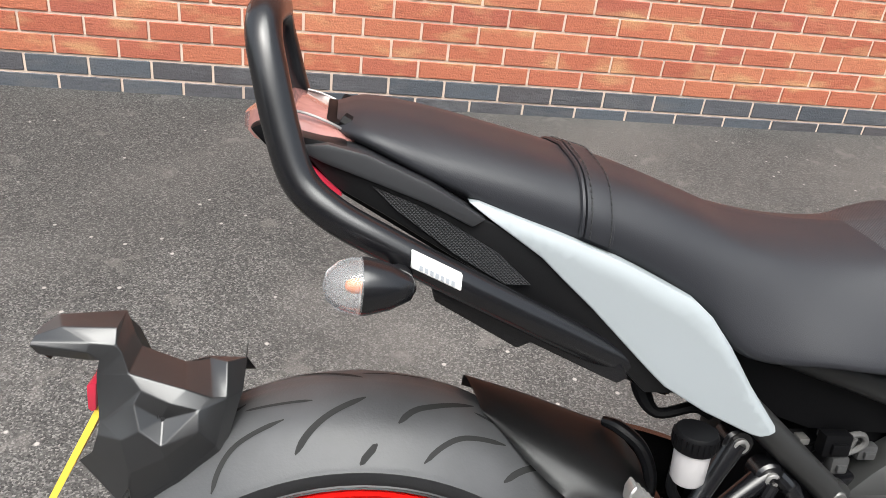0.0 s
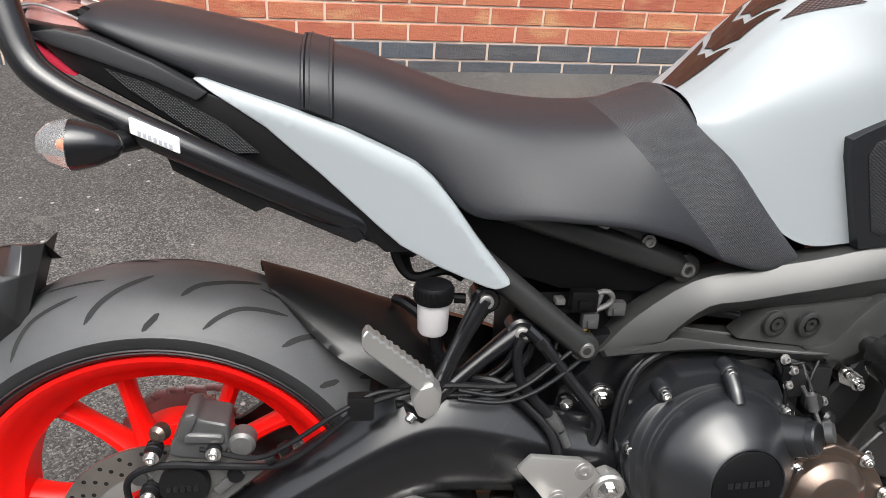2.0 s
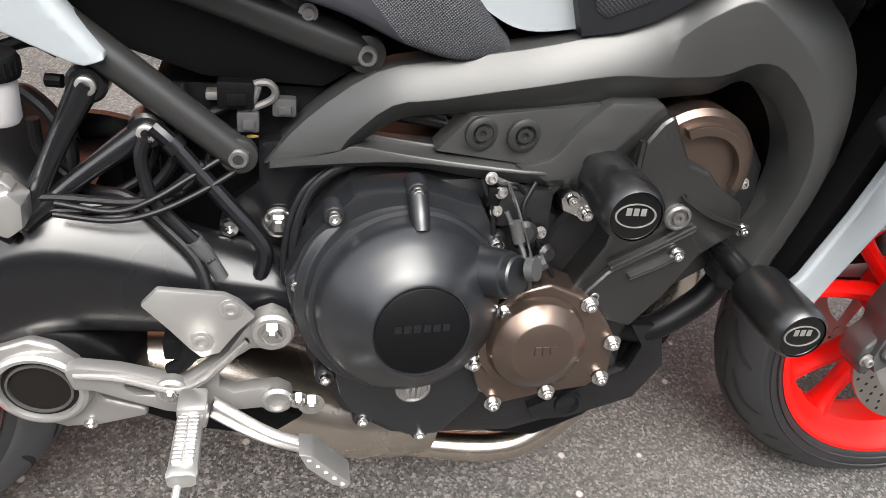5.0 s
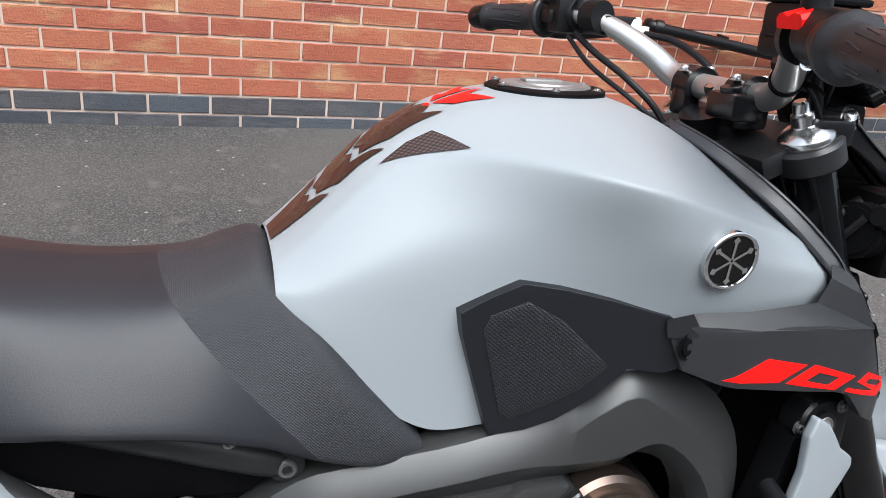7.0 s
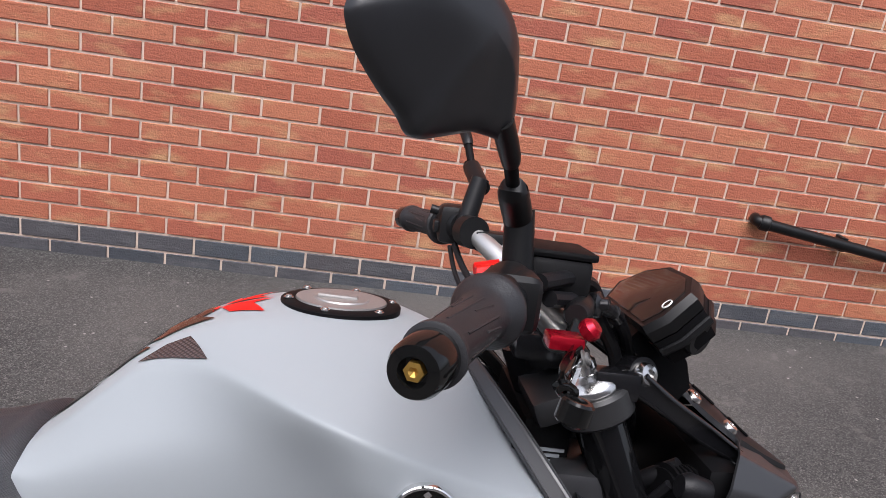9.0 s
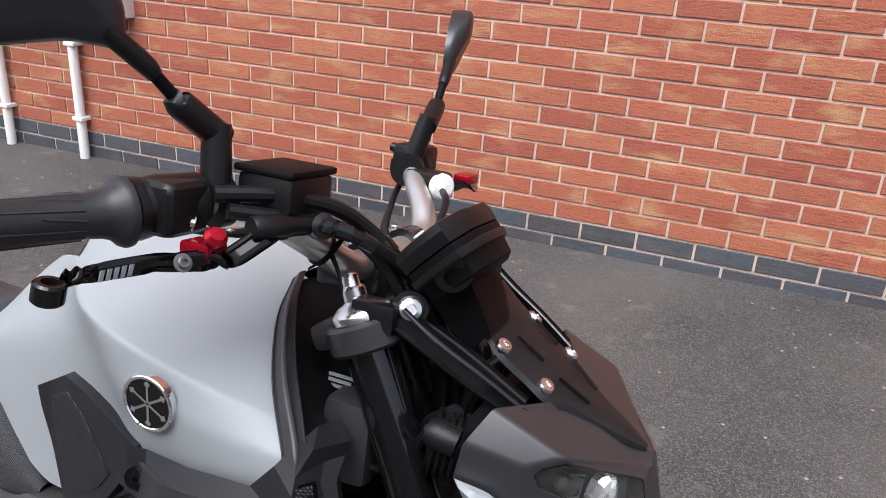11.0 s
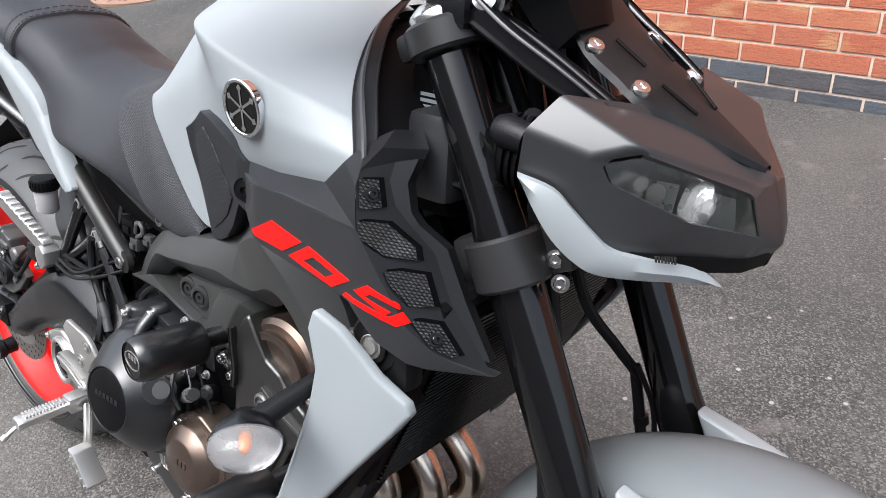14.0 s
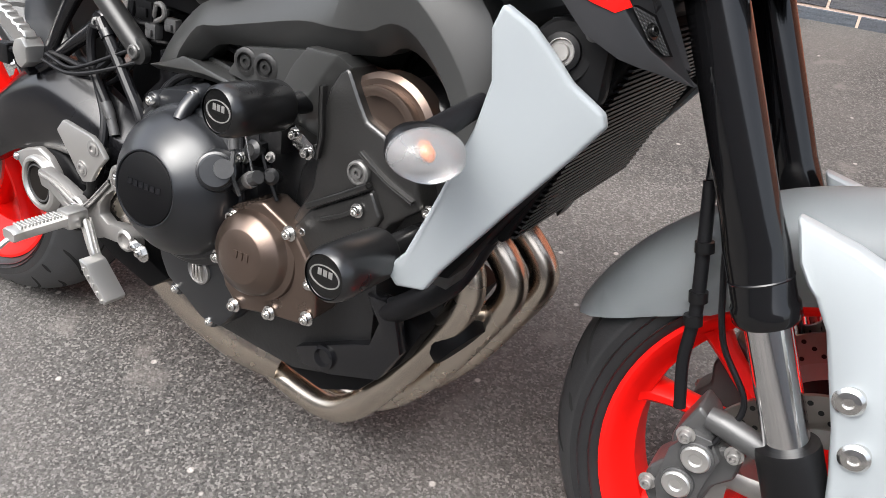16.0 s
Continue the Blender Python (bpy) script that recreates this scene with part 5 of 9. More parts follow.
part("cap_bars", bm, SATIN, ccap, smooth=0)
bm = B()
plate(bm, [(0.003, 0.413), (0.031, 0.450), (0.092, 0.448), (0.130, 0.417), (0.087, 0.379), (0.047, 0.357), (-0.010, 0.352), (-0.016, 0.376), (0.003, 0.379)], -0.096, -0.111, 0.004, 3)
part("caliper_bracket", bm, GREYCAST, cal, "grey cast caliper bracket")
bm = B()
plate(bm, [(0.070, 0.398), (0.104, 0.428), (0.110, 0.418), (0.078, 0.388)], -0.108, -0.1165, 0.003)
part("bracket_rib", bm, GREYCAST, cal)
bm = B()
for c_, r_, h_ in (((0.009, -0.106, 0.452), 0.010, 0.022), ((0.001, -0.108, 0.398), 0.011, 0.020), ((0.005, -0.108, 0.376), 0.0125, 0.018), ((0.076, -0.112, 0.453), 0.009, 0.014), ((0.097, -0.108, 0.415), 0.010, 0.010)):
    turned(bm, [(r_, 0), (r_, h_ * 0.25), (r_ * 0.8, h_ * 0.3), (r_, h_ * 0.4), (r_, h_ * 0.55), (r_ * 0.8, h_ * 0.6), (r_, h_ * 0.7), (r_ * 0.85, h_)], c_, (0, -1, 0), 24)
part("slider_boot_each", bm, RUBBER, cal, "black rubber slider boot")
bm = B()
turned(bm, [(0.0155, 0), (0.0155, 0.018), (0.012, 0.022), (0.0001, 0.023)], (0.106, -0.098, 0.457), (0, -1, 0), 28)
part("slider_housing", bm, GREYCAST, cal, "pale round slider housing")
bm = B()
turned(bm, [(0.011, 0), (0.010, 0.012), (0.005, 0.016)], (0.018, -0.105, 0.472), (-0.3, -1, 0.2), 18)
part("pad_pin", bm, BRONZE, cal, "brown pad pin end")
bm = B()
for x, y, z in ((0.009, -0.128, 0.452), (0.001, -0.128, 0.398), (0.005, -0.126, 0.376), (0.076, -0.126, 0.453), (-0.025, -0.115, 0.366)):
    bolt(bm, (x, y, z), 0.0058, h=0.007)
part("caliper_bolt_set", bm, STEEL, cal)
bm = B()
turned(bm, [(0.012, 0), (0.012, 0.016), (0.009, 0.018)], (-0.025, -0.100, 0.366), (0, -1, 0), 20)
turned(bm, [(0.009, 0), (0.009, 0.006), (0.005, 0.008)], (-0.011, -0.106, 0.412), (0, -1, 0), 18)
part("sensor_boss_each", bm, GREYCAST, cal)
bm = B()
tube(bm, [(-0.020, -0.122, 0.384), (-0.021, -0.124, 0.414), (-0.008, -0.126, 0.432), (0.022, -0.126, 0.440), (0.076, -0.125, 0.436), (0.124, -0.125, 0.433), (0.152, -0.130, 0.440), (0.185, -0.132, 0.462), (0.231, -0.132, 0.503), (0.262, -0.128, 0.520), (0.33, -0.120, 0.53), (0.42, -0.115, 0.525), (0.47, -0.11, 0.56)], 0.0042, 8)
tube(bm, [(0.06, -0.118, 0.455), (0.12, -0.128, 0.447), (0.16, -0.134, 0.468), (0.22, -0.134, 0.510), (0.27, -0.125, 0.528), (0.36, -0.118, 0.515), (0.45, -0.108, 0.53)], 0.003, 8)
part("rear_brake_hose", bm, RUBBER, bike, "black rear brake hose")
bm = B()
for x, z in ((0.14, 0.447), (0.155, 0.459)):
    turned(bm, [(0.007, -0.006), (0.007, 0.006)], (x, -0.128, z), (0.8, 0, 0.6), 12)
box(bm, (0.225, -0.136, 0.495), (0.255, -0.118, 0.525), 0.004)
part("hose_clips", bm, PLASTIC, bike, "black hose clip")

# rear hugger close over the tyre, inner guard and number plate holder
bm = B()
rings = []
for row in spline([
    (0.1186, 0.035, 0.623, 0.126, 0.008, 0.617, 0.1315, -0.014, 0.610, 0.1335, -0.018, 0.607),
    (0.165, 0.035, 0.609, 0.170, 0.0, 0.6035, 0.170, -0.026, 0.594, 0.1526, -0.032, 0.592),
    (0.2013, 0.035, 0.5970, 0.207, 0.0, 0.5915, 0.212, -0.042, 0.578, 0.1759, -0.052, 0.5725),
    (0.2615, 0.035, 0.5745, 0.265, 0.0, 0.570, 0.264, -0.062, 0.556, 0.2103, -0.077, 0.5485),
    (0.299, 0.033, 0.561, 0.302, 0.0, 0.556, 0.300, -0.072, 0.535, 0.2489, -0.087, 0.526),
    (0.330, 0.030, 0.530, 0.334, 0.0, 0.524, 0.330, -0.076, 0.500, 0.2997, -0.092, 0.494),
], 5):
    q = row.reshape(4, 3)
    far = q[0] + np.array((0.0, 0.012, -0.020))
    rings.append([tuple(p) for p in spline(np.vstack([far[None], q]), 4)])
skin(bm, rings, closed=False)
bmesh.ops.solidify(bm, geom=bm.faces[:], thickness=0.003)
hug = part("rear_hugger", bm, HOLDER, bike, "glossy black tyre hugger ahead of the seat frame", smooth=50)
bm = B()
tube(bm, [(0.285, 0.02, 0.575), (0.300, 0.005, 0.575), (0.322, -0.01, 0.56), (0.335, -0.02, 0.53), (0.335, -0.03, 0.50)], [0.006, 0.008, 0.008, 0.008, 0.006], 10)
part("hugger_loom", bm, RUBBER, hug, "black wiring clipped to the hugger")
# plate holder: faceted lamp hood, neck, body with a recess, flange round the tyre
HOLD_PTS = {
    "b0": (-0.3052, -0.0250, 0.6980), "b1": (-0.2901, -0.0180, 0.7083), "b2": (-0.2295, -0.0180, 0.7116), "f0": (-0.3042, -0.0420, 0.6969), "f1": (-0.2786, -0.0450, 0.7085),
    "f2": (-0.2297, -0.0450, 0.7089), "g0": (-0.3028, -0.0540, 0.6972), "g1": (-0.2508, -0.0570, 0.6985), "g2": (-0.2284, -0.0560, 0.6958), "h0": (-0.3035, -0.0580, 0.6946),
    "h1": (-0.2532, -0.0590, 0.6890), "h2": (-0.2445, -0.0580, 0.6829), "j0": (-0.2996, -0.0500, 0.6819), "j1": (-0.2552, -0.0500, 0.6766), "n1": (-0.2211, -0.0180, 0.6901),
    "n2": (-0.2163, -0.0140, 0.6747), "m1": (-0.2237, -0.0560, 0.6883), "m2": (-0.2176, -0.0600, 0.6687), "k1": (-0.2440, -0.0560, 0.6658), "k2": (-0.2466, -0.0540, 0.6138),
    "p0": (-0.2066, -0.0660, 0.6544), "s1": (-0.1763, -0.0060, 0.6539), "s2": (-0.1535, -0.0020, 0.6575), "s3": (-0.1159, -0.0060, 0.6607), "u1": (-0.1659, -0.0600, 0.6529),
    "u2": (-0.1433, -0.0560, 0.6418), "v1": (-0.1794, -0.0710, 0.6434), "v2": (-0.1540, -0.0700, 0.6364), "q1": (-0.2122, -0.0700, 0.6422), "q2": (-0.2057, -0.0800, 0.6193),
    "q3": (-0.2226, -0.0790, 0.6086), "q4": (-0.2497, -0.0600, 0.6019), "r": (-0.1860, -0.0820, 0.6035), "c": (-0.1882, -0.0620, 0.6216), "i1": (-0.1519, -0.0780, 0.6180),
    "i2": (-0.1845, -0.0790, 0.5889), "i3": (-0.2170, -0.0780, 0.5714), "i4": (-0.2194, -0.0740, 0.5529), "x0": (-0.2555, -0.0600, 0.5828), "x1": (-0.2311, -0.0660, 0.5282),
    "x2": (-0.2709, -0.0520, 0.5674), "c0": (-0.1332, -0.0260, 0.6657), "c1": (-0.1298, -0.0500, 0.6384), "c2": (-0.1395, -0.0600, 0.5903), "c3": (-0.1782, -0.0640, 0.5534),
    "c4": (-0.2195, -0.0640, 0.5266), "o1": (-0.1171, -0.0320, 0.6376), "o2": (-0.1243, -0.0400, 0.6099), "o3": (-0.1347, -0.0460, 0.5708), "o4": (-0.1678, -0.0500, 0.5376),
    "o5": (-0.2185, -0.0500, 0.5053),
}
HOLD_FACES = "b0 b1 f1 f0,b1 b2 f2 f1,f0 f1 g1 g0,f1 f2 g2 g1,g0 g1 h1 h0,g1 g2 h2 h1,h0 h1 j1 j0,h1 h2 j1,b2 n1 m1 g2,b2 g2 f2,n1 n2 m2 m1,g2 m1 k1 h2,m1 m2 k1,m2 p0 k2 k1,n2 s1 u1 m2,s1 s2 u2 u1,m2 u1 v1 p0,u1 u2 v2 v1,k2 p0 q1,k2 q1 q2 q3,k2 q3 q4,q1 p0 v1 c,v1 v2 c,v2 r c,r q2 c,q2 q1 c,v2 i1 r,r i1 i2,q3 q2 r i2,q3 i2 i3,q4 q3 i3 x0,x0 i3 i4 x1,x0 x1 x2,s2 c0 c1 u2,u2 c1 v2,v2 c1 c2 i1,i1 c2 c3 i2,i2 c3 c4 i3,i3 c4 i4,s2 s3 c0,c0 s3 o1 c1,c1 o1 o2,c1 o2 o3 c2,c2 o3 o4 c3,c3 o4 o5 c4"
bm = B()
vs = {k: bm.verts.new(p) for k, p in HOLD_PTS.items()}
for row in HOLD_FACES.split(","):
    bm.faces.new([vs[k] for k in row.split()])
bmesh.ops.recalc_face_normals(bm, faces=bm.faces)
if sum(f.normal.y * f.calc_area() for f in bm.faces) > 0:
    bmesh.ops.reverse_faces(bm, faces=bm.faces)
rounded(bm, 0.0032, 3, 8)
bmesh.ops.solidify(bm, geom=bm.faces[:], thickness=0.003)
holder = part("plate_holder", bm, HOLDER, bike, "black moulded number plate holder with a hood", smooth=50)
for name, chain, shift in (("holder_back", "h0 b0 b1 b2 n1 n2 s1 s2 s3", (0.006, 0.030, -0.030)), ("tyre_flange", "s3 o1 o2 o3 o4 o5", (-0.006, 0.060, -0.006))):
    bm = B()
    row = [V(HOLD_PTS[k]) for k in chain.split()]
    skin(bm, [row, [p + V(shift) * 0.5 for p in row], [p + V(shift) for p in row]], closed=False)
    bmesh.ops.solidify(bm, geom=bm.faces[:], thickness=0.002)
    part(name, bm, HOLDER, holder, smooth=40)
bm = B()
turned(bm, [(0.0095, -0.004), (0.0095, 0.001), (0.0075, 0.002), (0.0060, 0.0), (0.0035, 0.0), (0.0030, 0.002), (0.0001, 0.002)], HOLD_PTS["c"], (0.25, -1, 0.15), 24, squash=(0.6, 1.2))
part("holder_boss", bm, HOLDER, holder, "oval recess with a boss")
bm = B()
plate(bm, [(-0.2583, 0.6513), (-0.2546, 0.6538), (-0.2495, 0.6539), (-0.2512, 0.6256), (-0.2549, 0.6237), (-0.2584, 0.6267)], -0.054, 0.03, 0.001)
part("reflector", bm, REDLENS, holder, "small red reflector")
bm = B()
rings = [[(-0.2534, y, 0.6237), (-0.2474, y, 0.6207), (-0.2960, y, 0.5213), (-0.3034, y, 0.5213)] for y in (-0.05, 0.09)]
skin(bm, rings)
part("number_plate", bm, YELLOW, bike, "yellow rear number plate seen edge-on", smooth=0)

# -- main frame: spars of rounded box section on both sides --
def frame_depth(x, z):
    return -float(np.interp(x, [0.52, 0.6, 0.67, 0.72, 0.76, 0.8, 0.86, 0.93, 1.06], [0.108, 0.119, 0.131, 0.139, 0.147, 0.152, 0.161, 0.171, 0.174]))


# feature lines of the cast spar as (x, z), each with its way in from the outer face
SPAR = (
    (0.018, [(0.5209, 0.5516), (0.5599, 0.6000), (0.6196, 0.6488), (0.6760, 0.6652), (0.7464, 0.6825), (0.8168, 0.7043), (0.8617, 0.7274), (0.9021, 0.7598), (0.9251, 0.7720), (0.9691, 0.7610), (1.0162, 0.7339), (1.0502, 0.6860), (1.0642, 0.6222), (1.0602, 0.5504), (1.0432, 0.4798), (1.0282, 0.4440)]),
    ((0.009, 0.009, 0.009, 0.009, 0.009, 0.008, 0.007, 0, 0, 0, 0, 0, 0, 0, 0, 0), [(0.5550, 0.5650), (0.5793, 0.5970), (0.6264, 0.6373), (0.6759, 0.6508), (0.7462, 0.6681), (0.8167, 0.6877), (0.8596, 0.6999), (0.8864, 0.7267), (0.9198, 0.7444), (0.9470, 0.7312), (0.9920, 0.6972), (1.0311, 0.6483), (1.0442, 0.5874), (1.0322, 0.5277), (1.0171, 0.4770), (1.0101, 0.4561)]),
    (0, [(0.5889, 0.5782), (0.5995, 0.5942), (0.6331, 0.6258), (0.6749, 0.6356), (0.7462, 0.6537), (0.8177, 0.6711), (0.8616, 0.6743), (0.9093, 0.6802), (0.9390, 0.6934), (0.9680, 0.6874), (1.0041, 0.6524), (1.0231, 0.6115), (1.0231, 0.5676), (1.0101, 0.5139), (0.9980, 0.4732), (0.9971, 0.4562)]),
    (0.025, [(0.6034, 0.5726), (0.6091, 0.5778), (0.6429, 0.6038), (0.6809, 0.6127), (0.7562, 0.6240), (0.8148, 0.6337), (0.8803, 0.6486), (0.9178, 0.6559), (0.9441, 0.6695), (0.9771, 0.6554), (1.0061, 0.6234), (1.0192, 0.5865), (1.0182, 0.5437), (1.0012, 0.4980), (0.9861, 0.4642), (0.9921, 0.4432)]),
)
RAIL = (
    (0.026, [(0.6033, 0.5726), (0.6091, 0.5768), (0.6526, 0.5756), (0.7152, 0.5759), (0.7824, 0.5738), (0.8250, 0.5734)]),
    ((0.0015, 0.0015, 0.0015, 0.0015, 0.004, 0.024), [(0.5889, 0.5763), (0.6033, 0.5837), (0.6506, 0.5800), (0.7121, 0.5764), (0.7771, 0.5745), (0.8230, 0.5696)]),
    ((0, 0, 0, 0, 0.003, 0.024), [(0.5268, 0.5561), (0.5792, 0.5643), (0.6496, 0.5733), (0.7111, 0.5726), (0.7761, 0.5717), (0.8229, 0.5637)]),
    ((0.014, 0.014, 0.014, 0.014, 0.016, 0.03), [(0.5248, 0.5480), (0.5802, 0.5544), (0.6516, 0.5624), (0.7151, 0.5577), (0.7823, 0.5555), (0.8250, 0.5478)]),
)
STRUT = (
    (0.026, [(0.8058, 0.6283), (0.7966, 0.6156), (0.7864, 0.5962), (0.7764, 0.5785), (0.7539, 0.5717)]),
    (0.004, [(0.8252, 0.6462), (0.8034, 0.6223), (0.7911, 0.6022), (0.7774, 0.5866), (0.7489, 0.5778)]),
    (0.004, [(0.8701, 0.6485), (0.8486, 0.6183), (0.8281, 0.5936), (0.8040, 0.5720), (0.7774, 0.5648)]),
    (0.03, [(0.8938, 0.6253), (0.8718, 0.5908), (0.8481, 0.5620), (0.8191, 0.5430), (0.7878, 0.5407)]),
)


def cast_strip(bm, lines, per=3):
    """A casting whose faces run between feature lines, with its edges softly rounded."""
    b2 = bmesh.new()
    rows = []
    for o, pts in lines:
        ways = o if isinstance(o, tuple) else (o,) * len(pts)
        rows.append([(x, frame_depth(x, z) + w, z) for x, z, w in spline([(*p, w) for p, w in zip(pts, ways)], per)])
    skin(b2, rows, closed=False)
    got = bmesh.ops.extrude_face_region(b2, geom=b2.faces[:])
    for v in [g for g in got["geom"] if isinstance(g, bmesh.types.BMVert)]:
        v.co.y += 0.034
    bmesh.ops.recalc_face_normals(b2, faces=b2.faces)
    rounded(b2, 0.003, 2, 22)
    return merge(bm, b2)


for s, flip in SIDES:
    bm = B()
    for lines in (SPAR, STRUT):
        cast_strip(bm, lines)
    spar = part("frame_spar", flip(bm), FRAME, bike, "satin grey cast frame spar", smooth=24)
    bm = B()
    cast_strip(bm, RAIL)
    part("frame_rail", flip(bm), FRAME, spar, smooth=24)
    bm = B()
    plate(bm, [(0.6768, 0.5808), (0.7059, 0.6183), (0.8224, 0.6414), (0.7922, 0.5924), (0.7822, 0.5737)], lambda x, z: frame_depth(x, z) + 0.045, lambda x, z: frame_depth(x, z) + 0.014, 0.0025)
    part("frame_web", flip(bm), FRAME, spar)
    bm = B()
    beam(bm, [(0.985, -0.128, 0.725, 0.06, 0.04), (1.03, -0.105, 0.735, 0.07, 0.05), (1.075, -0.06, 0.76, 0.08, 0.05)], 4, 5, 0.6)
    part("frame_neck", flip(bm), FRAME, spar, smooth=50)
    bm = B()
    for x, z in ((0.7156, 0.6036), (0.753, 0.6058)):
        turned(bm, [(0.016, 0), (0.016, 0.004), (0.0125, 0.006), (0.0105, 0.006), (0.010, 0.001), (0.007, 0.001), (0.007, 0.005), (0.0035, 0.005), (0.003, 0.002), (0.0001, 0.002)], (x, frame_depth(x, z) + 0.014, z), (0.15, -1, 0), 28)
    part("engine_mount_bolts", flip(bm), SUBFRAME, spar)
    bm = B()
    plate(bm, [(0.515, 0.57), (0.57, 0.578), (0.60, 0.555), (0.60, 0.48), (0.585, 0.40), (0.55, 0.38), (0.50, 0.40), (0.47, 0.45), (0.48, 0.50), (0.515, 0.53)], -0.06, -0.084, 0.006)
    part("pivot_plate", flip(bm), SATIN, spar)
    # rear subframe tubes
    bm = B()
    tube(bm, [(0.502, -0.098, 0.562), (0.33, -0.100, 0.706), (0.20, -0.098, 0.79)], 0.0155, 18)
    turned(bm, [(0.013, -0.006), (0.017, -0.004), (0.017, 0.006), (0.012, 0.008)], (0.4995, -0.100, 0.5655), (0, -1, 0), 24)
    sub = part("subframe_tube", flip(bm), SUBFRAME, bike, "black rear frame tube")
    bm = B()
    tube(bm, [(0.614, -0.088, 0.659), (0.585, -0.089, 0.670), (0.50, -0.09, 0.70), (0.40, -0.09, 0.732), (0.28, -0.09, 0.77)], [0.013, 0.0175, 0.018, 0.017, 0.015], 16)
    turned(bm, [(0.012, -0.004), (0.017, -0.003), (0.017, 0.006), (0.012, 0.008)], (0.611, -0.090, 0.6612), (0, -1, 0), 24)
    part("subframe_upper_tube", flip(bm), SUBFRAME, sub)
    bm = B()
    for x, y, z in ((0.4995, -0.107, 0.5655), (0.611, -0.097, 0.6612)):
        turned(bm, [(0.0095, 0), (0.0095, 0.005), (0.008, 0.007), (0.005, 0.007), (0.005, 0.003), (0.0001, 0.003)], (x, y, z), (0, -1, 0), 20)
    part("subframe_bolts", flip(bm), GREYCAST, sub)

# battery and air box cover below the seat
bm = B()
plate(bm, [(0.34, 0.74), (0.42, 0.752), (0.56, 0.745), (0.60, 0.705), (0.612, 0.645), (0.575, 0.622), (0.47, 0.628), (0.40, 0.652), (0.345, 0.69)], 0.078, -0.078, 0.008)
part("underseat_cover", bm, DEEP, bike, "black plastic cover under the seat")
# plain near-black box added to stand for the shaded space round the linkage
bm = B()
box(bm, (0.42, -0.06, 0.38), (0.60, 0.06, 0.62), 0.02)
part("shock_linkage_housing", bm, DEEP, bike, "near-black block added for the shaded linkage area behind the engine")
bm = B()
c0, c1 = np.array((0.45, 0.03, 0.50)), np.array((0.60, 0.03, 0.66))
helix = [tuple(c0 + (c1 - c0) * t + 0.028 * (math.cos(t * 44) * np.array((0.73, 0, -0.68)) + math.sin(t * 44) * np.array((0, 1, 0)))) for t in np.linspace(0, 1, 90)]
tube(bm, helix, 0.005, 6, 1)
part("shock_spring", bm, SATIN, bike, "black coil spring of the rear shock")

# frame head cast around the steering stem
bm = B()
tube(bm, [(1.066, 0, 0.99), (1.178, 0, 0.75)], 0.034, 24)
part("steering_head", bm, SATIN, bike, "black steering head")

# -- engine --
bm = B()
plate(bm, [(0.56, 0.50), (0.60, 0.55), (0.72, 0.555), (0.80, 0.52), (0.88, 0.47), (0.92, 0.40), (0.92, 0.30), (0.88, 0.24), (0.80, 0.215), (0.66, 0.22), (0.60, 0.26), (0.56, 0.34)], 0.13, -0.118, 0.015)
engine = part("crankcase", bm, CAST, bike, "black engine crankcase")
bm = B()
plate(bm, [(0.79, 0.45), (0.80, 0.50), (0.855, 0.590), (0.885, 0.612), (0.93, 0.628), (0.98, 0.62), (1.015, 0.575), (1.018, 0.53), (0.995, 0.455), (0.945, 0.420), (0.87, 0.395)], 0.13, -0.125, 0.012, 3)
part("cylinder_block", bm, CAST, engine, "black cylinder block")
bm = B()
plate(bm, [(0.8560, 0.5880), (0.8629, 0.6130), (0.8738, 0.6311), (0.8843, 0.6393), (0.8995, 0.6126), (0.9127, 0.5914), (0.9354, 0.5836), (0.9523, 0.5659), (0.9796, 0.5496), (0.9881, 0.5176), (0.9514, 0.4898), (0.9236, 0.4369), (0.8909, 0.4010), (0.8424, 0.4189), (0.8217, 0.4520), (0.8477, 0.5006), (0.8544, 0.5486)], -0.11, -0.158, 0.006, 3)
casing = part("block_casing", bm, BLOCK, engine, "rough black block casing")
bm = B()
plate(bm, [(0.8519, 0.4763), (0.9316, 0.5244), (0.9468, 0.4980), (0.9192, 0.4467), (0.8916, 0.4083), (0.8359, 0.4223), (0.8264, 0.4434)], -0.12, -0.166, 0.005, 3)
part("casing_step", bm, BLOCK, casing)
CAM = (0.9249, -0.120, 0.5791)
bm = B()
turned(bm, [(0.0613, 0.0), (0.0613, 0.022), (0.0553, 0.027), (0.0001, 0.027)], CAM, (0.02, -1, 0.03), 48)
cam = part("cam_cover", bm, BRONZE, engine, "brown metallic cam cover")
bm = B()
for r0, r1, lo, hi, y0 in ((0.0500, 0.0400, -20, 118, -0.156),):
    arc = [(CAM[0] + rr * math.cos(a), CAM[2] + rr * math.sin(a)) for rr, ang in ((r0, np.linspace(radians(hi), radians(lo), 16)), (r1, np.linspace(radians(lo), radians(hi), 16))) for a in ang]
    plate(bm, arc, -0.140, y0, 0.0015, 2)
part("cam_ring", bm, BRONZE, cam, "raised arcs on the cover")
bm = B()
for a in (-12,):
    bolt(bm, (CAM[0] + 0.0555 * math.cos(radians(a)), -0.147, CAM[2] + 0.0555 * math.sin(radians(a))), 0.0042, h=0.006)
part("cam_bolts", bm, DULLALU, cam)
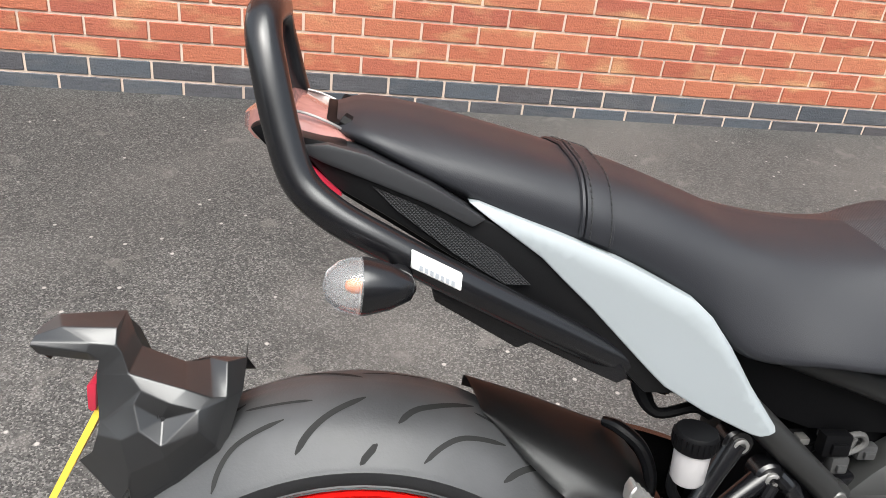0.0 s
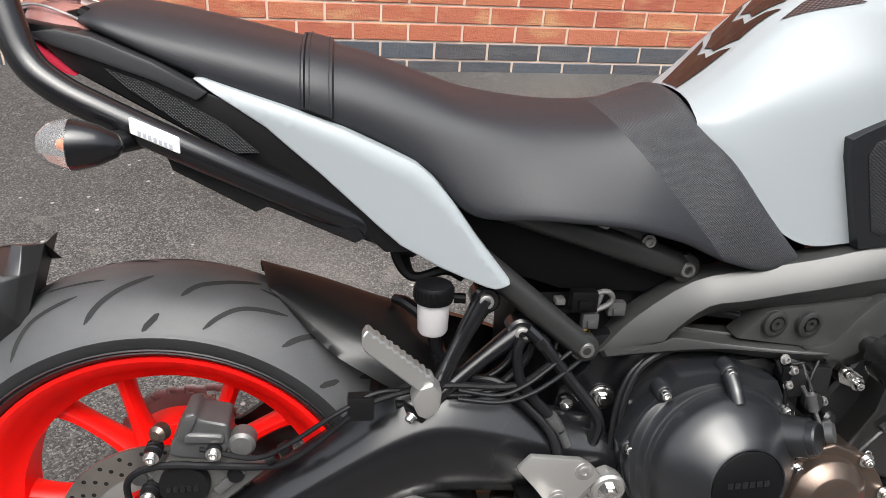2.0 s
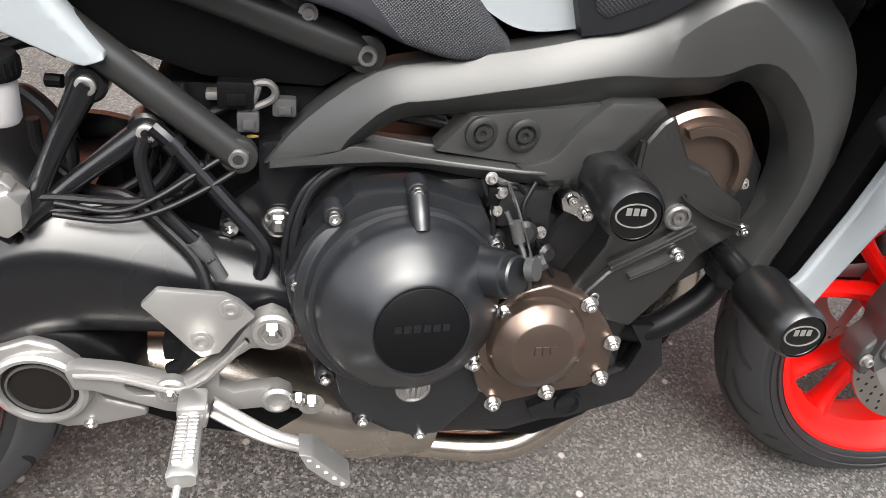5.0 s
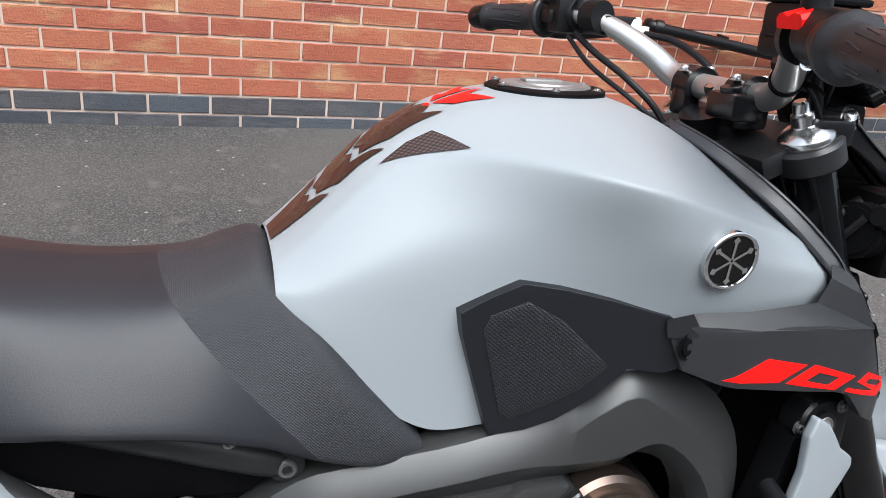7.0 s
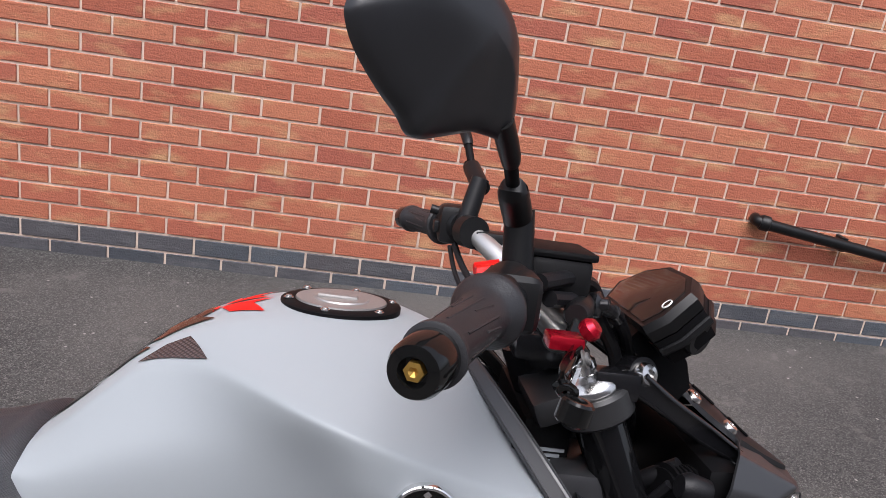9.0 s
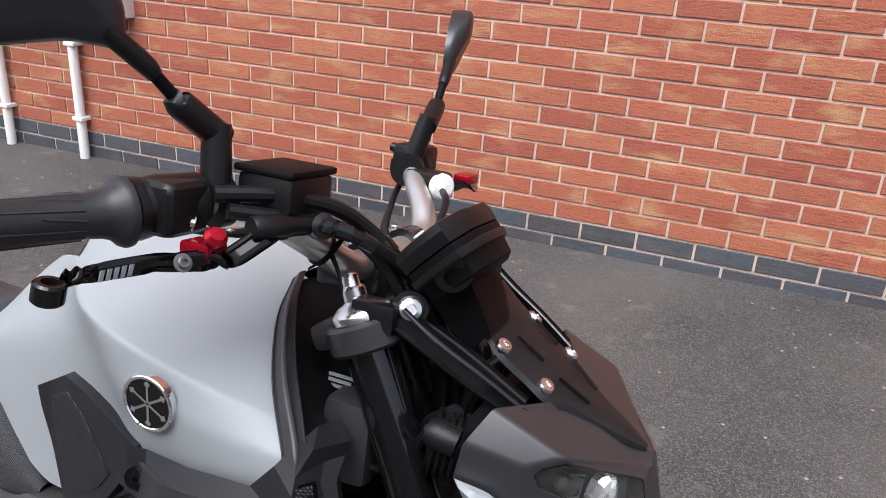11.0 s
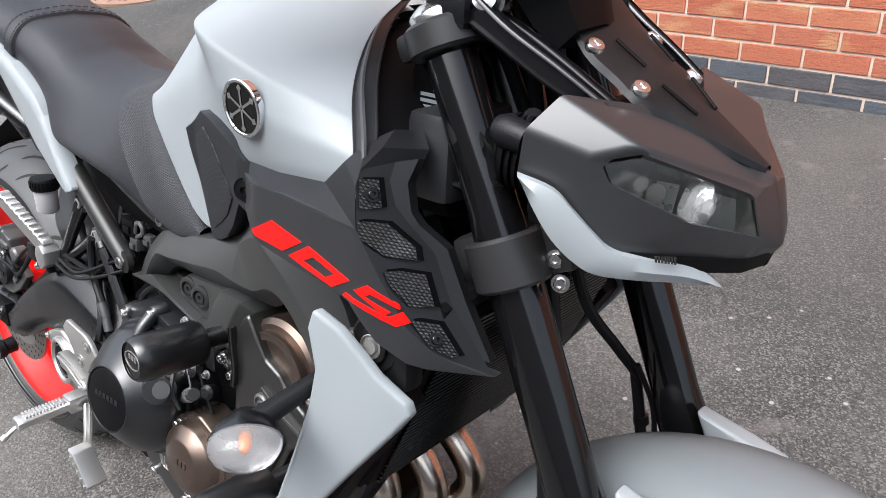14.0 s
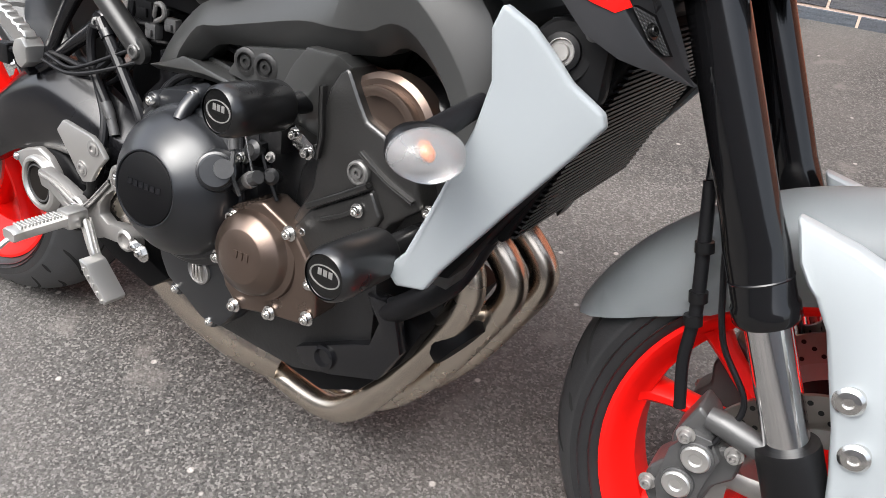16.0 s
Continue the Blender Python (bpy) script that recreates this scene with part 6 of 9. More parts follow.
for pts, w in (([(0.8522, -0.1670, 0.4829), (0.8923, -0.1670, 0.5065), (0.9298, -0.1670, 0.5302)], 0.007), ([(0.8572, -0.1600, 0.6145), (0.8579, -0.1600, 0.5892), (0.8599, -0.1600, 0.5630), (0.8558, -0.1600, 0.5364)], 0.006), ([(0.9121, -0.1600, 0.5596), (0.9449, -0.1600, 0.5401), (0.9806, -0.1600, 0.5269)], 0.005), ([(0.8728, -0.1690, 0.4745), (0.9014, -0.1690, 0.4885), (0.9152, -0.1690, 0.4981)], 0.005)):
    bm = B()
    beam(bm, [(*p, w, 0.010) for p in pts], 3, 4, 0.4)
    part("block_rib", bm, BLOCK, casing)
bm = B()
turned(bm, [(0.0135, -0.004), (0.0135, 0.004), (0.0115, 0.006), (0.0098, 0.006), (0.0092, 0.003), (0.0062, 0.003), (0.0056, 0.006), (0.003, 0.006), (0.0028, 0.003), (0.0001, 0.003)], (0.9115, -0.1600, 0.5370), (0, -1, 0), 32)
part("block_plug", bm, GREYCAST, casing, "round metal plug")
bm = B()
for p in ((0.9186, -0.1680, 0.4992), (0.8098, -0.1500, 0.4449), (0.8447, -0.1600, 0.4474), (0.9940, -0.1500, 0.5171)):
    bolt(bm, p, 0.0052, h=0.007)
part("block_bolts", bm, STEEL, casing)
# clutch cover
bm = B()
outline = []
for k in range(40):
    a = 2 * math.pi * k / 40
    r = 0.109 + 0.007 * max(0, math.cos(a * 6 + 0.6)) ** 6
    x, z = 0.658 + r * math.cos(a), 0.438 + r * math.sin(a) * 1.02
    outline.append((x, z))
plate(bm, outline, -0.10, -0.139, 0.003)
clutch = part("clutch_cover_flange", bm, ENGINE, engine, "black clutch cover with a bolted rim")
bm = B()
plate(bm, [(0.59, 0.36), (0.600, 0.312), (0.612, 0.288), (0.640, 0.272), (0.676, 0.250), (0.712, 0.250), (0.748, 0.296), (0.765, 0.35), (0.76, 0.42), (0.70, 0.44), (0.60, 0.44)], -0.10, -0.146, 0.006)
part("lower_cover", bm, ENGINE, clutch)
AXC = (0.075, -1.0, 0.15)
bm = B()
turned(bm, [(0.107, -0.006), (0.1065, 0.004), (0.104, 0.007), (0.0985, 0.008), (0.0965, 0.010), (0.0955, 0.020), (0.0935, 0.023), (0.0895, 0.024), (0.0880, 0.027), (0.0870, 0.036), (0.0835, 0.044), (0.072, 0.057), (0.055, 0.073), (0.047, 0.079), (0.0455, 0.0815), (0.0440, 0.0815), (0.0430, 0.079), (0.0001, 0.079)], (0.658, -0.137, 0.437), AXC, 72)
dome = part("clutch_cover", bm, ENGINE, clutch, "domed black clutch cover", smooth=40)
bm = B()
turned(bm, [(0.0425, 0.074), (0.0425, 0.0805), (0.041, 0.0815), (0.0001, 0.0815)], (0.658, -0.137, 0.437), AXC, 56)
disc = part("cover_disc", bm, DEEP, dome, "flat black disc with worn raised lettering")


def marks(bm, centre, axis, count, width, height, gap, lift):
    """A row of small raised bars in place of lettering."""
    ax = V(axis).normalized()
    u = V((1, 0, 0))
    u = (u - ax * u.dot(ax)).normalized()
    w = ax.cross(u)
    if w.z < 0:
        w = -w
    total = count * width + (count - 1) * gap
    for i in range(count):
        o = V(centre) + ax * lift + u * (-total / 2 + i * (width + gap))
        a = [o, o + u * width, o + u * width + w * height, o + w * height]
        vs = [bm.verts.new(p) for p in a] + [bm.verts.new(p - ax * 0.002) for p in a]
        bm.faces.new(vs[:4])
        for k in range(4):
            bm.faces.new((vs[k], vs[k + 4], vs[(k + 1) % 4 + 4], vs[(k + 1) % 4]))
    return bm


clutch.location = (-0.005, -0.009, 0.006)
AXn = np.array(AXC) / np.linalg.norm(AXC)
bm = marks(B(), tuple(np.array((0.658, -0.137, 0.437)) + AXn * 0.0815), AXC, 6, 0.0068, 0.0075, 0.002, 0.001)
part("raised_bars", bm, SATIN, disc, smooth=0)
bm = B()
for x, z in ((0.663, 0.548), (0.589, 0.523), (0.556, 0.451), (0.585, 0.335), (0.626, 0.274), (0.690, 0.250), (0.748, 0.330), (0.743, 0.495), (0.752, 0.318)):
    turned(bm, [(0.0062, -0.003), (0.0062, 0.005), (0.0052, 0.0065), (0.003, 0.0065), (0.0028, 0.003), (0.0001, 0.003)], (x, -0.142, z), (0, -1, 0), 16)
    boss = B()
    turned(boss, [(0.0115, -0.02), (0.0105, -0.002), (0.009, 0.0)], (x, -0.142, z), (0, -1, 0), 20)
    part("bolt_boss", boss, ENGINE, clutch)
boss = B()
tube(boss, [(0.663, -0.140, 0.546), (0.664, -0.156, 0.534), (0.665, -0.166, 0.522)], [0.0095, 0.0088, 0.0080], 14)
part("cover_bolts", bm, STEEL, clutch)
part("bolt_boss", boss, ENGINE, clutch)
bm = B()
turned(bm, [(0.0185, 0), (0.0185, 0.004), (0.016, 0.0055), (0.0145, 0.003), (0.0001, 0.003)], (0.676, -0.146, 0.322), (0, -1, 0), 32)
win = part("oil_window", bm, DULLALU, clutch, "round oil level window with metal rim")
bm = B()
for dx in (-0.006, 0.0, 0.006):
    box(bm, (0.676 + dx - 0.002, -0.153, 0.311), (0.676 + dx + 0.002, -0.148, 0.333), 0.001)
part("window_ribs", bm, STEEL, win)
# oil neck on the cover's front
bm = B()
turned(bm, [(0.026, 0.0), (0.023, 0.02), (0.022, 0.03), (0.019, 0.031), (0.019, 0.038), (0.017, 0.040), (0.0001, 0.04)], (0.728, -0.165, 0.478), (0.62, -0.70, 0.35), 28)
part("oil_neck", bm, ENGINE, clutch)
bm = B()
tube(bm, [(0.762, -0.19, 0.497), (0.768, -0.195, 0.50)], 0.011, 14)
tube(bm, [(0.742, -0.16, 0.54), (0.750, -0.165, 0.525), (0.758, -0.172, 0.51), (0.765, -0.18, 0.49), (0.772, -0.175, 0.465)], 0.0025, 6)
turned(bm, [(0.006, 0), (0.006, 0.02)], (0.750, -0.165, 0.532), (0.3, -0.2, -0.9), 12)
part("clutch_cable_end", bm, CALIPER, clutch)
# pick-up cover in bronze
bm = B()
pts = [(0.729, 0.372), (0.735, 0.40), (0.752, 0.435), (0.775, 0.455), (0.80, 0.462), (0.845, 0.443), (0.868, 0.415), (0.882, 0.392), (0.884, 0.345), (0.862, 0.328), (0.82, 0.322), (0.765, 0.308), (0.742, 0.332)]
plate(bm, pts, -0.12, -0.162, 0.005, 3)
brz = part("pickup_cover", bm, BRONZE, engine, "bronze painted engine side cover")
brz.location = (-0.007, -0.013, 0.007)
bm = B()
turned(bm, [(0.060, 0), (0.059, 0.004), (0.0515, 0.006), (0.0500, 0.009), (0.0485, 0.016), (0.0470, 0.0185), (0.0325, 0.0275), (0.031, 0.0285), (0.0001, 0.0285)], (0.793, -0.161, 0.397), (0.02, -1, 0.12), 56)
part("pickup_dome", bm, BRONZE, brz)
bm = marks(B(), (0.796, -0.190, 0.398), (0.02, -1, 0.12), 3, 0.006, 0.009, 0.002, 0.001)
part("raised_bars", bm, BRONZE, brz, smooth=0)
bm = B()
for x, z in ((0.757, 0.431), (0.843, 0.439), (0.878, 0.390), (0.875, 0.343), (0.818, 0.326), (0.761, 0.313), (0.733, 0.369)):
    bolt(bm, (x, -0.163, z), 0.0062, h=0.008)
part("pickup_bolts", bm, STEEL, brz)
# starter side clutter between cover and cylinders
bm = B()
box(bm, (0.735, -0.145, 0.515), (0.79, -0.10, 0.555), 0.006)
turned(bm, [(0.010, 0), (0.012, 0.012), (0.007, 0.016)], (0.762, -0.15, 0.515), (0, -1, 0.3), 16)
turned(bm, [(0.008, 0), (0.010, 0.014), (0.006, 0.018)], (0.785, -0.145, 0.49), (0.3, -1, 0.3), 16)
tube(bm, [(0.735, -0.13, 0.56), (0.775, -0.14, 0.548), (0.80, -0.13, 0.56), (0.83, -0.12, 0.585)], 0.005, 8)
part("sensor_block", bm, CAST, engine, "black sensor fittings on the engine")
bm = B()
plate(bm, [(0.798, 0.545), (0.806, 0.556), (0.832, 0.540), (0.838, 0.528), (0.826, 0.522), (0.802, 0.532)], -0.115, -0.142, 0.003)
for x, z in ((0.808, 0.546), (0.826, 0.530)):
    bolt(bm, (x, -0.142, z), 0.0055, h=0.008)
part("bracket_plate", bm, STEEL, engine, "bright bracket with two bolts")
for pts, r_, m_, nm in (
    ([(0.7388, -0.1580, 0.5696), (0.7545, -0.1640, 0.5338), (0.7706, -0.1680, 0.4932)], 0.0017, STEEL, "lever_rod"),
    ([(0.7184, -0.1400, 0.5638), (0.7307, -0.1460, 0.5357), (0.7369, -0.1500, 0.4973), (0.7486, -0.1580, 0.4541), (0.7596, -0.1580, 0.4175)], 0.0026, RUBBER, "sensor_wire"),
    ([(0.7708, -0.1400, 0.5618), (0.7596, -0.1500, 0.5364), (0.7772, -0.1560, 0.5053), (0.7993, -0.1580, 0.4677)], 0.0024, RUBBER, "sensor_wire"),
    ([(0.7239, -0.1380, 0.5685), (0.7355, -0.1460, 0.5616), (0.7487, -0.1480, 0.5634), (0.7620, -0.1420, 0.5492)], 0.0022, RUBBER, "sensor_wire"),
    ([(0.7377, -0.1600, 0.4643), (0.7595, -0.1680, 0.4802), (0.7831, -0.1720, 0.4952)], 0.0080, CALIPER, "breather_stub"),
):
    bm = B()
    tube(bm, pts, r_, 10, 5)
    part(nm, bm, m_, engine)
bm = B()
tube(bm, [(0.7665, -0.1700, 0.4847), (0.7726, -0.1710, 0.4892)], 0.0095, 18, 2)
part("stub_clip", bm, DULLALU, engine, "bright clip round the breather stub")
for p in ((0.7266, -0.1420, 0.5659), (0.7368, -0.1460, 0.5537), (0.7343, -0.1460, 0.5341), (0.7412, -0.1500, 0.4997), (0.7803, -0.1500, 0.5129), (0.7599, -0.1580, 0.4365)):
    bm = B()
    bolt(bm, p, 0.0042, (0.1, -1, 0.2), 0.006)
    part("small_bolt", bm, DULLALU, engine)
for lo, hi in (((0.7556, -0.1500, 0.5266), (0.7705, -0.1500, 0.4977)), ((0.7240, -0.1420, 0.5583), (0.7370, -0.1420, 0.5390))):
    bm = B()
    box(bm, (min(lo[0], hi[0]), lo[1] - 0.006, min(lo[2], hi[2])), (max(lo[0], hi[0]), lo[1] + 0.012, max(lo[2], hi[2])), 0.003)
    part("sensor_plug", bm, DEEP, engine)
# cooling hose in woven cover
HOSE = [(0.905, -0.085, 0.352), (0.930, -0.110, 0.362), (0.9512, -0.12, 0.3740), (0.980, -0.122, 0.398), (1.0005, -0.12, 0.418), (1.016, -0.108, 0.440), (1.020, -0.06, 0.475)]
bm = B()
tube(bm, HOSE, 0.0150, 18)
part("coolant_hose", bm, RUBBER, engine, "black woven coolant hose")
bm = B()
plate(bm, [(0.70, 0.235), (0.78, 0.205), (0.84, 0.195), (0.90, 0.225), (0.955, 0.29), (0.98, 0.345), (0.955, 0.36), (0.93, 0.345), (0.92, 0.30), (0.87, 0.27), (0.78, 0.27)], 0.09, -0.105, 0.006)
part("sump_guard", bm, DEEP, engine, "black lower guard under the engine")
bm = B()
plate(bm, [(0.814, 0.265), (0.902, 0.309), (0.925, 0.318), (0.935, 0.352), (0.914, 0.383), (0.952, 0.383), (0.969, 0.323), (0.942, 0.275), (0.868, 0.248), (0.824, 0.245)], -0.112, -0.130, 0.003, 2)
turned(bm, [(0.017, 0), (0.016, 0.006), (0.012, 0.007), (0.010, 0.002), (0.0001, 0.002)], (0.862, -0.129, 0.272), (0, -1, 0.1), 24)
part("guard_wing", bm, SATIN, engine, "black plastic guard beside the sump")
bm = B()
turned(bm, [(0.042, 0), (0.042, 0.05), (0.036, 0.062), (0.0001, 0.064)], (0.95, -0.03, 0.34), (0.7, -0.1, -0.5), 28)
part("oil_filter", bm, DEEP, engine, "black oil filter")

# crash bobbins
for c, tip in (((0.822, -0.130, 0.585), (0.814, -0.262, 0.593)), ((0.984, -0.125, 0.487), (0.981, -0.295, 0.493))):
    a, b = np.array(c), np.array(tip)
    ax = (b - a) / np.linalg.norm(b - a)
    L = np.linalg.norm(b - a)
    bm = B()
    turned(bm, [(0.012, 0), (0.012, L - 0.085), (0.024, L - 0.083), (0.0262, L - 0.078), (0.0270, L - 0.014), (0.0250, L - 0.004), (0.0215, L)], c, ax, 36, cap=False)
    bob = part("crash_bobbin", bm, NYLON, bike, "black nylon crash protector")
    bm = B()
    turned(bm, [(0.0215, L - 0.002), (0.0208, L - 0.0015), (0.0195, L - 0.003), (0.0001, L - 0.003)], c, ax, 32)
    cap_ = part("bobbin_cap", bm, GLOSS, bob)
    bm = B()
    turned(bm, [(0.0175, L - 0.0026), (0.0172, L - 0.0012), (0.0158, L - 0.0012), (0.0155, L - 0.0026)], c, ax, 36, cap=False, squash=(1, 0.62))
    marks(bm, tuple(a + ax * (L - 0.003)), tuple(ax), 3, 0.0045, 0.0065, 0.0016, 0.0012)
    part("cap_emblem", bm, DULLALU, cap_, "pale oval emblem", smooth=0)

# -- exhaust --
HEAD = []
for y, dx in ((-0.055, 0.0), (0.0, 0.03), (0.06, 0.045)):
    bm = B()
    tube(bm, [(0.965 + dx * 0.3, y, 0.455), (0.998 + dx * 0.6, y, 0.425), (1.006 + dx, y, 0.385), (0.982 + dx, y - 0.002, 0.33), (0.925 + dx, y - 0.006, 0.235), (0.872 + dx * 0.8, y - 0.008, 0.165), (0.82 + dx * 0.5, y * 0.9 - 0.008, 0.132), (0.74, y * 0.8, 0.125), (0.66, y * 0.6, 0.135)], 0.0195, 20, 6)
    HEAD.append(part("header_pipe", bm, HEADER, bike, "heat-tinted steel exhaust header pipe", smooth=60))
bm = B()
tube(bm, [(0.99, -0.054, 0.345), (1.03, 0.058, 0.345)], 0.014, 16)
part("balance_pipe", bm, HEADER, HEAD[0])
bm = B()
tube(bm, [(0.72, -0.02, 0.15), (0.64, -0.03, 0.175), (0.54, -0.035, 0.215), (0.44, -0.04, 0.27), (0.38, -0.045, 0.29)], [0.045, 0.058, 0.062, 0.056, 0.04], 28, 6)
part("collector", bm, HEADER, bike, "brown-tinted exhaust collector under the engine", smooth=60)
bm = B()
plate(bm, [(0.227, 0.358), (0.265, 0.382), (0.301, 0.389), (0.349, 0.379), (0.378, 0.357), (0.392, 0.330), (0.403, 0.275), (0.354, 0.258), (0.293, 0.268), (0.262, 0.312)], 0.02, -0.122, 0.010, 3)
sil = part("silencer", bm, DEEP, bike, "short black silencer with alloy end cap", smooth=50)
bm = B()
plate(bm, [(0.237, 0.356), (0.266, 0.371), (0.301, 0.383), (0.325, 0.374), (0.342, 0.356), (0.352, 0.329), (0.361, 0.306), (0.401, 0.292), (0.401, 0.282), (0.353, 0.271), (0.321, 0.270), (0.293, 0.283), (0.268, 0.320)], -0.118, -0.133, 0.005, 3)
endcap = part("end_cap", bm, DULLALU, sil, "cast alloy end cap")
TIP = (0.3066, -0.134, 0.3285)
bm = B()
turned(bm, [(0.049, -0.004), (0.046, 0.007), (0.042, 0.0095), (0.038, 0.009), (0.036, 0.003)], TIP, (-0.10, -1, 0.04), 48, cap=False, squash=(1, 0.9))
part("outlet_lip", bm, ALU, endcap)
bm = B()
turned(bm, [(0.0325, 0.001), (0.0318, 0.0065), (0.0295, 0.0065), (0.0288, 0.001)], TIP, (-0.10, -1, 0.04), 44, cap=False, squash=(1, 0.9))
part("outlet_ring", bm, CALIPER, endcap, "inner ring of the outlet")
bm = B()
turned(bm, [(0.037, 0.004), (0.0355, -0.003), (0.033, -0.003), (0.031, 0.004), (0.0285, 0.004), (0.027, -0.05), (0.0001, -0.05)], TIP, (-0.10, -1, 0.04), 44, squash=(1, 0.9))
part("outlet", bm, surface("sooty_metal", (0.008, 0.0065, 0.0055), 0.85, spec=0.1), endcap, "dark sooty outlet")
bm = B()
for x, z in ((0.248, 0.354), (0.351, 0.345), (0.345, 0.276)):
    bolt(bm, (x, -0.134, z), 0.0045, h=0.004)
part("cap_bolts", bm, STEEL, endcap)
bm = B()
plate(bm, [(0.36, 0.285), (0.44, 0.245), (0.52, 0.225), (0.56, 0.255), (0.50, 0.28), (0.40, 0.30)], -0.02, -0.115, 0.004)
part("heat_guard", bm, DEEP, bike, "black guard behind the footrest")

# -- rider footrest hanger and brake pedal --
bm = B()
plate(bm, [(0.414, 0.449), (0.429, 0.466), (0.487, 0.459), (0.500, 0.451), (0.514, 0.435), (0.498, 0.418), (0.480, 0.393), (0.463, 0.388), (0.453, 0.399), (0.436, 0.422)], -0.163, -0.172, 0.003)
heel = part("heel_guard", bm, ALU, bike, "silver heel guard plate")
bm = B()
for x, z in ((0.492, 0.444), (0.464, 0.408)):
    bolt(bm, (x, -0.172, z), 0.0075, h=0.003)
part("guard_screws", bm, DULLALU, heel)
bm = B()
ARM = [(0.336, 0.364), (0.347, 0.369), (0.383, 0.363), (0.426, 0.349), (0.445, 0.348), (0.465, 0.364), (0.484, 0.381), (0.502, 0.410), (0.514, 0.424), (0.528, 0.430), (0.542, 0.422), (0.548, 0.408), (0.541, 0.392), (0.527, 0.386), (0.508, 0.386), (0.492, 0.374), (0.478, 0.356), (0.476, 0.340), (0.490, 0.331), (0.509, 0.335), (0.533, 0.336), (0.546, 0.328), (0.548, 0.314), (0.538, 0.305), (0.515, 0.309), (0.480, 0.306), (0.468, 0.300), (0.449, 0.304), (0.423, 0.310), (0.385, 0.327), (0.360, 0.339), (0.342, 0.341)]
pierced(bm, ARM, [[(0.390, 0.349), (0.418, 0.342), (0.420, 0.330), (0.398, 0.333), (0.388, 0.342)]], -0.140, -0.158, 0.0045)
hanger = part("footrest_hanger", bm, DULLALU, bike, "cast alloy footrest hanger", smooth=45)
bm = B()
beam(bm, [(0.345, -0.159, 0.361, 0.006, 0.006), (0.385, -0.160, 0.357, 0.006, 0.008), (0.428, -0.161, 0.343, 0.007, 0.010), (0.452, -0.161, 0.346, 0.008, 0.010), (0.480, -0.161, 0.372, 0.008, 0.010), (0.505, -0.160, 0.399, 0.007, 0.008)], 3, 5, 0.6)
part("hanger_rib", bm, DULLALU, hanger)
for x, z, r in ((0.528, 0.408, 0.021), (0.532, 0.321, 0.016), (0.431, 0.338, 0.0155)):
    bm = B()
    turned(bm, [(r, -0.006), (r, 0.004), (r - 0.003, 0.007), (r * 0.66, 0.007), (r * 0.62, 0.003), (0.0001, 0.003)], (x, -0.157, z), (0, -1, 0), 32)
    part("hanger_boss", bm, DULLALU, hanger)
bm = B()
for x, z, r in ((0.528, 0.408, 0.011), (0.431, 0.338, 0.008), (0.553, 0.322, 0.007), (0.566, 0.316, 0.009)):
    nut(bm, (x, -0.161, z), r * 0.9, h=0.007)
part("hanger_bolts", bm, STEEL, hanger)
bm = B()
m = Matrix.Rotation(radians(-4), 4, "X")
box(bm, (0.440, -0.200, 0.324), (0.468, -0.168, 0.350), 0.005)
skin(bm, [[(0.453 + w * sx, y, 0.337 + h * sz) for sx, sz in ((-1, -0.6), (-0.6, -1), (0.6, -1), (1, -0.6), (1, 0.6), (0.6, 1), (-0.6, 1), (-1, 0.6))] for y, w, h in ((-0.196, 0.0115, 0.0085), (-0.262, 0.0125, 0.0085), (-0.270, 0.0135, 0.009), (-0.274, 0.0120, 0.0075))])
peg = part("footrest", bm, ALU, bike, "ribbed alloy footrest")
bm = B()
for i in range(12):
    y = -0.205 - 0.0050 * i
    for x in (0.4435, 0.4535):
        box(bm, (x, y - 0.0016, 0.3435), (x + 0.0085, y + 0.0016, 0.3482), 0.0006, segments=1)
part("footrest_ribs", bm, ALU, peg)
bm = B()
tube(bm, [(0.450, -0.268, 0.332), (0.448, -0.278, 0.326), (0.446, -0.289, 0.318)], 0.0036, 8)
turned(bm, [(0.0055, 0), (0.0055, 0.008)], (0.446, -0.287, 0.320), (0, -0.8, -0.6), 12)
part("lean_feeler", bm, ALU, peg)
bm = B()
beam(bm, [(0.470, -0.175, 0.330, 0.020, 0.014), (0.50, -0.19, 0.320, 0.018, 0.014), (0.53, -0.205, 0.314, 0.015, 0.014), (0.565, -0.222, 0.316, 0.014, 0.014)], 4, 5, 0.6)
pedal = part("brake_pedal", bm, ALU, bike, "silver brake pedal arm")
bm = B()
plate(bm, [(0.552, 0.330), (0.566, 0.327), (0.602, 0.288), (0.598, 0.281), (0.584, 0.288), (0.560, 0.312)], -0.215, -0.245, 0.002)
for i in range(5):
    box(bm, (0.560 + i * 0.008, -0.247, 0.318 - i * 0.0085), (0.564 + i * 0.008, -0.213, 0.323 - i * 0.0085), 0.0008)
part("pedal_tread", bm, ALU, pedal)
bm = B()
tube(bm, [(0.475, -0.155, 0.43), (0.46, -0.15, 0.40), (0.445, -0.145, 0.365), (0.43, -0.142, 0.35)], [0.012, 0.013, 0.008, 0.008], 14)
box(bm, (0.425, -0.15, 0.368), (0.462, -0.12, 0.392), 0.004)
part("master_cylinder", bm, DEEP, bike, "black rear brake master cylinder")

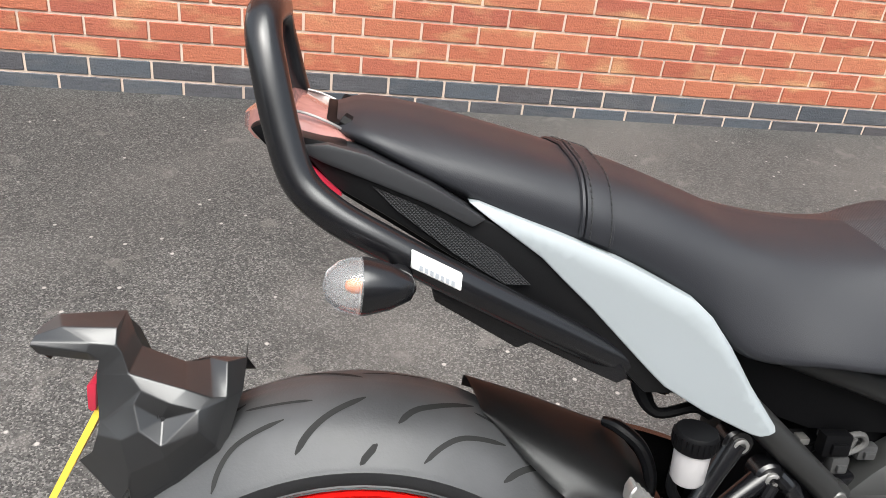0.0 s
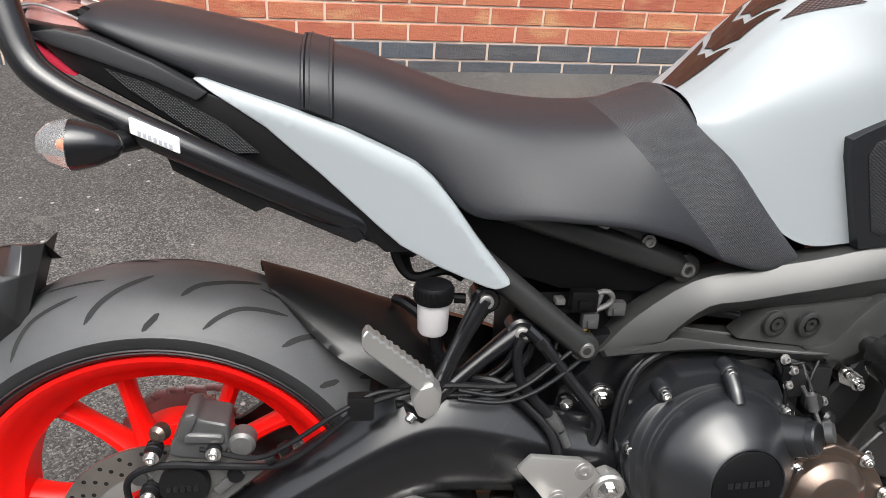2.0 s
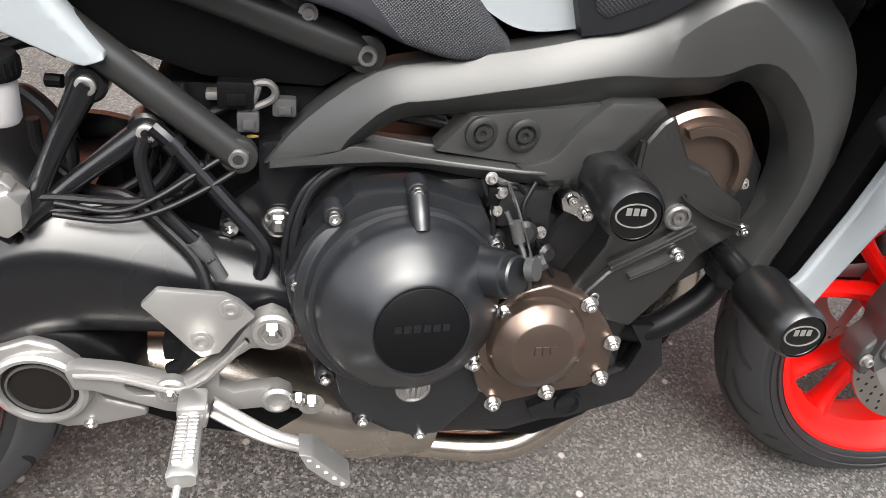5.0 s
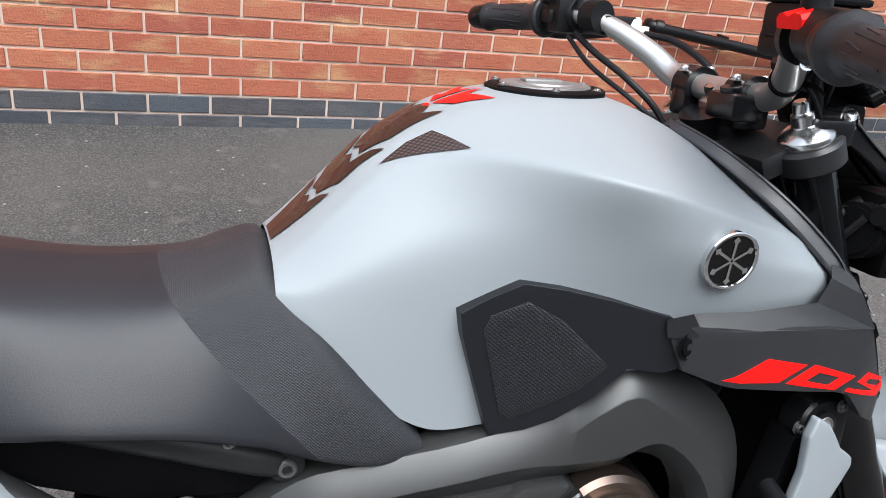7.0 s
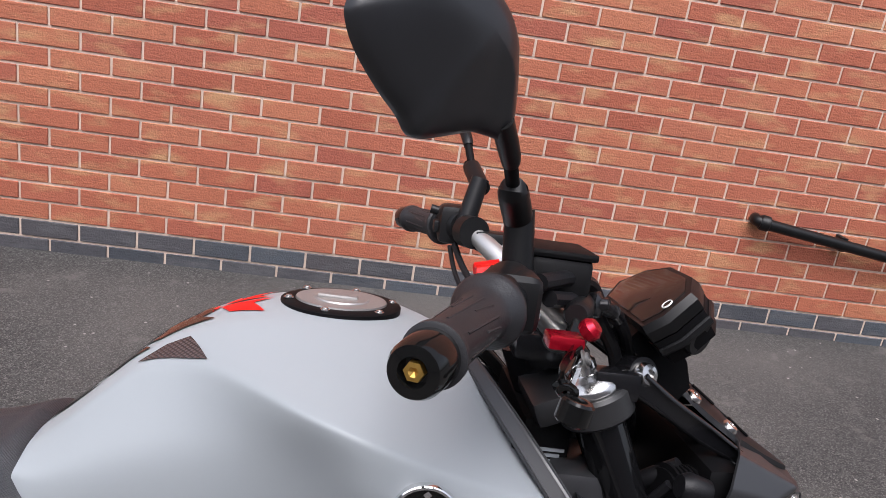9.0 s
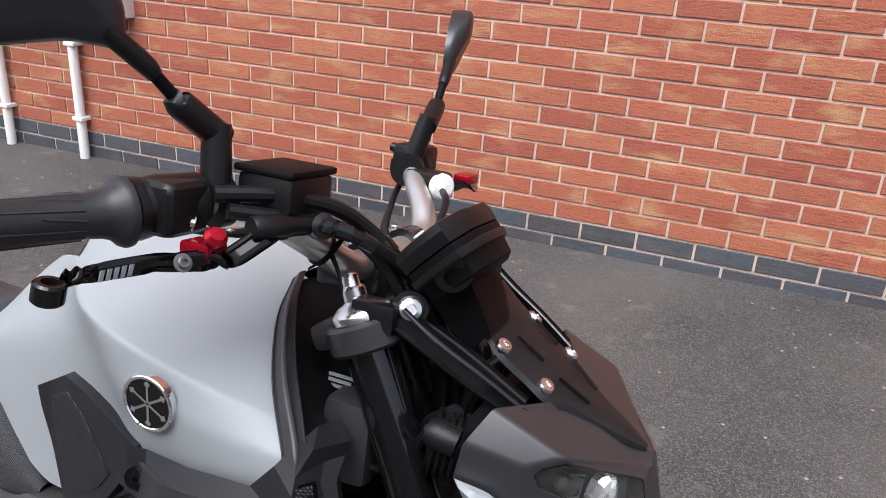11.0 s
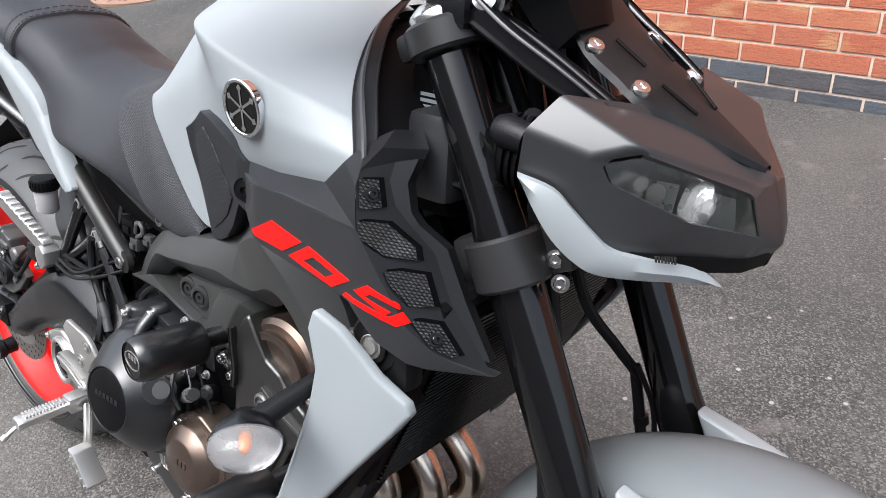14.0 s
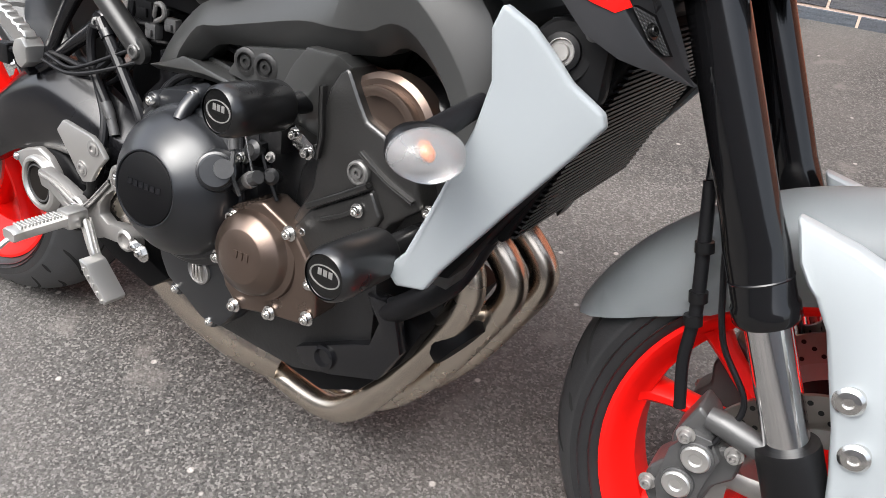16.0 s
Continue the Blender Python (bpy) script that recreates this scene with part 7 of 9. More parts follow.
# -- passenger footrest hanger, fluid reservoir, hoses --
bm = B()
tube(bm, [(0.378, -0.098, 0.627), (0.350, -0.108, 0.575), (0.322, -0.118, 0.518), (0.312, -0.122, 0.506)], [0.013, 0.0095, 0.0095, 0.012], 14)
tube(bm, [(0.423, -0.096, 0.586), (0.375, -0.106, 0.552), (0.330, -0.116, 0.516), (0.314, -0.122, 0.505)], [0.013, 0.0095, 0.0095, 0.012], 14)
for x, z in ((0.379, 0.627), (0.423, 0.586)):
    turned(bm, [(0.017, -0.012), (0.017, 0.008), (0.014, 0.011), (0.0001, 0.011)], (x, -0.094, z), (0, -1, 0), 28)
ph = part("passenger_hanger", bm, SATIN, bike, "black V-shaped passenger footrest hanger")
bm = B()
for x, z in ((0.379, 0.627), (0.423, 0.586)):
    turned(bm, [(0.0085, 0), (0.0085, 0.004), (0.007, 0.005), (0.0045, 0.005), (0.0045, 0.001), (0.0001, 0.001)], (x, -0.105, z), (0, -1, 0), 20)
part("hanger_bolts", bm, DULLALU, ph)
# flat tapered rest with a toothed edge and its pivot block
teeth = []
for i in range(9):
    t = i / 9
    x, z = 0.252 + 0.066 * t, 0.619 - 0.068 * t
    teeth += [(x, z), (x + 0.0055, z - 0.0012)]
bm = B()
rest = [(0.240, 0.621), (0.245, 0.628), (0.250, 0.624)] + teeth + [(0.321, 0.548), (0.312, 0.535), (0.303, 0.540), (0.246, 0.600), (0.240, 0.608)]
plate(bm, rest, lambda x, z: -0.128 - 0.40 * max(0, 0.315 - x), lambda x, z: -0.146 - 0.40 * max(0, 0.315 - x), 0.0018, 1)
pp = part("passenger_footrest", bm, ALU, ph, "folded bright alloy passenger footrest", smooth=30)
bm = B()
plate(bm, [(0.302, 0.544), (0.318, 0.549), (0.328, 0.538), (0.326, 0.516), (0.312, 0.505), (0.302, 0.510), (0.294, 0.528)], -0.122, -0.152, 0.004, 2)
block = part("pivot_block", bm, ALU, pp)
bm = B()
bolt(bm, (0.296, -0.146, 0.508), 0.005, (-0.6, -0.6, -0.5), 0.008)
part("rest_bolts", bm, STEEL, pp)
bm = B()
plate(bm, [(0.286, 0.518), (0.300, 0.508), (0.314, 0.498), (0.308, 0.492), (0.290, 0.505)], -0.126, -0.140, 0.003)
part("rest_stop", bm, RUBBER, pp)
RES = (0.317, -0.128, 0.632)
bm = B()
turned(bm, [(0.0140, -0.030), (0.0165, -0.026), (0.0175, 0.006), (0.0175, 0.010)], RES, (0.0, 0.0, 1), 32)
res = part("fluid_reservoir", bm, MILKY, bike, "milky brake fluid reservoir with black cap")
bm = B()
turned(bm, [(0.0205, 0.008), (0.0212, 0.010), (0.0212, 0.024), (0.0195, 0.027), (0.0001, 0.028)], RES, (0.0, 0.0, 1), 32)
rcap = part("reservoir_cap", bm, DEEP, res, "black ribbed cap")
for i in range(24):
    bm = B()
    aa = i * math.pi / 12
    box(bm, (RES[0] + 0.0210 * math.cos(aa) - 0.001, RES[1] + 0.0210 * math.sin(aa) - 0.001, RES[2] + 0.012), (RES[0] + 0.0210 * math.cos(aa) + 0.001, RES[1] + 0.0210 * math.sin(aa) + 0.001, RES[2] + 0.023), 0)
    part("cap_rib", bm, DEEP, rcap)
bm = B()
tube(bm, [(0.345, -0.09, 0.625), (0.358, -0.092, 0.625)], 0.006, 10)
tube(bm, [(0.28, -0.05, 0.70), (0.285, -0.06, 0.665), (0.30, -0.075, 0.645), (0.335, -0.08, 0.655), (0.355, -0.08, 0.645)], [0.008, 0.010, 0.006, 0.006, 0.005], 8)
part("reservoir_bracket", bm, DEEP, res)
bm = B()
tube(bm, [(0.327, -0.085, 0.588), (0.33, -0.085, 0.555), (0.36, -0.09, 0.525), (0.40, -0.10, 0.52), (0.43, -0.115, 0.50), (0.46, -0.13, 0.47), (0.472, -0.145, 0.435)], 0.0058, 10)
part("reservoir_hose", bm, RUBBER, bike, "black fluid hose")
for pts, r, nm in (
    ([(0.4287, -0.1040, 0.5917), (0.4452, -0.1080, 0.5763), (0.4675, -0.1100, 0.5478), (0.4902, -0.1130, 0.5191), (0.5139, -0.1160, 0.4889), (0.5214, -0.1180, 0.4679), (0.5117, -0.1200, 0.4353), (0.4962, -0.1220, 0.4099)], 0.0082, "hanger_brace"),
    ([(0.4221, -0.1120, 0.5826), (0.4176, -0.1130, 0.5688), (0.4189, -0.1150, 0.5491), (0.4243, -0.1180, 0.5294), (0.4415, -0.1220, 0.5075), (0.4618, -0.1260, 0.4853), (0.4733, -0.1300, 0.4694)], 0.0062, "brake_hose"),
    ([(0.28, -0.11, 0.50), (0.33, -0.10, 0.497), (0.361, -0.095, 0.494), (0.395, -0.09, 0.502), (0.432, -0.085, 0.536), (0.447, -0.08, 0.57), (0.45, -0.07, 0.62)], 0.0055, "wiring_loom"),
    ([(0.30, -0.105, 0.484), (0.376, -0.095, 0.484), (0.422, -0.09, 0.503), (0.465, -0.085, 0.54), (0.48, -0.07, 0.58)], 0.004, "wiring_loom"),
    ([(0.29, -0.10, 0.51), (0.35, -0.09, 0.505), (0.41, -0.08, 0.53), (0.43, -0.07, 0.57)], 0.004, "wiring_loom"),
    ([(0.57, -0.115, 0.385), (0.556, -0.125, 0.42), (0.548, -0.12, 0.48), (0.565, -0.11, 0.535), (0.60, -0.105, 0.56), (0.64, -0.10, 0.565)], 0.005, "wiring_loom"),
    ([(0.56, -0.11, 0.375), (0.545, -0.125, 0.41), (0.539, -0.12, 0.47), (0.555, -0.11, 0.53), (0.59, -0.10, 0.558)], 0.0035, "wiring_loom"),
):
    bm = B()
    tube(bm, pts, r, 10)
    part(nm, bm, SATIN if nm == "hanger_brace" else RUBBER, bike, "black bent brace tube" if nm == "hanger_brace" else "black hose or cable")
bm = B()
tube(bm, [(0.4589, -0.1270, 0.4904), (0.4677, -0.1280, 0.4770), (0.4723, -0.1290, 0.4706), (0.4822, -0.1320, 0.4516)], [0.0078, 0.0078, 0.0066, 0.0066], 14, 3)
part("hose_crimp", bm, CALIPER, bike, "crimped metal end of the brake hose")
bm = B()
tube(bm, [(0.4418, -0.1075, 0.5803), (0.4486, -0.1085, 0.5723)], 0.0100, 16, 2)
part("brace_collar", bm, SATIN, bike, "knurled black collar on the brace tube")
bm = B()
nut(bm, (0.534, -0.086, 0.487), 0.010, h=0.008)
turned(bm, [(0.0145, -0.002), (0.0145, 0.002), (0.013, 0.003)], (0.534, -0.086, 0.487), (0, -1, 0), 28)
part("pivot_bolt", bm, STEEL, bike, "bright swingarm pivot nut")
bm = B()
turned(bm, [(0.0085, 0), (0.0085, 0.008), (0.004, 0.009), (0.0001, 0.005)], (0.488, -0.088, 0.484), (0, -1, 0), 8)
part("linkage_bolt", bm, STEEL, bike, "bright bolt beside the pivot")
bm = B()
box(bm, (0.463, -0.045, 0.548), (0.492, 0.0, 0.60), 0.004)
box(bm, (0.455, -0.03, 0.60), (0.475, 0.01, 0.62), 0.003)
part("pressure_switch_block", bm, DEEP, bike, "small black hydraulic block")
for pts in ([(0.49, -0.03, 0.588), (0.515, -0.025, 0.598), (0.53, -0.02, 0.60), (0.534, -0.015, 0.59), (0.52, -0.01, 0.575)], [(0.49, -0.03, 0.565), (0.51, -0.03, 0.572), (0.53, -0.02, 0.585)], [(0.50, -0.02, 0.55), (0.54, -0.01, 0.558), (0.56, 0.0, 0.55)]):
    bm = B()
    tube(bm, pts, 0.0032, 8)
    part("steel_line", bm, STEEL, bike, "bent bright metal brake line")
bm = B()
turned(bm, [(0.018, 0), (0.018, 0.05), (0.014, 0.055)], (0.52, -0.01, 0.545), (1, 0, 0.2), 20)
part("relay_can", bm, DULLALU, bike, "small metal can behind the frame")

for pts, r_, mat, lab in (
    ([(0.44, -0.075, 0.60), (0.47, -0.07, 0.592), (0.50, -0.06, 0.60), (0.53, -0.05, 0.612), (0.56, -0.05, 0.605)], 0.0045, RUBBER, "black wiring behind the frame"),
    ([(0.45, -0.07, 0.58), (0.48, -0.066, 0.572), (0.52, -0.055, 0.575), (0.56, -0.05, 0.59), (0.60, -0.05, 0.60)], 0.0038, RUBBER, "black wiring behind the frame"),
    ([(0.60, -0.06, 0.605), (0.64, -0.075, 0.600), (0.68, -0.085, 0.598), (0.72, -0.09, 0.59)], 0.007, RUBBER, "black hose inside the frame"),
    ([(0.62, -0.07, 0.592), (0.655, -0.08, 0.606), (0.69, -0.09, 0.603)], 0.0045, RUBBER, "black hose inside the frame"),
    ([(0.505, -0.06, 0.565), (0.53, -0.055, 0.57), (0.55, -0.05, 0.60)], 0.0022, YELLOW, "thin yellow wire"),
):
    bm = B()
    tube(bm, pts, r_, 9)
    part("wiring_loom", bm, mat, bike, lab)
bm = B()
box(bm, (0.470, -0.07, 0.604), (0.482, -0.05, 0.612), 0.002)
box(bm, (0.497, -0.065, 0.608), (0.506, -0.045, 0.616), 0.002)
box(bm, (0.518, -0.06, 0.586), (0.530, -0.04, 0.594), 0.002)
part("connector_each", bm, DULLALU, bike, "pale grey wiring connector")

bm = B()
plate(bm, [(0.500, 0.716), (0.506, 0.724), (0.540, 0.722), (0.560, 0.706), (0.566, 0.694), (0.556, 0.690), (0.535, 0.704)], -0.086, -0.100, 0.003)
latch = part("seat_bracket", bm, SATIN, bike, "black seat bracket with two bolts")
bm = B()
bolt(bm, (0.506, -0.101, 0.718), 0.0055, h=0.006)
bolt(bm, (0.560, -0.101, 0.696), 0.0055, h=0.006)
part("bracket_bolts", bm, DULLALU, latch)

# throttle-side plumbing seen below the seat
for pts, r in (([(0.484, -0.082, 0.621), (0.505, -0.084, 0.624), (0.524, -0.086, 0.629), (0.532, -0.086, 0.622), (0.529, -0.086, 0.613), (0.511, -0.086, 0.604)], 0.0035), ([(0.503, -0.084, 0.595), (0.514, -0.088, 0.614), (0.518, -0.088, 0.626)], 0.003)):
    bm = B()
    tube(bm, pts, r, 8, 4)
    part("breather_pipe", bm, GREYCAST, bike, "thin grey breather pipe below the seat")
for c, size, mat in (((0.498, -0.084, 0.617), (0.016, 0.008, 0.013), DEEP), ((0.54, -0.08, 0.605), (0.011, 0.006, 0.009), CALIPER), ((0.508, -0.084, 0.592), (0.010, 0.007, 0.010), CALIPER)):
    bm = B()
    box(bm, [c[i] - size[i] for i in range(3)], [c[i] + size[i] for i in range(3)], 0.003)
    box(bm, [c[0] - size[0] * 0.5, c[1] - size[1] - 0.004, c[2] - size[2] * 0.6], [c[0] + size[0] * 0.6, c[1] - size[1], c[2] + size[2] * 0.3], 0.0015)
    part("throttle_connector", bm, mat, bike, "small dark connector block below the seat")
for pts in ([(0.348, -0.135, 0.532), (0.394, -0.135, 0.524), (0.426, -0.13, 0.533), (0.463, -0.115, 0.552), (0.496, -0.1, 0.569)], [(0.347, -0.14, 0.524), (0.394, -0.14, 0.518), (0.43, -0.135, 0.524), (0.467, -0.12, 0.537), (0.505, -0.1, 0.554)]):
    bm = B()
    tube(bm, pts, 0.0028, 10)
    part("brake_hose", bm, RUBBER, bike, "black hose along the swingarm")

# -- fork, yokes --


def fork_x(z):
    return 1.317 + (0.516 - z) * 0.466


DOWN = np.array((0.466, 0, -1.0)) / math.hypot(0.466, 1)
for s in (-1, 1):
    y = s * 0.105
    top = np.array((fork_x(0.978), y, 0.978))
    L = (0.978 - 0.512) / -DOWN[2]
    bm = B()
    turned(bm, [(0.0215, 0), (0.0225, 0.004), (0.0225, 0.165), (0.0245, 0.185), (0.0250, L - 0.10), (0.0272, L - 0.07), (0.0272, L - 0.02), (0.0292, L - 0.016), (0.0292, L - 0.004), (0.027, L), (0.0215, L)], top, DOWN, 72)
    fork = part("fork_leg", bm, FORKBLACK, bike, "gloss black upper fork tube over a bright lower tube", smooth=60)
    bm = B()
    for h in (L - 0.041, L - 0.010):
        turned(bm, [(0.0275, h - 0.0012), (0.0281, h), (0.0275, h + 0.0012)], top, DOWN, 40, cap=False)
    part("fork_ring", bm, SATIN, fork)
    bm = B()
    turned(bm, [(0.0205, L - 0.02), (0.0205, L + 0.16)], top, DOWN, 32)
    part("fork_inner_tube", bm, CHROME, fork, "bright polished lower fork tube")
    bm = B()
    turned(bm, [(0.028, L + 0.118), (0.029, L + 0.122), (0.029, L + 0.20), (0.024, L + 0.225), (0.0001, L + 0.226)], top, DOWN, 32)
    ax_ = top + DOWN * (L + 0.205)
    box(bm, (ax_[0] - 0.035, y - 0.016, ax_[2] - 0.05), (ax_[0] + 0.03, y + 0.016, ax_[2] + 0.03), 0.01)
    part("axle_lug", bm, PLASTIC, fork, "black axle bracket")
    bm = B()
    turned(bm, [(0.0265, -0.004), (0.0268, 0.001), (0.0255, 0.004), (0.0180, 0.010), (0.0125, 0.012), (0.0112, 0.0135), (0.0108, 0.024), (0.0085, 0.026), (0.0078, 0.027), (0.0075, 0.036), (0.0055, 0.038), (0.0001, 0.038)], top, -DOWN, 40)
    part("fork_cap", bm, STEEL, fork, "bright metal fork adjuster cap")
for z, h, r, lab, nm in ((0.962, 0.026, 0.034, "upper fork yoke", "upper_yoke"), (0.787, 0.045, 0.034, "lower fork yoke", "lower_yoke")):
    bm = B()
    for s in (-1, 1):
        c = np.array((fork_x(z), s * 0.105, z))
        turned(bm, [(r - 0.003, -h / 2), (r, -h / 2 + 0.003), (r, h / 2 - 0.003), (r - 0.003, h / 2)], c, -DOWN, 36)
    m = Matrix.Translation((fork_x(z) - 0.012, 0, z)) @ Matrix.Rotation(-math.atan(0.466), 4, "Y")
    box(bm, (-0.045, -0.11, -h / 2), (0.03, 0.11, h / 2), 0.008, m)
    if z < 0.9:
        for s in (-1, 1):
            mm = Matrix.Translation((fork_x(z), s * 0.080, z)) @ Matrix.Rotation(-math.atan(0.466), 4, "Y")
            box(bm, (0.0, -0.012, -0.021), (0.052, 0.012, 0.021), 0.004, mm)
    yoke = part(nm, bm, YOKE, bike, "satin black " + lab)
    bm = B()
    if z < 0.9:
        for s in (-1, 1):
            for xx, zz in ((1.229, 0.796), (1.236, 0.776)):
                bolt(bm, (xx, s * 0.092, zz), 0.0054, (0.35, s, 0.1), 0.005)
    else:
        for s in (-1, 1):
            turned(bm, [(0.011, 0), (0.011, 0.006), (0.009, 0.008), (0.005, 0.008), (0.005, 0.004), (0.0001, 0.004)], (1.128, s * 0.110, 0.987), (0.5, s * 0.9, 0.3), 20)
            turned(bm, [(0.0115, 0), (0.0115, 0.004), (0.0095, 0.008), (0.005, 0.009), (0.0045, 0.006), (0.0001, 0.006)], (1.148, s * 0.106, 0.994), (0.5, s * 0.9, 0.35), 24)
    part("yoke_bolts", bm, STEEL, yoke)
bm = B()
for s in (-1, 1):
    box(bm, (1.10, s * 0.112 - 0.012, 0.972), (1.142, s * 0.112 + 0.012, 0.998), 0.005)
    turned(bm, [(0.016, -0.022), (0.016, 0.0)], (1.148, s * 0.106, 0.994), (0.3, s * 0.9, 0.2), 24)
part("yoke_ears", bm, SATIN, bike, "black clamp ears on the upper yoke")
bm = B()
turned(bm, [(0.020, 0), (0.020, 0.008), (0.012, 0.010), (0.012, 0.022), (0.008, 0.024)], (1.075, 0, 0.995), -DOWN, 6)
part("stem_nut", bm, STEEL, bike, "bright steering stem nut")
bm = B()
box(bm, (1.035, -0.075, 0.985), (1.075, -0.03, 1.012), 0.006)
turned(bm, [(0.013, 0), (0.013, 0.006), (0.003, 0.007)], (1.052, -0.05, 1.012), (-0.2, 0, 1), 20)
part("ignition_lock", bm, SATIN, bike, "black ignition lock")

# -- front mudguard --
bm = B()
rings = []
CX, CZ = 1.430, 0.305
for a in np.linspace(radians(160), radians(28), 30):
    r = 0.316
    narrow = 1.0 - 0.12 * max(0, (a - radians(140)) / radians(26)) ** 2
    w = 0.068 * narrow
    sag = float(np.interp(a, [radians(70), radians(92), radians(104), radians(160)], [0.036, 0.038, 0.085, 0.072]))
    ring = []
    for y, d in ((-1.0, -sag), (-1.02, -sag * 0.55), (-0.93, -0.022), (-0.7, -0.004), (-0.36, 0.004), (0, 0.009), (0.36, 0.004), (0.7, -0.004), (0.93, -0.022), (1.02, -sag * 0.55), (1.0, -sag)):
        x, z = CX + (r + d) * math.cos(a), CZ + (r + d) * math.sin(a)
        if x < 1.26:
            z = max(z, 0.412 + (x - 1.126) * 0.48)
        ring.append((x, y * w, z))
    rings.append(ring)
skin(bm, rings, closed=False)
bmesh.ops.solidify(bm, geom=bm.faces[:], thickness=0.003)
guard = part("front_mudguard", bm, GREY, bike, "matt silver grey front mudguard", smooth=50)
for s, flip in SIDES:
    bm = B()
    tab = [(1.312, 0.606), (1.365, 0.594), (1.4005, 0.582), (1.413, 0.569), (1.4424, 0.4746), (1.478, 0.345), (1.470, 0.31), (1.425, 0.315), (1.407, 0.40), (1.3947, 0.4443), (1.363, 0.529), (1.347, 0.551), (1.338, 0.558), (1.326, 0.573)]
    plate(bm, tab, lambda x, z: -0.074 - 0.02 * max(0, min(1, (0.6 - z) / 0.1)), lambda x, z: -0.090 - 0.034 * max(0, min(1, (0.62 - z) / 0.08)), 0.006, 3)
    fl = part("mudguard_flank", flip(bm), GREY, guard, "angular grey flank bolted to the fork", smooth=40)
    bm = B()
    for x, z in ((1.3985, 0.4775), (1.4187, 0.4293)):
        turned(bm, [(0.013, -0.004), (0.013, 0.003), (0.010, 0.006), (0.005, 0.0068), (0.004, 0.004), (0.0001, 0.004)], (x, -0.123, z), (0, -1, 0.05), 24)
    part("flank_bolts", flip(bm), STEEL, fl)
# front calipers with round piston caps, hoses
for s, flip in SIDES:
    bm = B()
    plate(bm, [(1.2726, 0.3614), (1.2888, 0.4043), (1.3042, 0.3923), (1.3178, 0.3692), (1.3293, 0.3758), (1.3418, 0.3658), (1.3398, 0.3402), (1.3239, 0.3233), (1.3187, 0.2980), (1.2733, 0.2692), (1.2585, 0.2909), (1.2614, 0.3152), (1.2768, 0.3352)], -0.060, -0.104, 0.010, 3)
    plate(bm, [(1.2754, 0.3517), (1.2907, 0.3776), (1.3097, 0.3779), (1.3225, 0.3613), (1.3169, 0.3334), (1.3134, 0.3022), (1.2822, 0.2824), (1.2718, 0.3061)], -0.090, -0.112, 0.007, 3)
    fc = part("front_caliper", flip(bm), CALIPER, bike, "dark front brake caliper with bright piston caps")
    bm = B()
    tube(bm, [(1.2998, -0.1020, 0.3959), (1.3167, -0.1040, 0.3948), (1.3420, -0.1060, 0.3902), (1.3615, -0.1080, 0.3860)], [0.011, 0.0125, 0.0125, 0.010], 16, 3)
    part("caliper_arm", flip(bm), CALIPER, fc, "radial mounting arm")
    for p in ((1.3023, -0.1160, 0.3557), (1.2927, -0.1160, 0.3194)):
        bm = B()
        turned(bm, [(0.0165, -0.012), (0.0165, 0.0), (0.0150, 0.001)], p, (0, -1, 0), 32)
        part("piston_boss", flip(bm), CALIPER, fc)
        bm = B()
        turned(bm, [(0.0142, -0.001), (0.0142, 0.003), (0.0125, 0.0048), (0.0070, 0.0040), (0.0055, 0.0025), (0.0001, 0.0025)], p, (0, -1, 0), 32)
        part("piston_cap", flip(bm), ALU, fc, "bright round piston cap")
    for p in ((1.2863, -0.1120, 0.3737), (1.3323, -0.1080, 0.3718), (1.2653, -0.1080, 0.3008)):
        bm = B()
        bolt(bm, p, 0.0062, h=0.009)
        part("caliper_bolt", flip(bm), DULLALU, fc)
    bm = B()
    tube(bm, [(1.272, -0.105, 0.395), (1.262, -0.102, 0.44), (1.260, -0.100, 0.47)], 0.0060, 12)
    tube(bm, [(1.260, -0.100, 0.47), (1.258, -0.098, 0.50), (1.247, -0.095, 0.56), (1.236, -0.09, 0.613)], [0.006, 0.0064, 0.0064, 0.006], 14)
    tube(bm, [(1.238, -0.09, 0.612), (1.225, -0.06, 0.65), (1.20, -0.03, 0.70), (1.18, -0.02, 0.76)], 0.006, 10)
    part("front_brake_hose", flip(bm), RUBBER, bike, "black front brake hose")
    bm = B()
    for p in ((1.259, -0.100, 0.485), (1.257, -0.098, 0.508), (1.249, -0.096, 0.555)):
        turned(bm, [(0.0088, -0.005), (0.0088, 0.005)], p, (-0.25, 0.03, 1), 16)
    part("hose_clamp_each", flip(bm), PLASTIC, bike, "black hose clamp")
    bm = B()
    tube(bm, [(1.31, -0.11, 0.37), (1.325, -0.10, 0.42), (1.29, -0.094, 0.47), (1.272, -0.092, 0.53), (1.262, -0.09, 0.58), (1.25, -0.06, 0.64)], 0.003, 8)
    part("sensor_lead", flip(bm), RUBBER, bike, "thin black sensor lead")

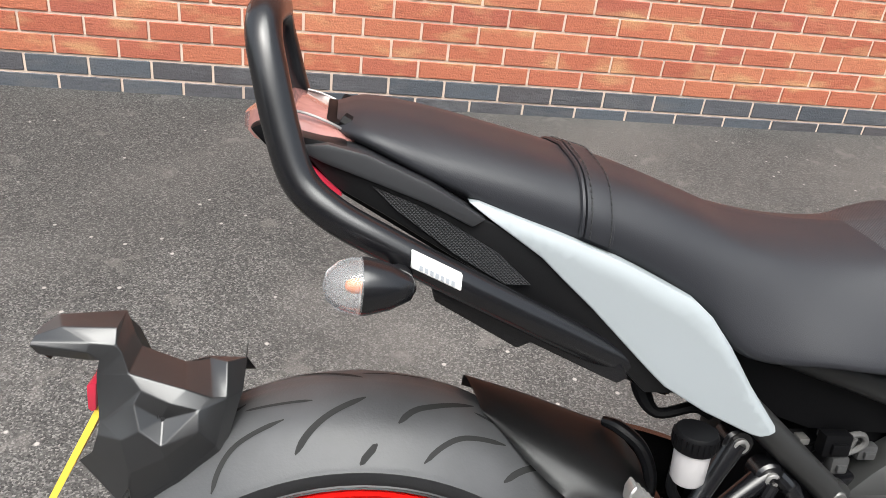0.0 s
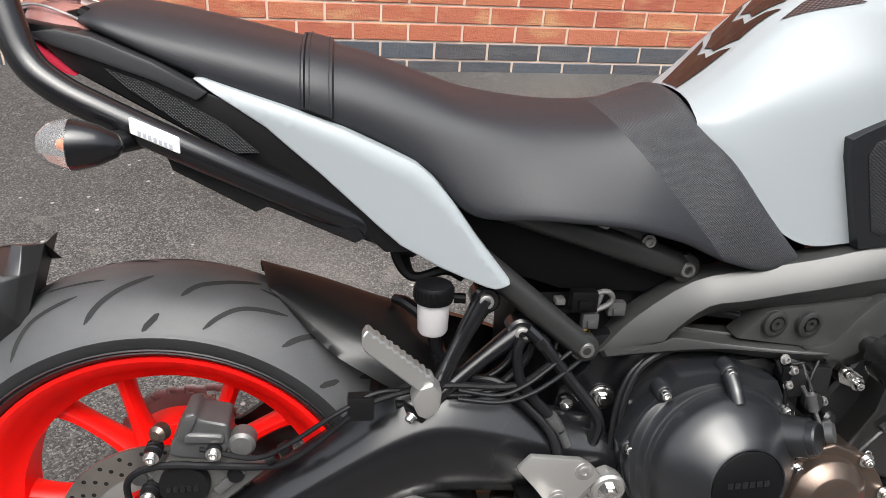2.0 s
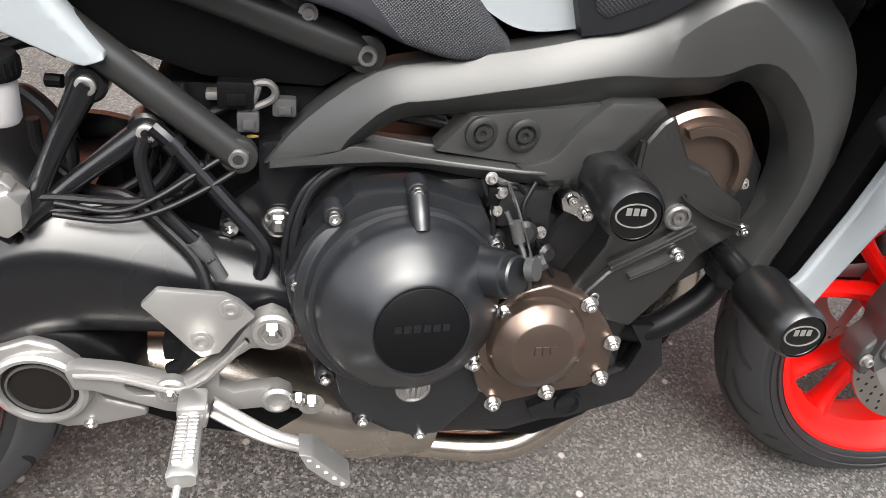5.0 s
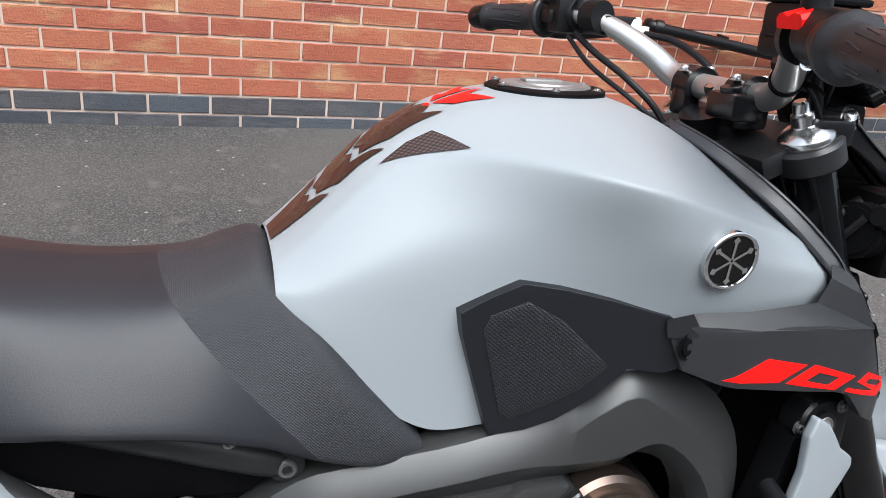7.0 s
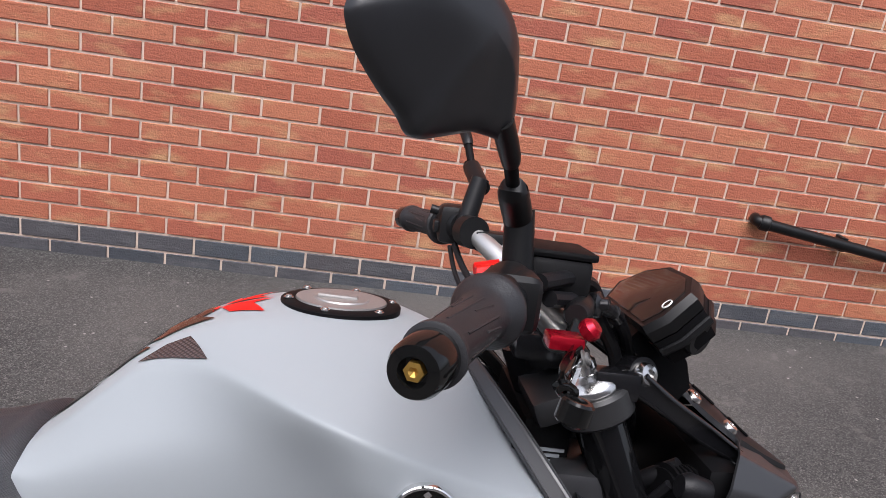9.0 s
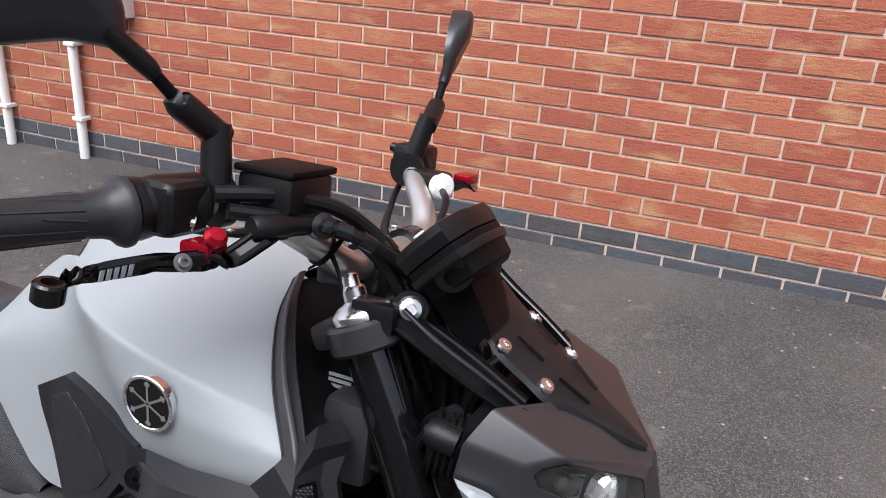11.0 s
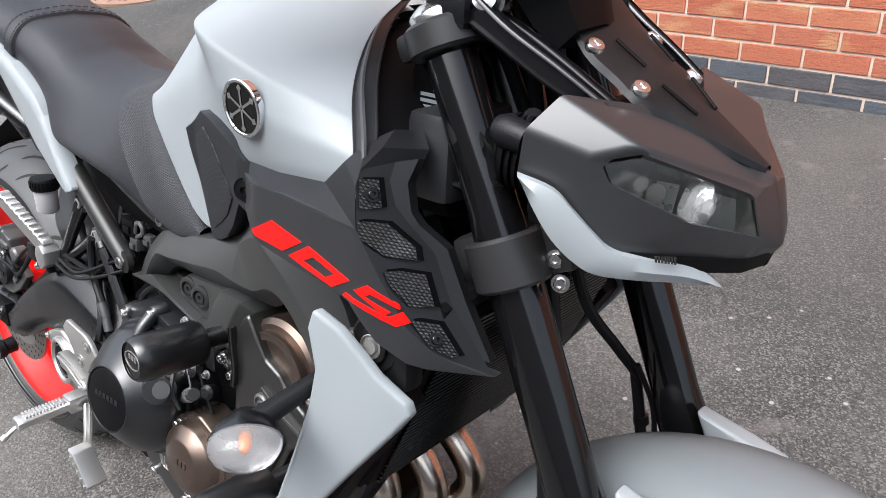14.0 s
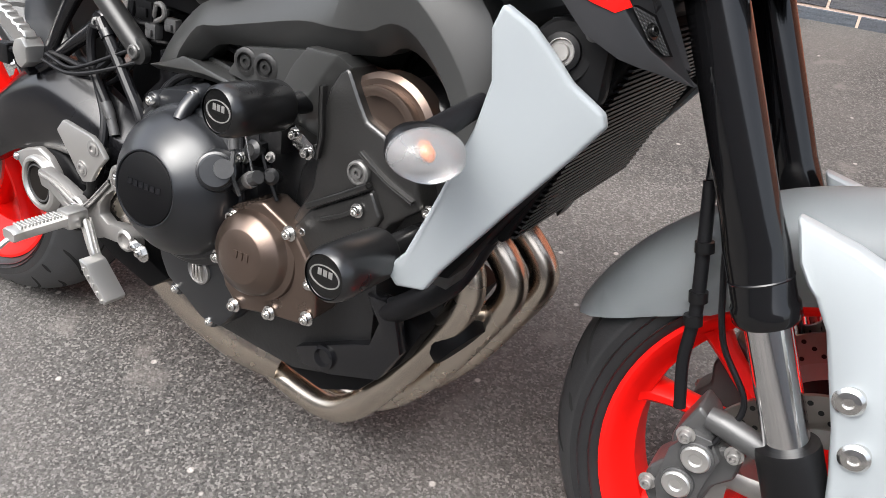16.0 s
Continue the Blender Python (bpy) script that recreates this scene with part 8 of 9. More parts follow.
# -- radiator, its grey side wings --
bm = B()
rad = [(1.052, 0.530), (1.085, 0.520), (1.175, 0.735), (1.145, 0.760)]
plate(bm, rad, 0.165, -0.165, 0.004)
radiator = part("radiator", bm, DEEP, bike, "black radiator behind the fork")
bm = B()
for i in range(34):
    t = (i + 0.5) / 34
    x, z = 1.087 + 0.089 * t, 0.523 + 0.211 * t
    box(bm, (x - 0.001, -0.155, z - 0.0012), (x + 0.004, 0.155, z + 0.0012), 0)
tagged(part("radiator_fin", bm, SATIN, radiator, smooth=0), kind="stuff")
bm = B()
tube(bm, [(1.070, -0.165, 0.524), (1.070, 0.165, 0.524)], 0.010, 10)
tube(bm, [(1.165, -0.17, 0.75), (1.165, 0.17, 0.75)], 0.012, 10)
part("radiator_tank_each", bm, PLASTIC, radiator)
bm = B()
turned(bm, [(0.027, -0.02), (0.027, 0.004), (0.024, 0.007), (0.016, 0.007), (0.0155, 0.011), (0.011, 0.012), (0.0105, 0.008), (0.0001, 0.008)], (1.117, -0.185, 0.708), (0.1, -1, 0.1), 32)
box(bm, (1.10, -0.19, 0.672), (1.155, -0.165, 0.735), 0.008)
cap2 = part("coolant_cap_housing", bm, PLASTIC, radiator, "black coolant filler with bright cap")
bm = B()
turned(bm, [(0.0125, 0.008), (0.0125, 0.011), (0.0105, 0.0125), (0.0098, 0.010), (0.0072, 0.010), (0.0066, 0.0135), (0.0001, 0.0135)], (1.117, -0.185, 0.708), (0.1, -1, 0.1), 28)
part("cap_centre", bm, DULLALU, cap2)
bm = B()
for a in range(3):
    bolt(bm, (1.121 + 0.030 * math.cos(2.1 * a + 0.9), -0.190, 0.704 + 0.030 * math.sin(2.1 * a + 0.9)), 0.0045, (0.1, -1, 0.1), 0.005)
part("cap_bolts", bm, GREYCAST, cap2)
for s, flip in SIDES:
    wing = [(1.077, 0.740), (1.100, 0.727), (1.118, 0.709), (1.135, 0.690), (1.163, 0.671), (1.1665, 0.660), (1.150, 0.635), (1.10, 0.565), (1.055, 0.500), (1.043, 0.477), (1.012, 0.470), (0.998, 0.484), (1.018, 0.508), (1.045, 0.575), (1.068, 0.640), (1.076, 0.680), (1.070, 0.720)]
    wd = lambda x, z: -(0.227 - 0.30 * max(0, x - 1.07 + 0.12 * (0.7 - z)))
    bm = B()
    plate(bm, wing, lambda x, z: wd(x, z) + 0.012, wd, 0.004, 3)
    w_ = part("radiator_wing", flip(bm), GREY, bike, "matt silver grey angular radiator side wing", smooth=50)
    bm = B()
    plate(bm, [(1.02, 0.475), (1.05, 0.48), (1.155, 0.655), (1.11, 0.71), (1.085, 0.70), (1.06, 0.60)], -0.160, -0.196, 0.004)
    part("wing_backing", flip(bm), DEEP, w_)

# -- headlight and its cowl --
def across(p):
    """The same point on the other side of the nose."""
    return (p[0], -0.008 - p[1], p[2])


def nose_side(bm, s):
    if s > 0:
        for v in bm.verts:
            v.co = across(v.co)
        bmesh.ops.reverse_faces(bm, faces=bm.faces)
    return bm


COWL_PTS = {
    "corner": (1.2262, -0.152, 0.9132), "top": (1.2400, -0.128, 0.9383), "crown": (1.269, -0.0654, 0.9283),
    "bend": (1.2749, -0.1385, 0.9011), "brow": (1.3035, -0.1225, 0.9118), "brow_end": (1.3575, -0.0215, 0.8765),
    "e1": (1.284, -0.042, 0.9160), "e2": (1.312, -0.0290, 0.9045),
    "l0": (1.2802, -0.1337, 0.8986), "lm": (1.3039, -0.1175, 0.9057), "lk": (1.2867, -0.1280, 0.8821), "l1": (1.3592, -0.0385, 0.8725), "l2": (1.3705, -0.0339, 0.8357), "l3": (1.3286, -0.1040, 0.8490),
    "t0": (1.3625, -0.004, 0.8815), "t1": (1.3790, -0.004, 0.8290), "t2": (1.3720, -0.004, 0.8200),
    "q0": (1.2201, -0.147, 0.8791), "q1": (1.2515, -0.141, 0.868), "q2": (1.267, -0.136, 0.8466), "q3": (1.2856, -0.126, 0.8257), "q4": (1.3119, -0.105, 0.825), "q5": (1.366, -0.046, 0.8230),
    "crown_c": (1.275, -0.004, 0.925),
}
COWL_FACES = ("corner bend brow top", "top brow e1 crown", "brow brow_end e2 e1", "crown e1 e2 crown_c", "crown_c e2 brow_end t0", "corner q0 q1 bend", "bend q1 q2 l0", "l0 q2 lk", "lk q2 q3 l3", "l3 q3 q4", "l3 q4 q5 l2",
              "bend l0 lm brow", "brow lm l1 brow_end", "brow_end l1 l2 t1 t0", "l2 q5 t2 t1")
bm = B()
for s in (-1, 1):
    vs = {k: bm.verts.new(p if s < 0 else across(p)) for k, p in COWL_PTS.items()}
    for row in COWL_FACES:
        q = [vs[k] for k in row.split()]
        bm.faces.new(q if s < 0 else q[::-1])
bmesh.ops.remove_doubles(bm, verts=bm.verts, dist=0.003)
bmesh.ops.recalc_face_normals(bm, faces=bm.faces)
rounded(bm, 0.0060, 4, 12)
bmesh.ops.solidify(bm, geom=bm.faces[:], thickness=0.003)
cowl = part("headlight_cowl", bm, COWL, bike, "angular matt dark grey headlight cowl", smooth=40)
for s in (-1, 1):
    q = [np.array(COWL_PTS[k]) for k in ("l0", "lm", "l1", "l2", "l3", "lk")]
    mid = (q[0] + q[2] + q[3] + q[4]) / 4
    nrm = np.cross(q[2] - q[0], q[4] - q[0])
    nrm /= np.linalg.norm(nrm)
    if nrm[1] > 0:
        nrm = -nrm
    inner = [mid + (p - mid) * 0.955 - nrm * 0.003 for p in q]
    bm = B()
    skin(bm, [[tuple(p - nrm * 0.001) for p in q], [tuple(p) for p in inner], [tuple(p - nrm * 0.006) for p in inner]], cap=False)
    part("lamp_bezel", nose_side(bm, s), GLOSS, cowl, "gloss black lamp surround")
    back = [mid + (p - mid) * 0.86 - nrm * 0.036 for p in q]
    bm = B()
    skin(bm, [[tuple(p) for p in inner], [tuple(p) for p in back]], cap=False)
    bm.faces.new([bm.verts.new(tuple(p)) for p in back])
    bucket = part("lamp_bucket", nose_side(bm, s), LAMPDARK, cowl, "dark lamp interior", recalc=False)
    wide, tall = (q[2] - q[0]) / np.linalg.norm(q[2] - q[0]), np.array((0.10, 0.0, 1.0))
    ahead = np.array((0.80, -0.58, 0.0))
    # upright bright main lens with its flat chrome wings
    c = mid + wide * 0.008 + tall * 0.008 - nrm * 0.018
    bm = B()
    rings = []
    for k, h in ((1.0, -0.004), (1.0, 0.004), (0.80, 0.010), (0.45, 0.0135), (0.02, 0.0145)):
        rings.append([c + ahead * h + k * (wide * x + tall * z) for x, z in ((-0.010, -0.020), (-0.0135, -0.006), (-0.011, 0.010), (-0.004, 0.019), (0.004, 0.020), (0.009, 0.012), (0.011, 0.0), (0.008, -0.012), (0.0, -0.020))])
    skin(bm, rings)
    refl = part("main_lens", nose_side(bm, s), CRYSTAL, bucket, "bright upright main lamp", smooth=20)
    bm = B()
    for a, b_, d0, d1 in ((0.012, 0.040, 0.018, 0.012), (-0.014, -0.032, 0.022, 0.030)):
        rings = [[c + wide * w + tall * z - nrm * (0.004 + d) for z in (-0.016 + 0.006 * (w < 0), 0.014)] for w, d in ((a, d0 * 0.2), (b_, d1 * 0.2))]
        vs = [bm.verts.new(p) for r in rings for p in r]
        bm.faces.new((vs[0], vs[1], vs[3], vs[2]))
    bmesh.ops.solidify(bm, geom=bm.faces[:], thickness=0.0015)
    part("lamp_wing", nose_side(bm, s), LAMPGREY, bucket, "grey inner reflector plates")
    bm = B()
    c2 = mid - wide * 0.030 + tall * 0.010 - nrm * 0.018
    turned(bm, [(0.008, 0.004), (0.006, -0.004), (0.0001, -0.008)], c2, ahead, 20)
    c3 = mid - wide * 0.046 + tall * 0.013 - nrm * 0.012
    turned(bm, [(0.006, 0.003), (0.005, -0.003), (0.0001, -0.005)], c3, ahead, 16)
    part("side_reflector", nose_side(bm, s), LAMPDARK, bucket)
    bm = B()
    front = [mid + (p - mid) * 0.96 - nrm * 0.0035 for p in q]
    skin(bm, [[tuple(p) for p in front], [tuple(p + nrm * 0.0018) for p in front]])
    rounded(bm, 0.0008, 1)
    ln = part("headlight_lens", nose_side(bm, s), LENS, cowl, "clear headlight lens")
    ln.visible_shadow = False
    # pale blade under the lamp: upper and lower edges in pairs
    bm = B()
    up = spline([(1.2282, -0.1586, 0.881), (1.2578, -0.1545, 0.8753), (1.2725, -0.1483, 0.8616), (1.2877, -0.1382, 0.8439), (1.2989, -0.1298, 0.8333), (1.3169, -0.1104, 0.8276), (1.3408, -0.0757, 0.8185), (1.354, -0.057, 0.8033)], 4)
    low = spline([(1.2280, -0.1576, 0.880), (1.2437, -0.1558, 0.8564), (1.2577, -0.1511, 0.8371), (1.2729, -0.1431, 0.8221), (1.2874, -0.1334, 0.8135), (1.3099, -0.1141, 0.8104), (1.3326, -0.0857, 0.807), (1.3538, -0.057, 0.8024)], 4)
    rings = []
    for a, b_ in zip(up, low):
        d = np.array((-0.006, 0.008, 0.0))
        m_ = (a + b_) / 2 + np.array((0.002, -0.003, 0.0))
        rings.append([tuple(a), tuple(m_), tuple(b_), tuple(b_ + d), tuple(m_ + d), tuple(a + d)])
    skin(bm, rings)
    part("headlight_trim", nose_side(bm, s), GREY, cowl, "pale grey blade trim under the headlight", smooth=40)
    # chin with the small position lamp
    bm = B()
    edge = [(1.2856, -0.126, 0.8300), (1.314, -0.106, 0.8265), (1.345, -0.076, 0.8245), (1.366, -0.047, 0.8225), (1.372, -0.004, 0.819)]
    skin(bm, [[(x + 0.001, y - 0.001, z + 0.004), (x - 0.003, y + 0.003, z - 0.010), (x - 0.024, y + 0.018, z - 0.010), (x - 0.024, y + 0.018, z + 0.002)] for x, y, z in edge])
    rounded(bm, 0.003, 2)
    chin = part("chin_piece", nose_side(bm, s), DEEP, cowl)
    for k in range(7):
        bm = B()
        t = k / 16
        a, b_ = np.array((1.3215, -0.1125, 0.8335)), np.array((1.3460, -0.0775, 0.8290))
        p, d = a + (b_ - a) * t, (b_ - a) / 16 * 0.8
        h = np.array((0.0012, 0, -0.0062 + 0.003 * abs(t - 0.4)))
        vs = [bm.verts.new(v) for v in (p, p + d, p + d + h, p + h)]
        bm.faces.new(vs)
        bmesh.ops.solidify(bm, geom=bm.faces[:], thickness=0.002)
        part("lamp_rib", nose_side(bm, s), LAMPDARK, chin, smooth=0)
for s, flip in SIDES:
    # arm from the yoke to the nose
    bm = B()
    beam(bm, [(1.142, -0.112, 0.988, 0.024, 0.014), (1.175, -0.108, 0.968, 0.02, 0.014), (1.215, -0.100, 0.945, 0.02, 0.012), (1.258, -0.090, 0.922, 0.014, 0.012)], 4, 5, 0.5)
    beam(bm, [(1.150, -0.096, 0.984, 0.012, 0.012), (1.180, -0.084, 0.966, 0.012, 0.012), (1.215, -0.074, 0.944, 0.012, 0.012), (1.250, -0.066, 0.922, 0.010, 0.012)], 4, 5, 0.5)
    part("nose_bracket", flip(bm), SATIN, bike, "black headlight bracket arm")
    bm = B()
    turned(bm, [(0.012, 0), (0.014, 0.02), (0.010, 0.028)], (1.215, -0.13, 0.90), (-1, -0.1, 0.2), 20)
    tube(bm, [(1.20, -0.10, 0.91), (1.17, -0.08, 0.88), (1.155, -0.05, 0.83), (1.16, -0.02, 0.77)], 0.009, 12)
    tube(bm, [(1.185, -0.12, 0.90), (1.168, -0.10, 0.86), (1.16, -0.07, 0.80)], 0.005, 8)
    part("lamp_wiring", flip(bm), RUBBER, bike, "black wiring behind the headlight")
bm = B()
box(bm, (1.215, -0.128, 0.832), (1.252, 0.135, 0.922), 0.012)
part("headlight_back", bm, DEEP, cowl, "black back of the headlight")
for s in (-1, 1):
    bm = B()
    prof = [(0.030, -0.02)]
    for k in range(6):
        prof += [(0.030, k * 0.006), (0.030, k * 0.006 + 0.003), (0.025, k * 0.006 + 0.0032), (0.025, k * 0.006 + 0.0058)]
    turned(bm, prof + [(0.0001, 0.036)], (1.216, s * 0.098, 0.880), (-1, s * 0.3, 0.1), 28)
    part("ribbed_cap", bm, DEEP, cowl, "ribbed black cap behind the lamp")
# nose panel between the lamps
bm = B()
rows = [(1.185, 0.046, 1.003, 0.006), (1.205, 0.056, 0.984, 0.010), (1.2225, 0.061, 0.972, 0.013), (1.245, 0.058, 0.957, 0.013), (1.264, 0.060, 0.9445, 0.012), (1.276, 0.052, 0.9350, 0.010), (1.285, 0.040, 0.929, 0.008), (1.310, 0.029, 0.914, 0.006), (1.335, 0.017, 0.900, 0.004), (1.355, 0.005, 0.888, 0.001)]
rings = []
for x, w, z, crown_ in spline(rows, 4):
    rings.append([(x, t * w - 0.004, z - crown_ * abs(t) ** 2.2 - 0.005 * (abs(t) > 0.97)) for t in (-1.0, -0.96, -0.8, -0.6, -0.4, -0.2, 0, 0.2, 0.4, 0.6, 0.8, 0.96, 1.0)])
skin(bm, rings, closed=False)
bmesh.ops.solidify(bm, geom=bm.faces[:], thickness=0.004)
nose = part("nose_panel", bm, COWL, bike, "dark nose panel with four bright screws", smooth=40)
for x, y, z in ((1.220, 0.051, 0.9635), (1.2628, 0.049, 0.9365)):
    for s in (-1, 1):
        bm = B()
        turned(bm, [(0.0085, -0.002), (0.0085, 0.002), (0.0068, 0.0045), (0.0035, 0.005), (0.003, 0.0032), (0.0001, 0.0032)], (x, s * y - 0.004, z), (0.5, s * 0.25, 0.85), 24)
        part("nose_screw", bm, STEEL, nose, "bright nose screw")
for s in (-1, 1):
    for a, b_ in (((1.2273, 0.0300, 0.9690), (1.2534, 0.0260, 0.9512)), ((1.2708, 0.0280, 0.9392), (1.2991, 0.0180, 0.9195))):
        bm = B()
        tube(bm, [(p[0], s * p[1] - 0.004, p[2] + 0.0006) for p in (a, b_)], 0.0016, 8, 3)
        part("nose_groove", bm, DEEP, nose)

# -- handlebar --
bm = B()
hb = [(0.937, -0.3585, 1.059), (0.979, -0.255, 1.0665), (0.998, -0.195, 1.072), (1.024, -0.155, 1.060), (1.055, -0.118, 1.036), (1.070, -0.090, 1.016), (1.073, -0.06, 1.009), (1.073, 0, 1.008)]
rad_ = [0.011, 0.011, 0.011, 0.012, 0.0138, 0.0142, 0.0142, 0.0142]
tube(bm, hb + [(x, -y, z) for x, y, z in hb[-2::-1]], rad_ + rad_[-2::-1], 18)
bar = part("handlebar", bm, ALU, bike, "silver tapered handlebar", smooth=60)
for s in (-1, 1):
    bm = B()
    box(bm, (1.052, s * 0.045 - 0.014, 0.975), (1.094, s * 0.045 + 0.014, 1.010), 0.006)
    turned(bm, [(0.0215, -0.014), (0.0215, 0.014)], (1.073, s * 0.045, 1.008), (0, 1, 0), 28)
    cl = part("bar_clamp", bm, SATIN, bike, "black handlebar clamp")
    bm = B()
    for x in (1.056, 1.090):
        bolt(bm, (x, s * 0.045, 1.023), 0.0045, (0, 0, 1), 0.006)
    part("clamp_bolts", bm, STEEL, cl)
for s in (-1, 1):
    a, b = np.array((0.9795, s * 0.2545, 1.0665)), np.array((0.937, s * 0.3585, 1.059))
    d = (b - a) / np.linalg.norm(b - a)
    L = np.linalg.norm(b - a)
    bm = B()
    prof = [(0.0235, -0.001), (0.0262, 0.001), (0.0268, 0.005), (0.0250, 0.009), (0.0200, 0.014), (0.0180, 0.020)]
    prof += [(0.0168, 0.03), (0.0166, L - 0.012), (0.0178, L - 0.010), (0.0195, L - 0.006), (0.0195, L - 0.001), (0.017, L)]
    turned(bm, prof, a, d, 32)
    grip = part("grip", bm, GRIP, bar, "black rubber handlebar grip")
    bm = B()
    for i in range(14):
        an = i * 2 * math.pi / 14
        u = np.cross(d, (0, 0, 1.0))
        u /= np.linalg.norm(u)
        w = np.cross(d, u)
        p0 = a + d * 0.035 + 0.0166 * (math.cos(an) * u + math.sin(an) * w)
        p1 = a + d * (L - 0.02 - 0.03 * (i % 2)) + 0.0164 * (math.cos(an + 0.25) * u + math.sin(an + 0.25) * w)
        tube(bm, [tuple(p0), tuple(p1)], 0.0011, 5)
    part("grip_ribs", bm, GRIP, grip)
    bm = B()
    turned(bm, [(0.0165, L + 0.001), (0.0172, L + 0.004), (0.0165, L + 0.024), (0.0145, L + 0.029), (0.0085, L + 0.030), (0.008, L + 0.024), (0.0001, L + 0.024)], a, d, 32)
    we = part("bar_end", bm, GLOSS, bar, "gloss black bar end weight")
    bm = B()
    turned(bm, [(0.0062, L + 0.0245), (0.0058, L + 0.0285), (0.003, L + 0.029), (0.0001, L + 0.027)], a, d, 6)
    part("bar_end_screw", bm, surface("brass_" + ("r" if s < 0 else "l"), (0.55, 0.33, 0.08), 0.35, metal=0.9), we, "brass screw")

# right switch housing, brake master cylinder, lever
bm = B()
d = np.array((-0.3, -0.95, -0.05))
d /= np.linalg.norm(d)
turned(bm, [(0.019, -0.0), (0.022, 0.004), (0.0225, 0.040), (0.020, 0.052)], (1.000, -0.200, 1.073), d, 28)
box(bm, (0.978, -0.252, 1.050), (1.016, -0.205, 1.092), 0.010, Matrix.Identity(4), 3)
turned(bm, [(0.0215, 0.0), (0.0225, 0.012)], (1.006, -0.178, 1.0715), d, 28)
turned(bm, [(0.0195, 0.0), (0.0225, 0.010), (0.0240, 0.018), (0.0240, 0.024)], (0.987, -0.232, 1.0690), (-0.32, -0.945, -0.06), 32)
sw = part("switch_housing", bm, PLASTIC, bike, "black throttle and switch housing")
bm = B()
rings = []
for y, h in ((-0.224, -0.005), (-0.221, -0.001), (-0.214, 0.000), (-0.208, -0.003), (-0.202, 0.000), (-0.198, -0.001), (-0.196, -0.005)):
    rings.append([(0.974, y + 0.010, 1.076), (0.972, y + 0.010, 1.088 + h), (0.990, y + 0.010, 1.093 + h), (0.996, y + 0.010, 1.082)])
skin(bm, rings)
part("kill_switch", bm, RED, sw, "bright red engine stop switch")
bm = B()
for p in ((0.985, -0.247, 1.078), (0.99, -0.21, 1.052), (1.016, -0.225, 1.06)):
    bolt(bm, p, 0.004, (-0.6, -0.5, 0.2), 0.004)
part("housing_screws", bm, STEEL, sw)
bm = B()
box(bm, (1.016, -0.178, 1.068), (1.068, -0.114, 1.098), 0.006)
box(bm, (1.020, -0.150, 1.052), (1.060, -0.108, 1.076), 0.006)
turned(bm, [(0.0085, 0), (0.0105, 0.004), (0.0105, 0.030), (0.0085, 0.034), (0.0085, 0.062), (0.007, 0.066)], (1.052, -0.205, 1.060), (0.35, 0.93, 0.0), 24)
mc = part("brake_master_cylinder", bm, PLASTIC, bike, "black front brake master cylinder and reservoir")
bm = B()
box(bm, (1.014, -0.181, 1.0975), (1.070, -0.112, 1.104), 0.003)
part("reservoir_lid", bm, DEEP, mc, "flat gloss black lid")
bm = B()
turned(bm, [(0.009, -0.01), (0.011, 0), (0.011, 0.004), (0.006, 0.006), (0.005, 0.012), (0.0001, 0.013)], (1.081, -0.150, 1.060), (0.8, -0.5, 0.2), 20)
part("banjo_bolt", bm, SATIN, mc)
bm = B()
beam(bm, [(1.060, -0.195, 1.056, 0.018, 0.016), (1.0488, -0.2220, 1.0398, 0.017, 0.016), (1.0484, -0.2400, 1.0413, 0.016, 0.017), (1.0364, -0.2660, 1.0425, 0.014, 0.019), (1.0311, -0.2870, 1.0438, 0.013, 0.021), (1.0194, -0.3180, 1.0419, 0.012, 0.02), (1.0180, -0.3380, 1.0426, 0.012, 0.014), (1.0216, -0.3465, 1.0424, 0.01, 0.01)], 4, 5, 0.6)
lever = part("brake_lever", bm, GLOSS, bike, "gloss black adjustable brake lever", smooth=50)
bm = B()
turned(bm, [(0.0055, -0.0070), (0.0085, -0.0070), (0.0100, -0.0055), (0.0100, 0.0055), (0.0085, 0.0070), (0.0055, 0.0070), (0.0050, 0.0055), (0.0050, -0.0055), (0.0055, -0.0070)], (1.0193, -0.3565, 1.0369), (0.2, 0, 1), 28, cap=False)
part("lever_ball", bm, GLOSS, lever, "ring-shaped lever end")
pa, pb = V((1.0261, -0.3243, 1.0415)), V((1.0341, -0.3016, 1.0439))
back = V((-0.6, 0.35, -0.3)) * 0.004
for i in range(5):
    p, q = pa.lerp(pb, i / 5), pa.lerp(pb, (i + 0.55) / 5)
    h = V((0.001, 0, 0.0042))
    bm = B()
    skin(bm, [[p - h, q - h, q + h, p + h], [v + back for v in (p - h, q - h, q + h, p + h)]])
    part("printed_bar", bm, INK, lever, smooth=0)
bm = B()
turned(bm, [(0.0070, 0), (0.0085, 0.003), (0.0085, 0.007), (0.0055, 0.011), (0.0001, 0.0115)], (1.0493, -0.2447, 1.0561), (0.6, -0.35, 0.7), 20)
box(bm, (1.024, -0.251, 1.043), (1.050, -0.228, 1.0535), 0.003)
part("lever_adjuster", bm, REDMETAL, lever, "red anodised lever adjuster")
bm = B()
bolt(bm, (1.0446, -0.2702, 1.0441), 0.0045, (0.75, -0.3, 0.4), 0.004)
part("lever_screw", bm, GREYCAST, lever)

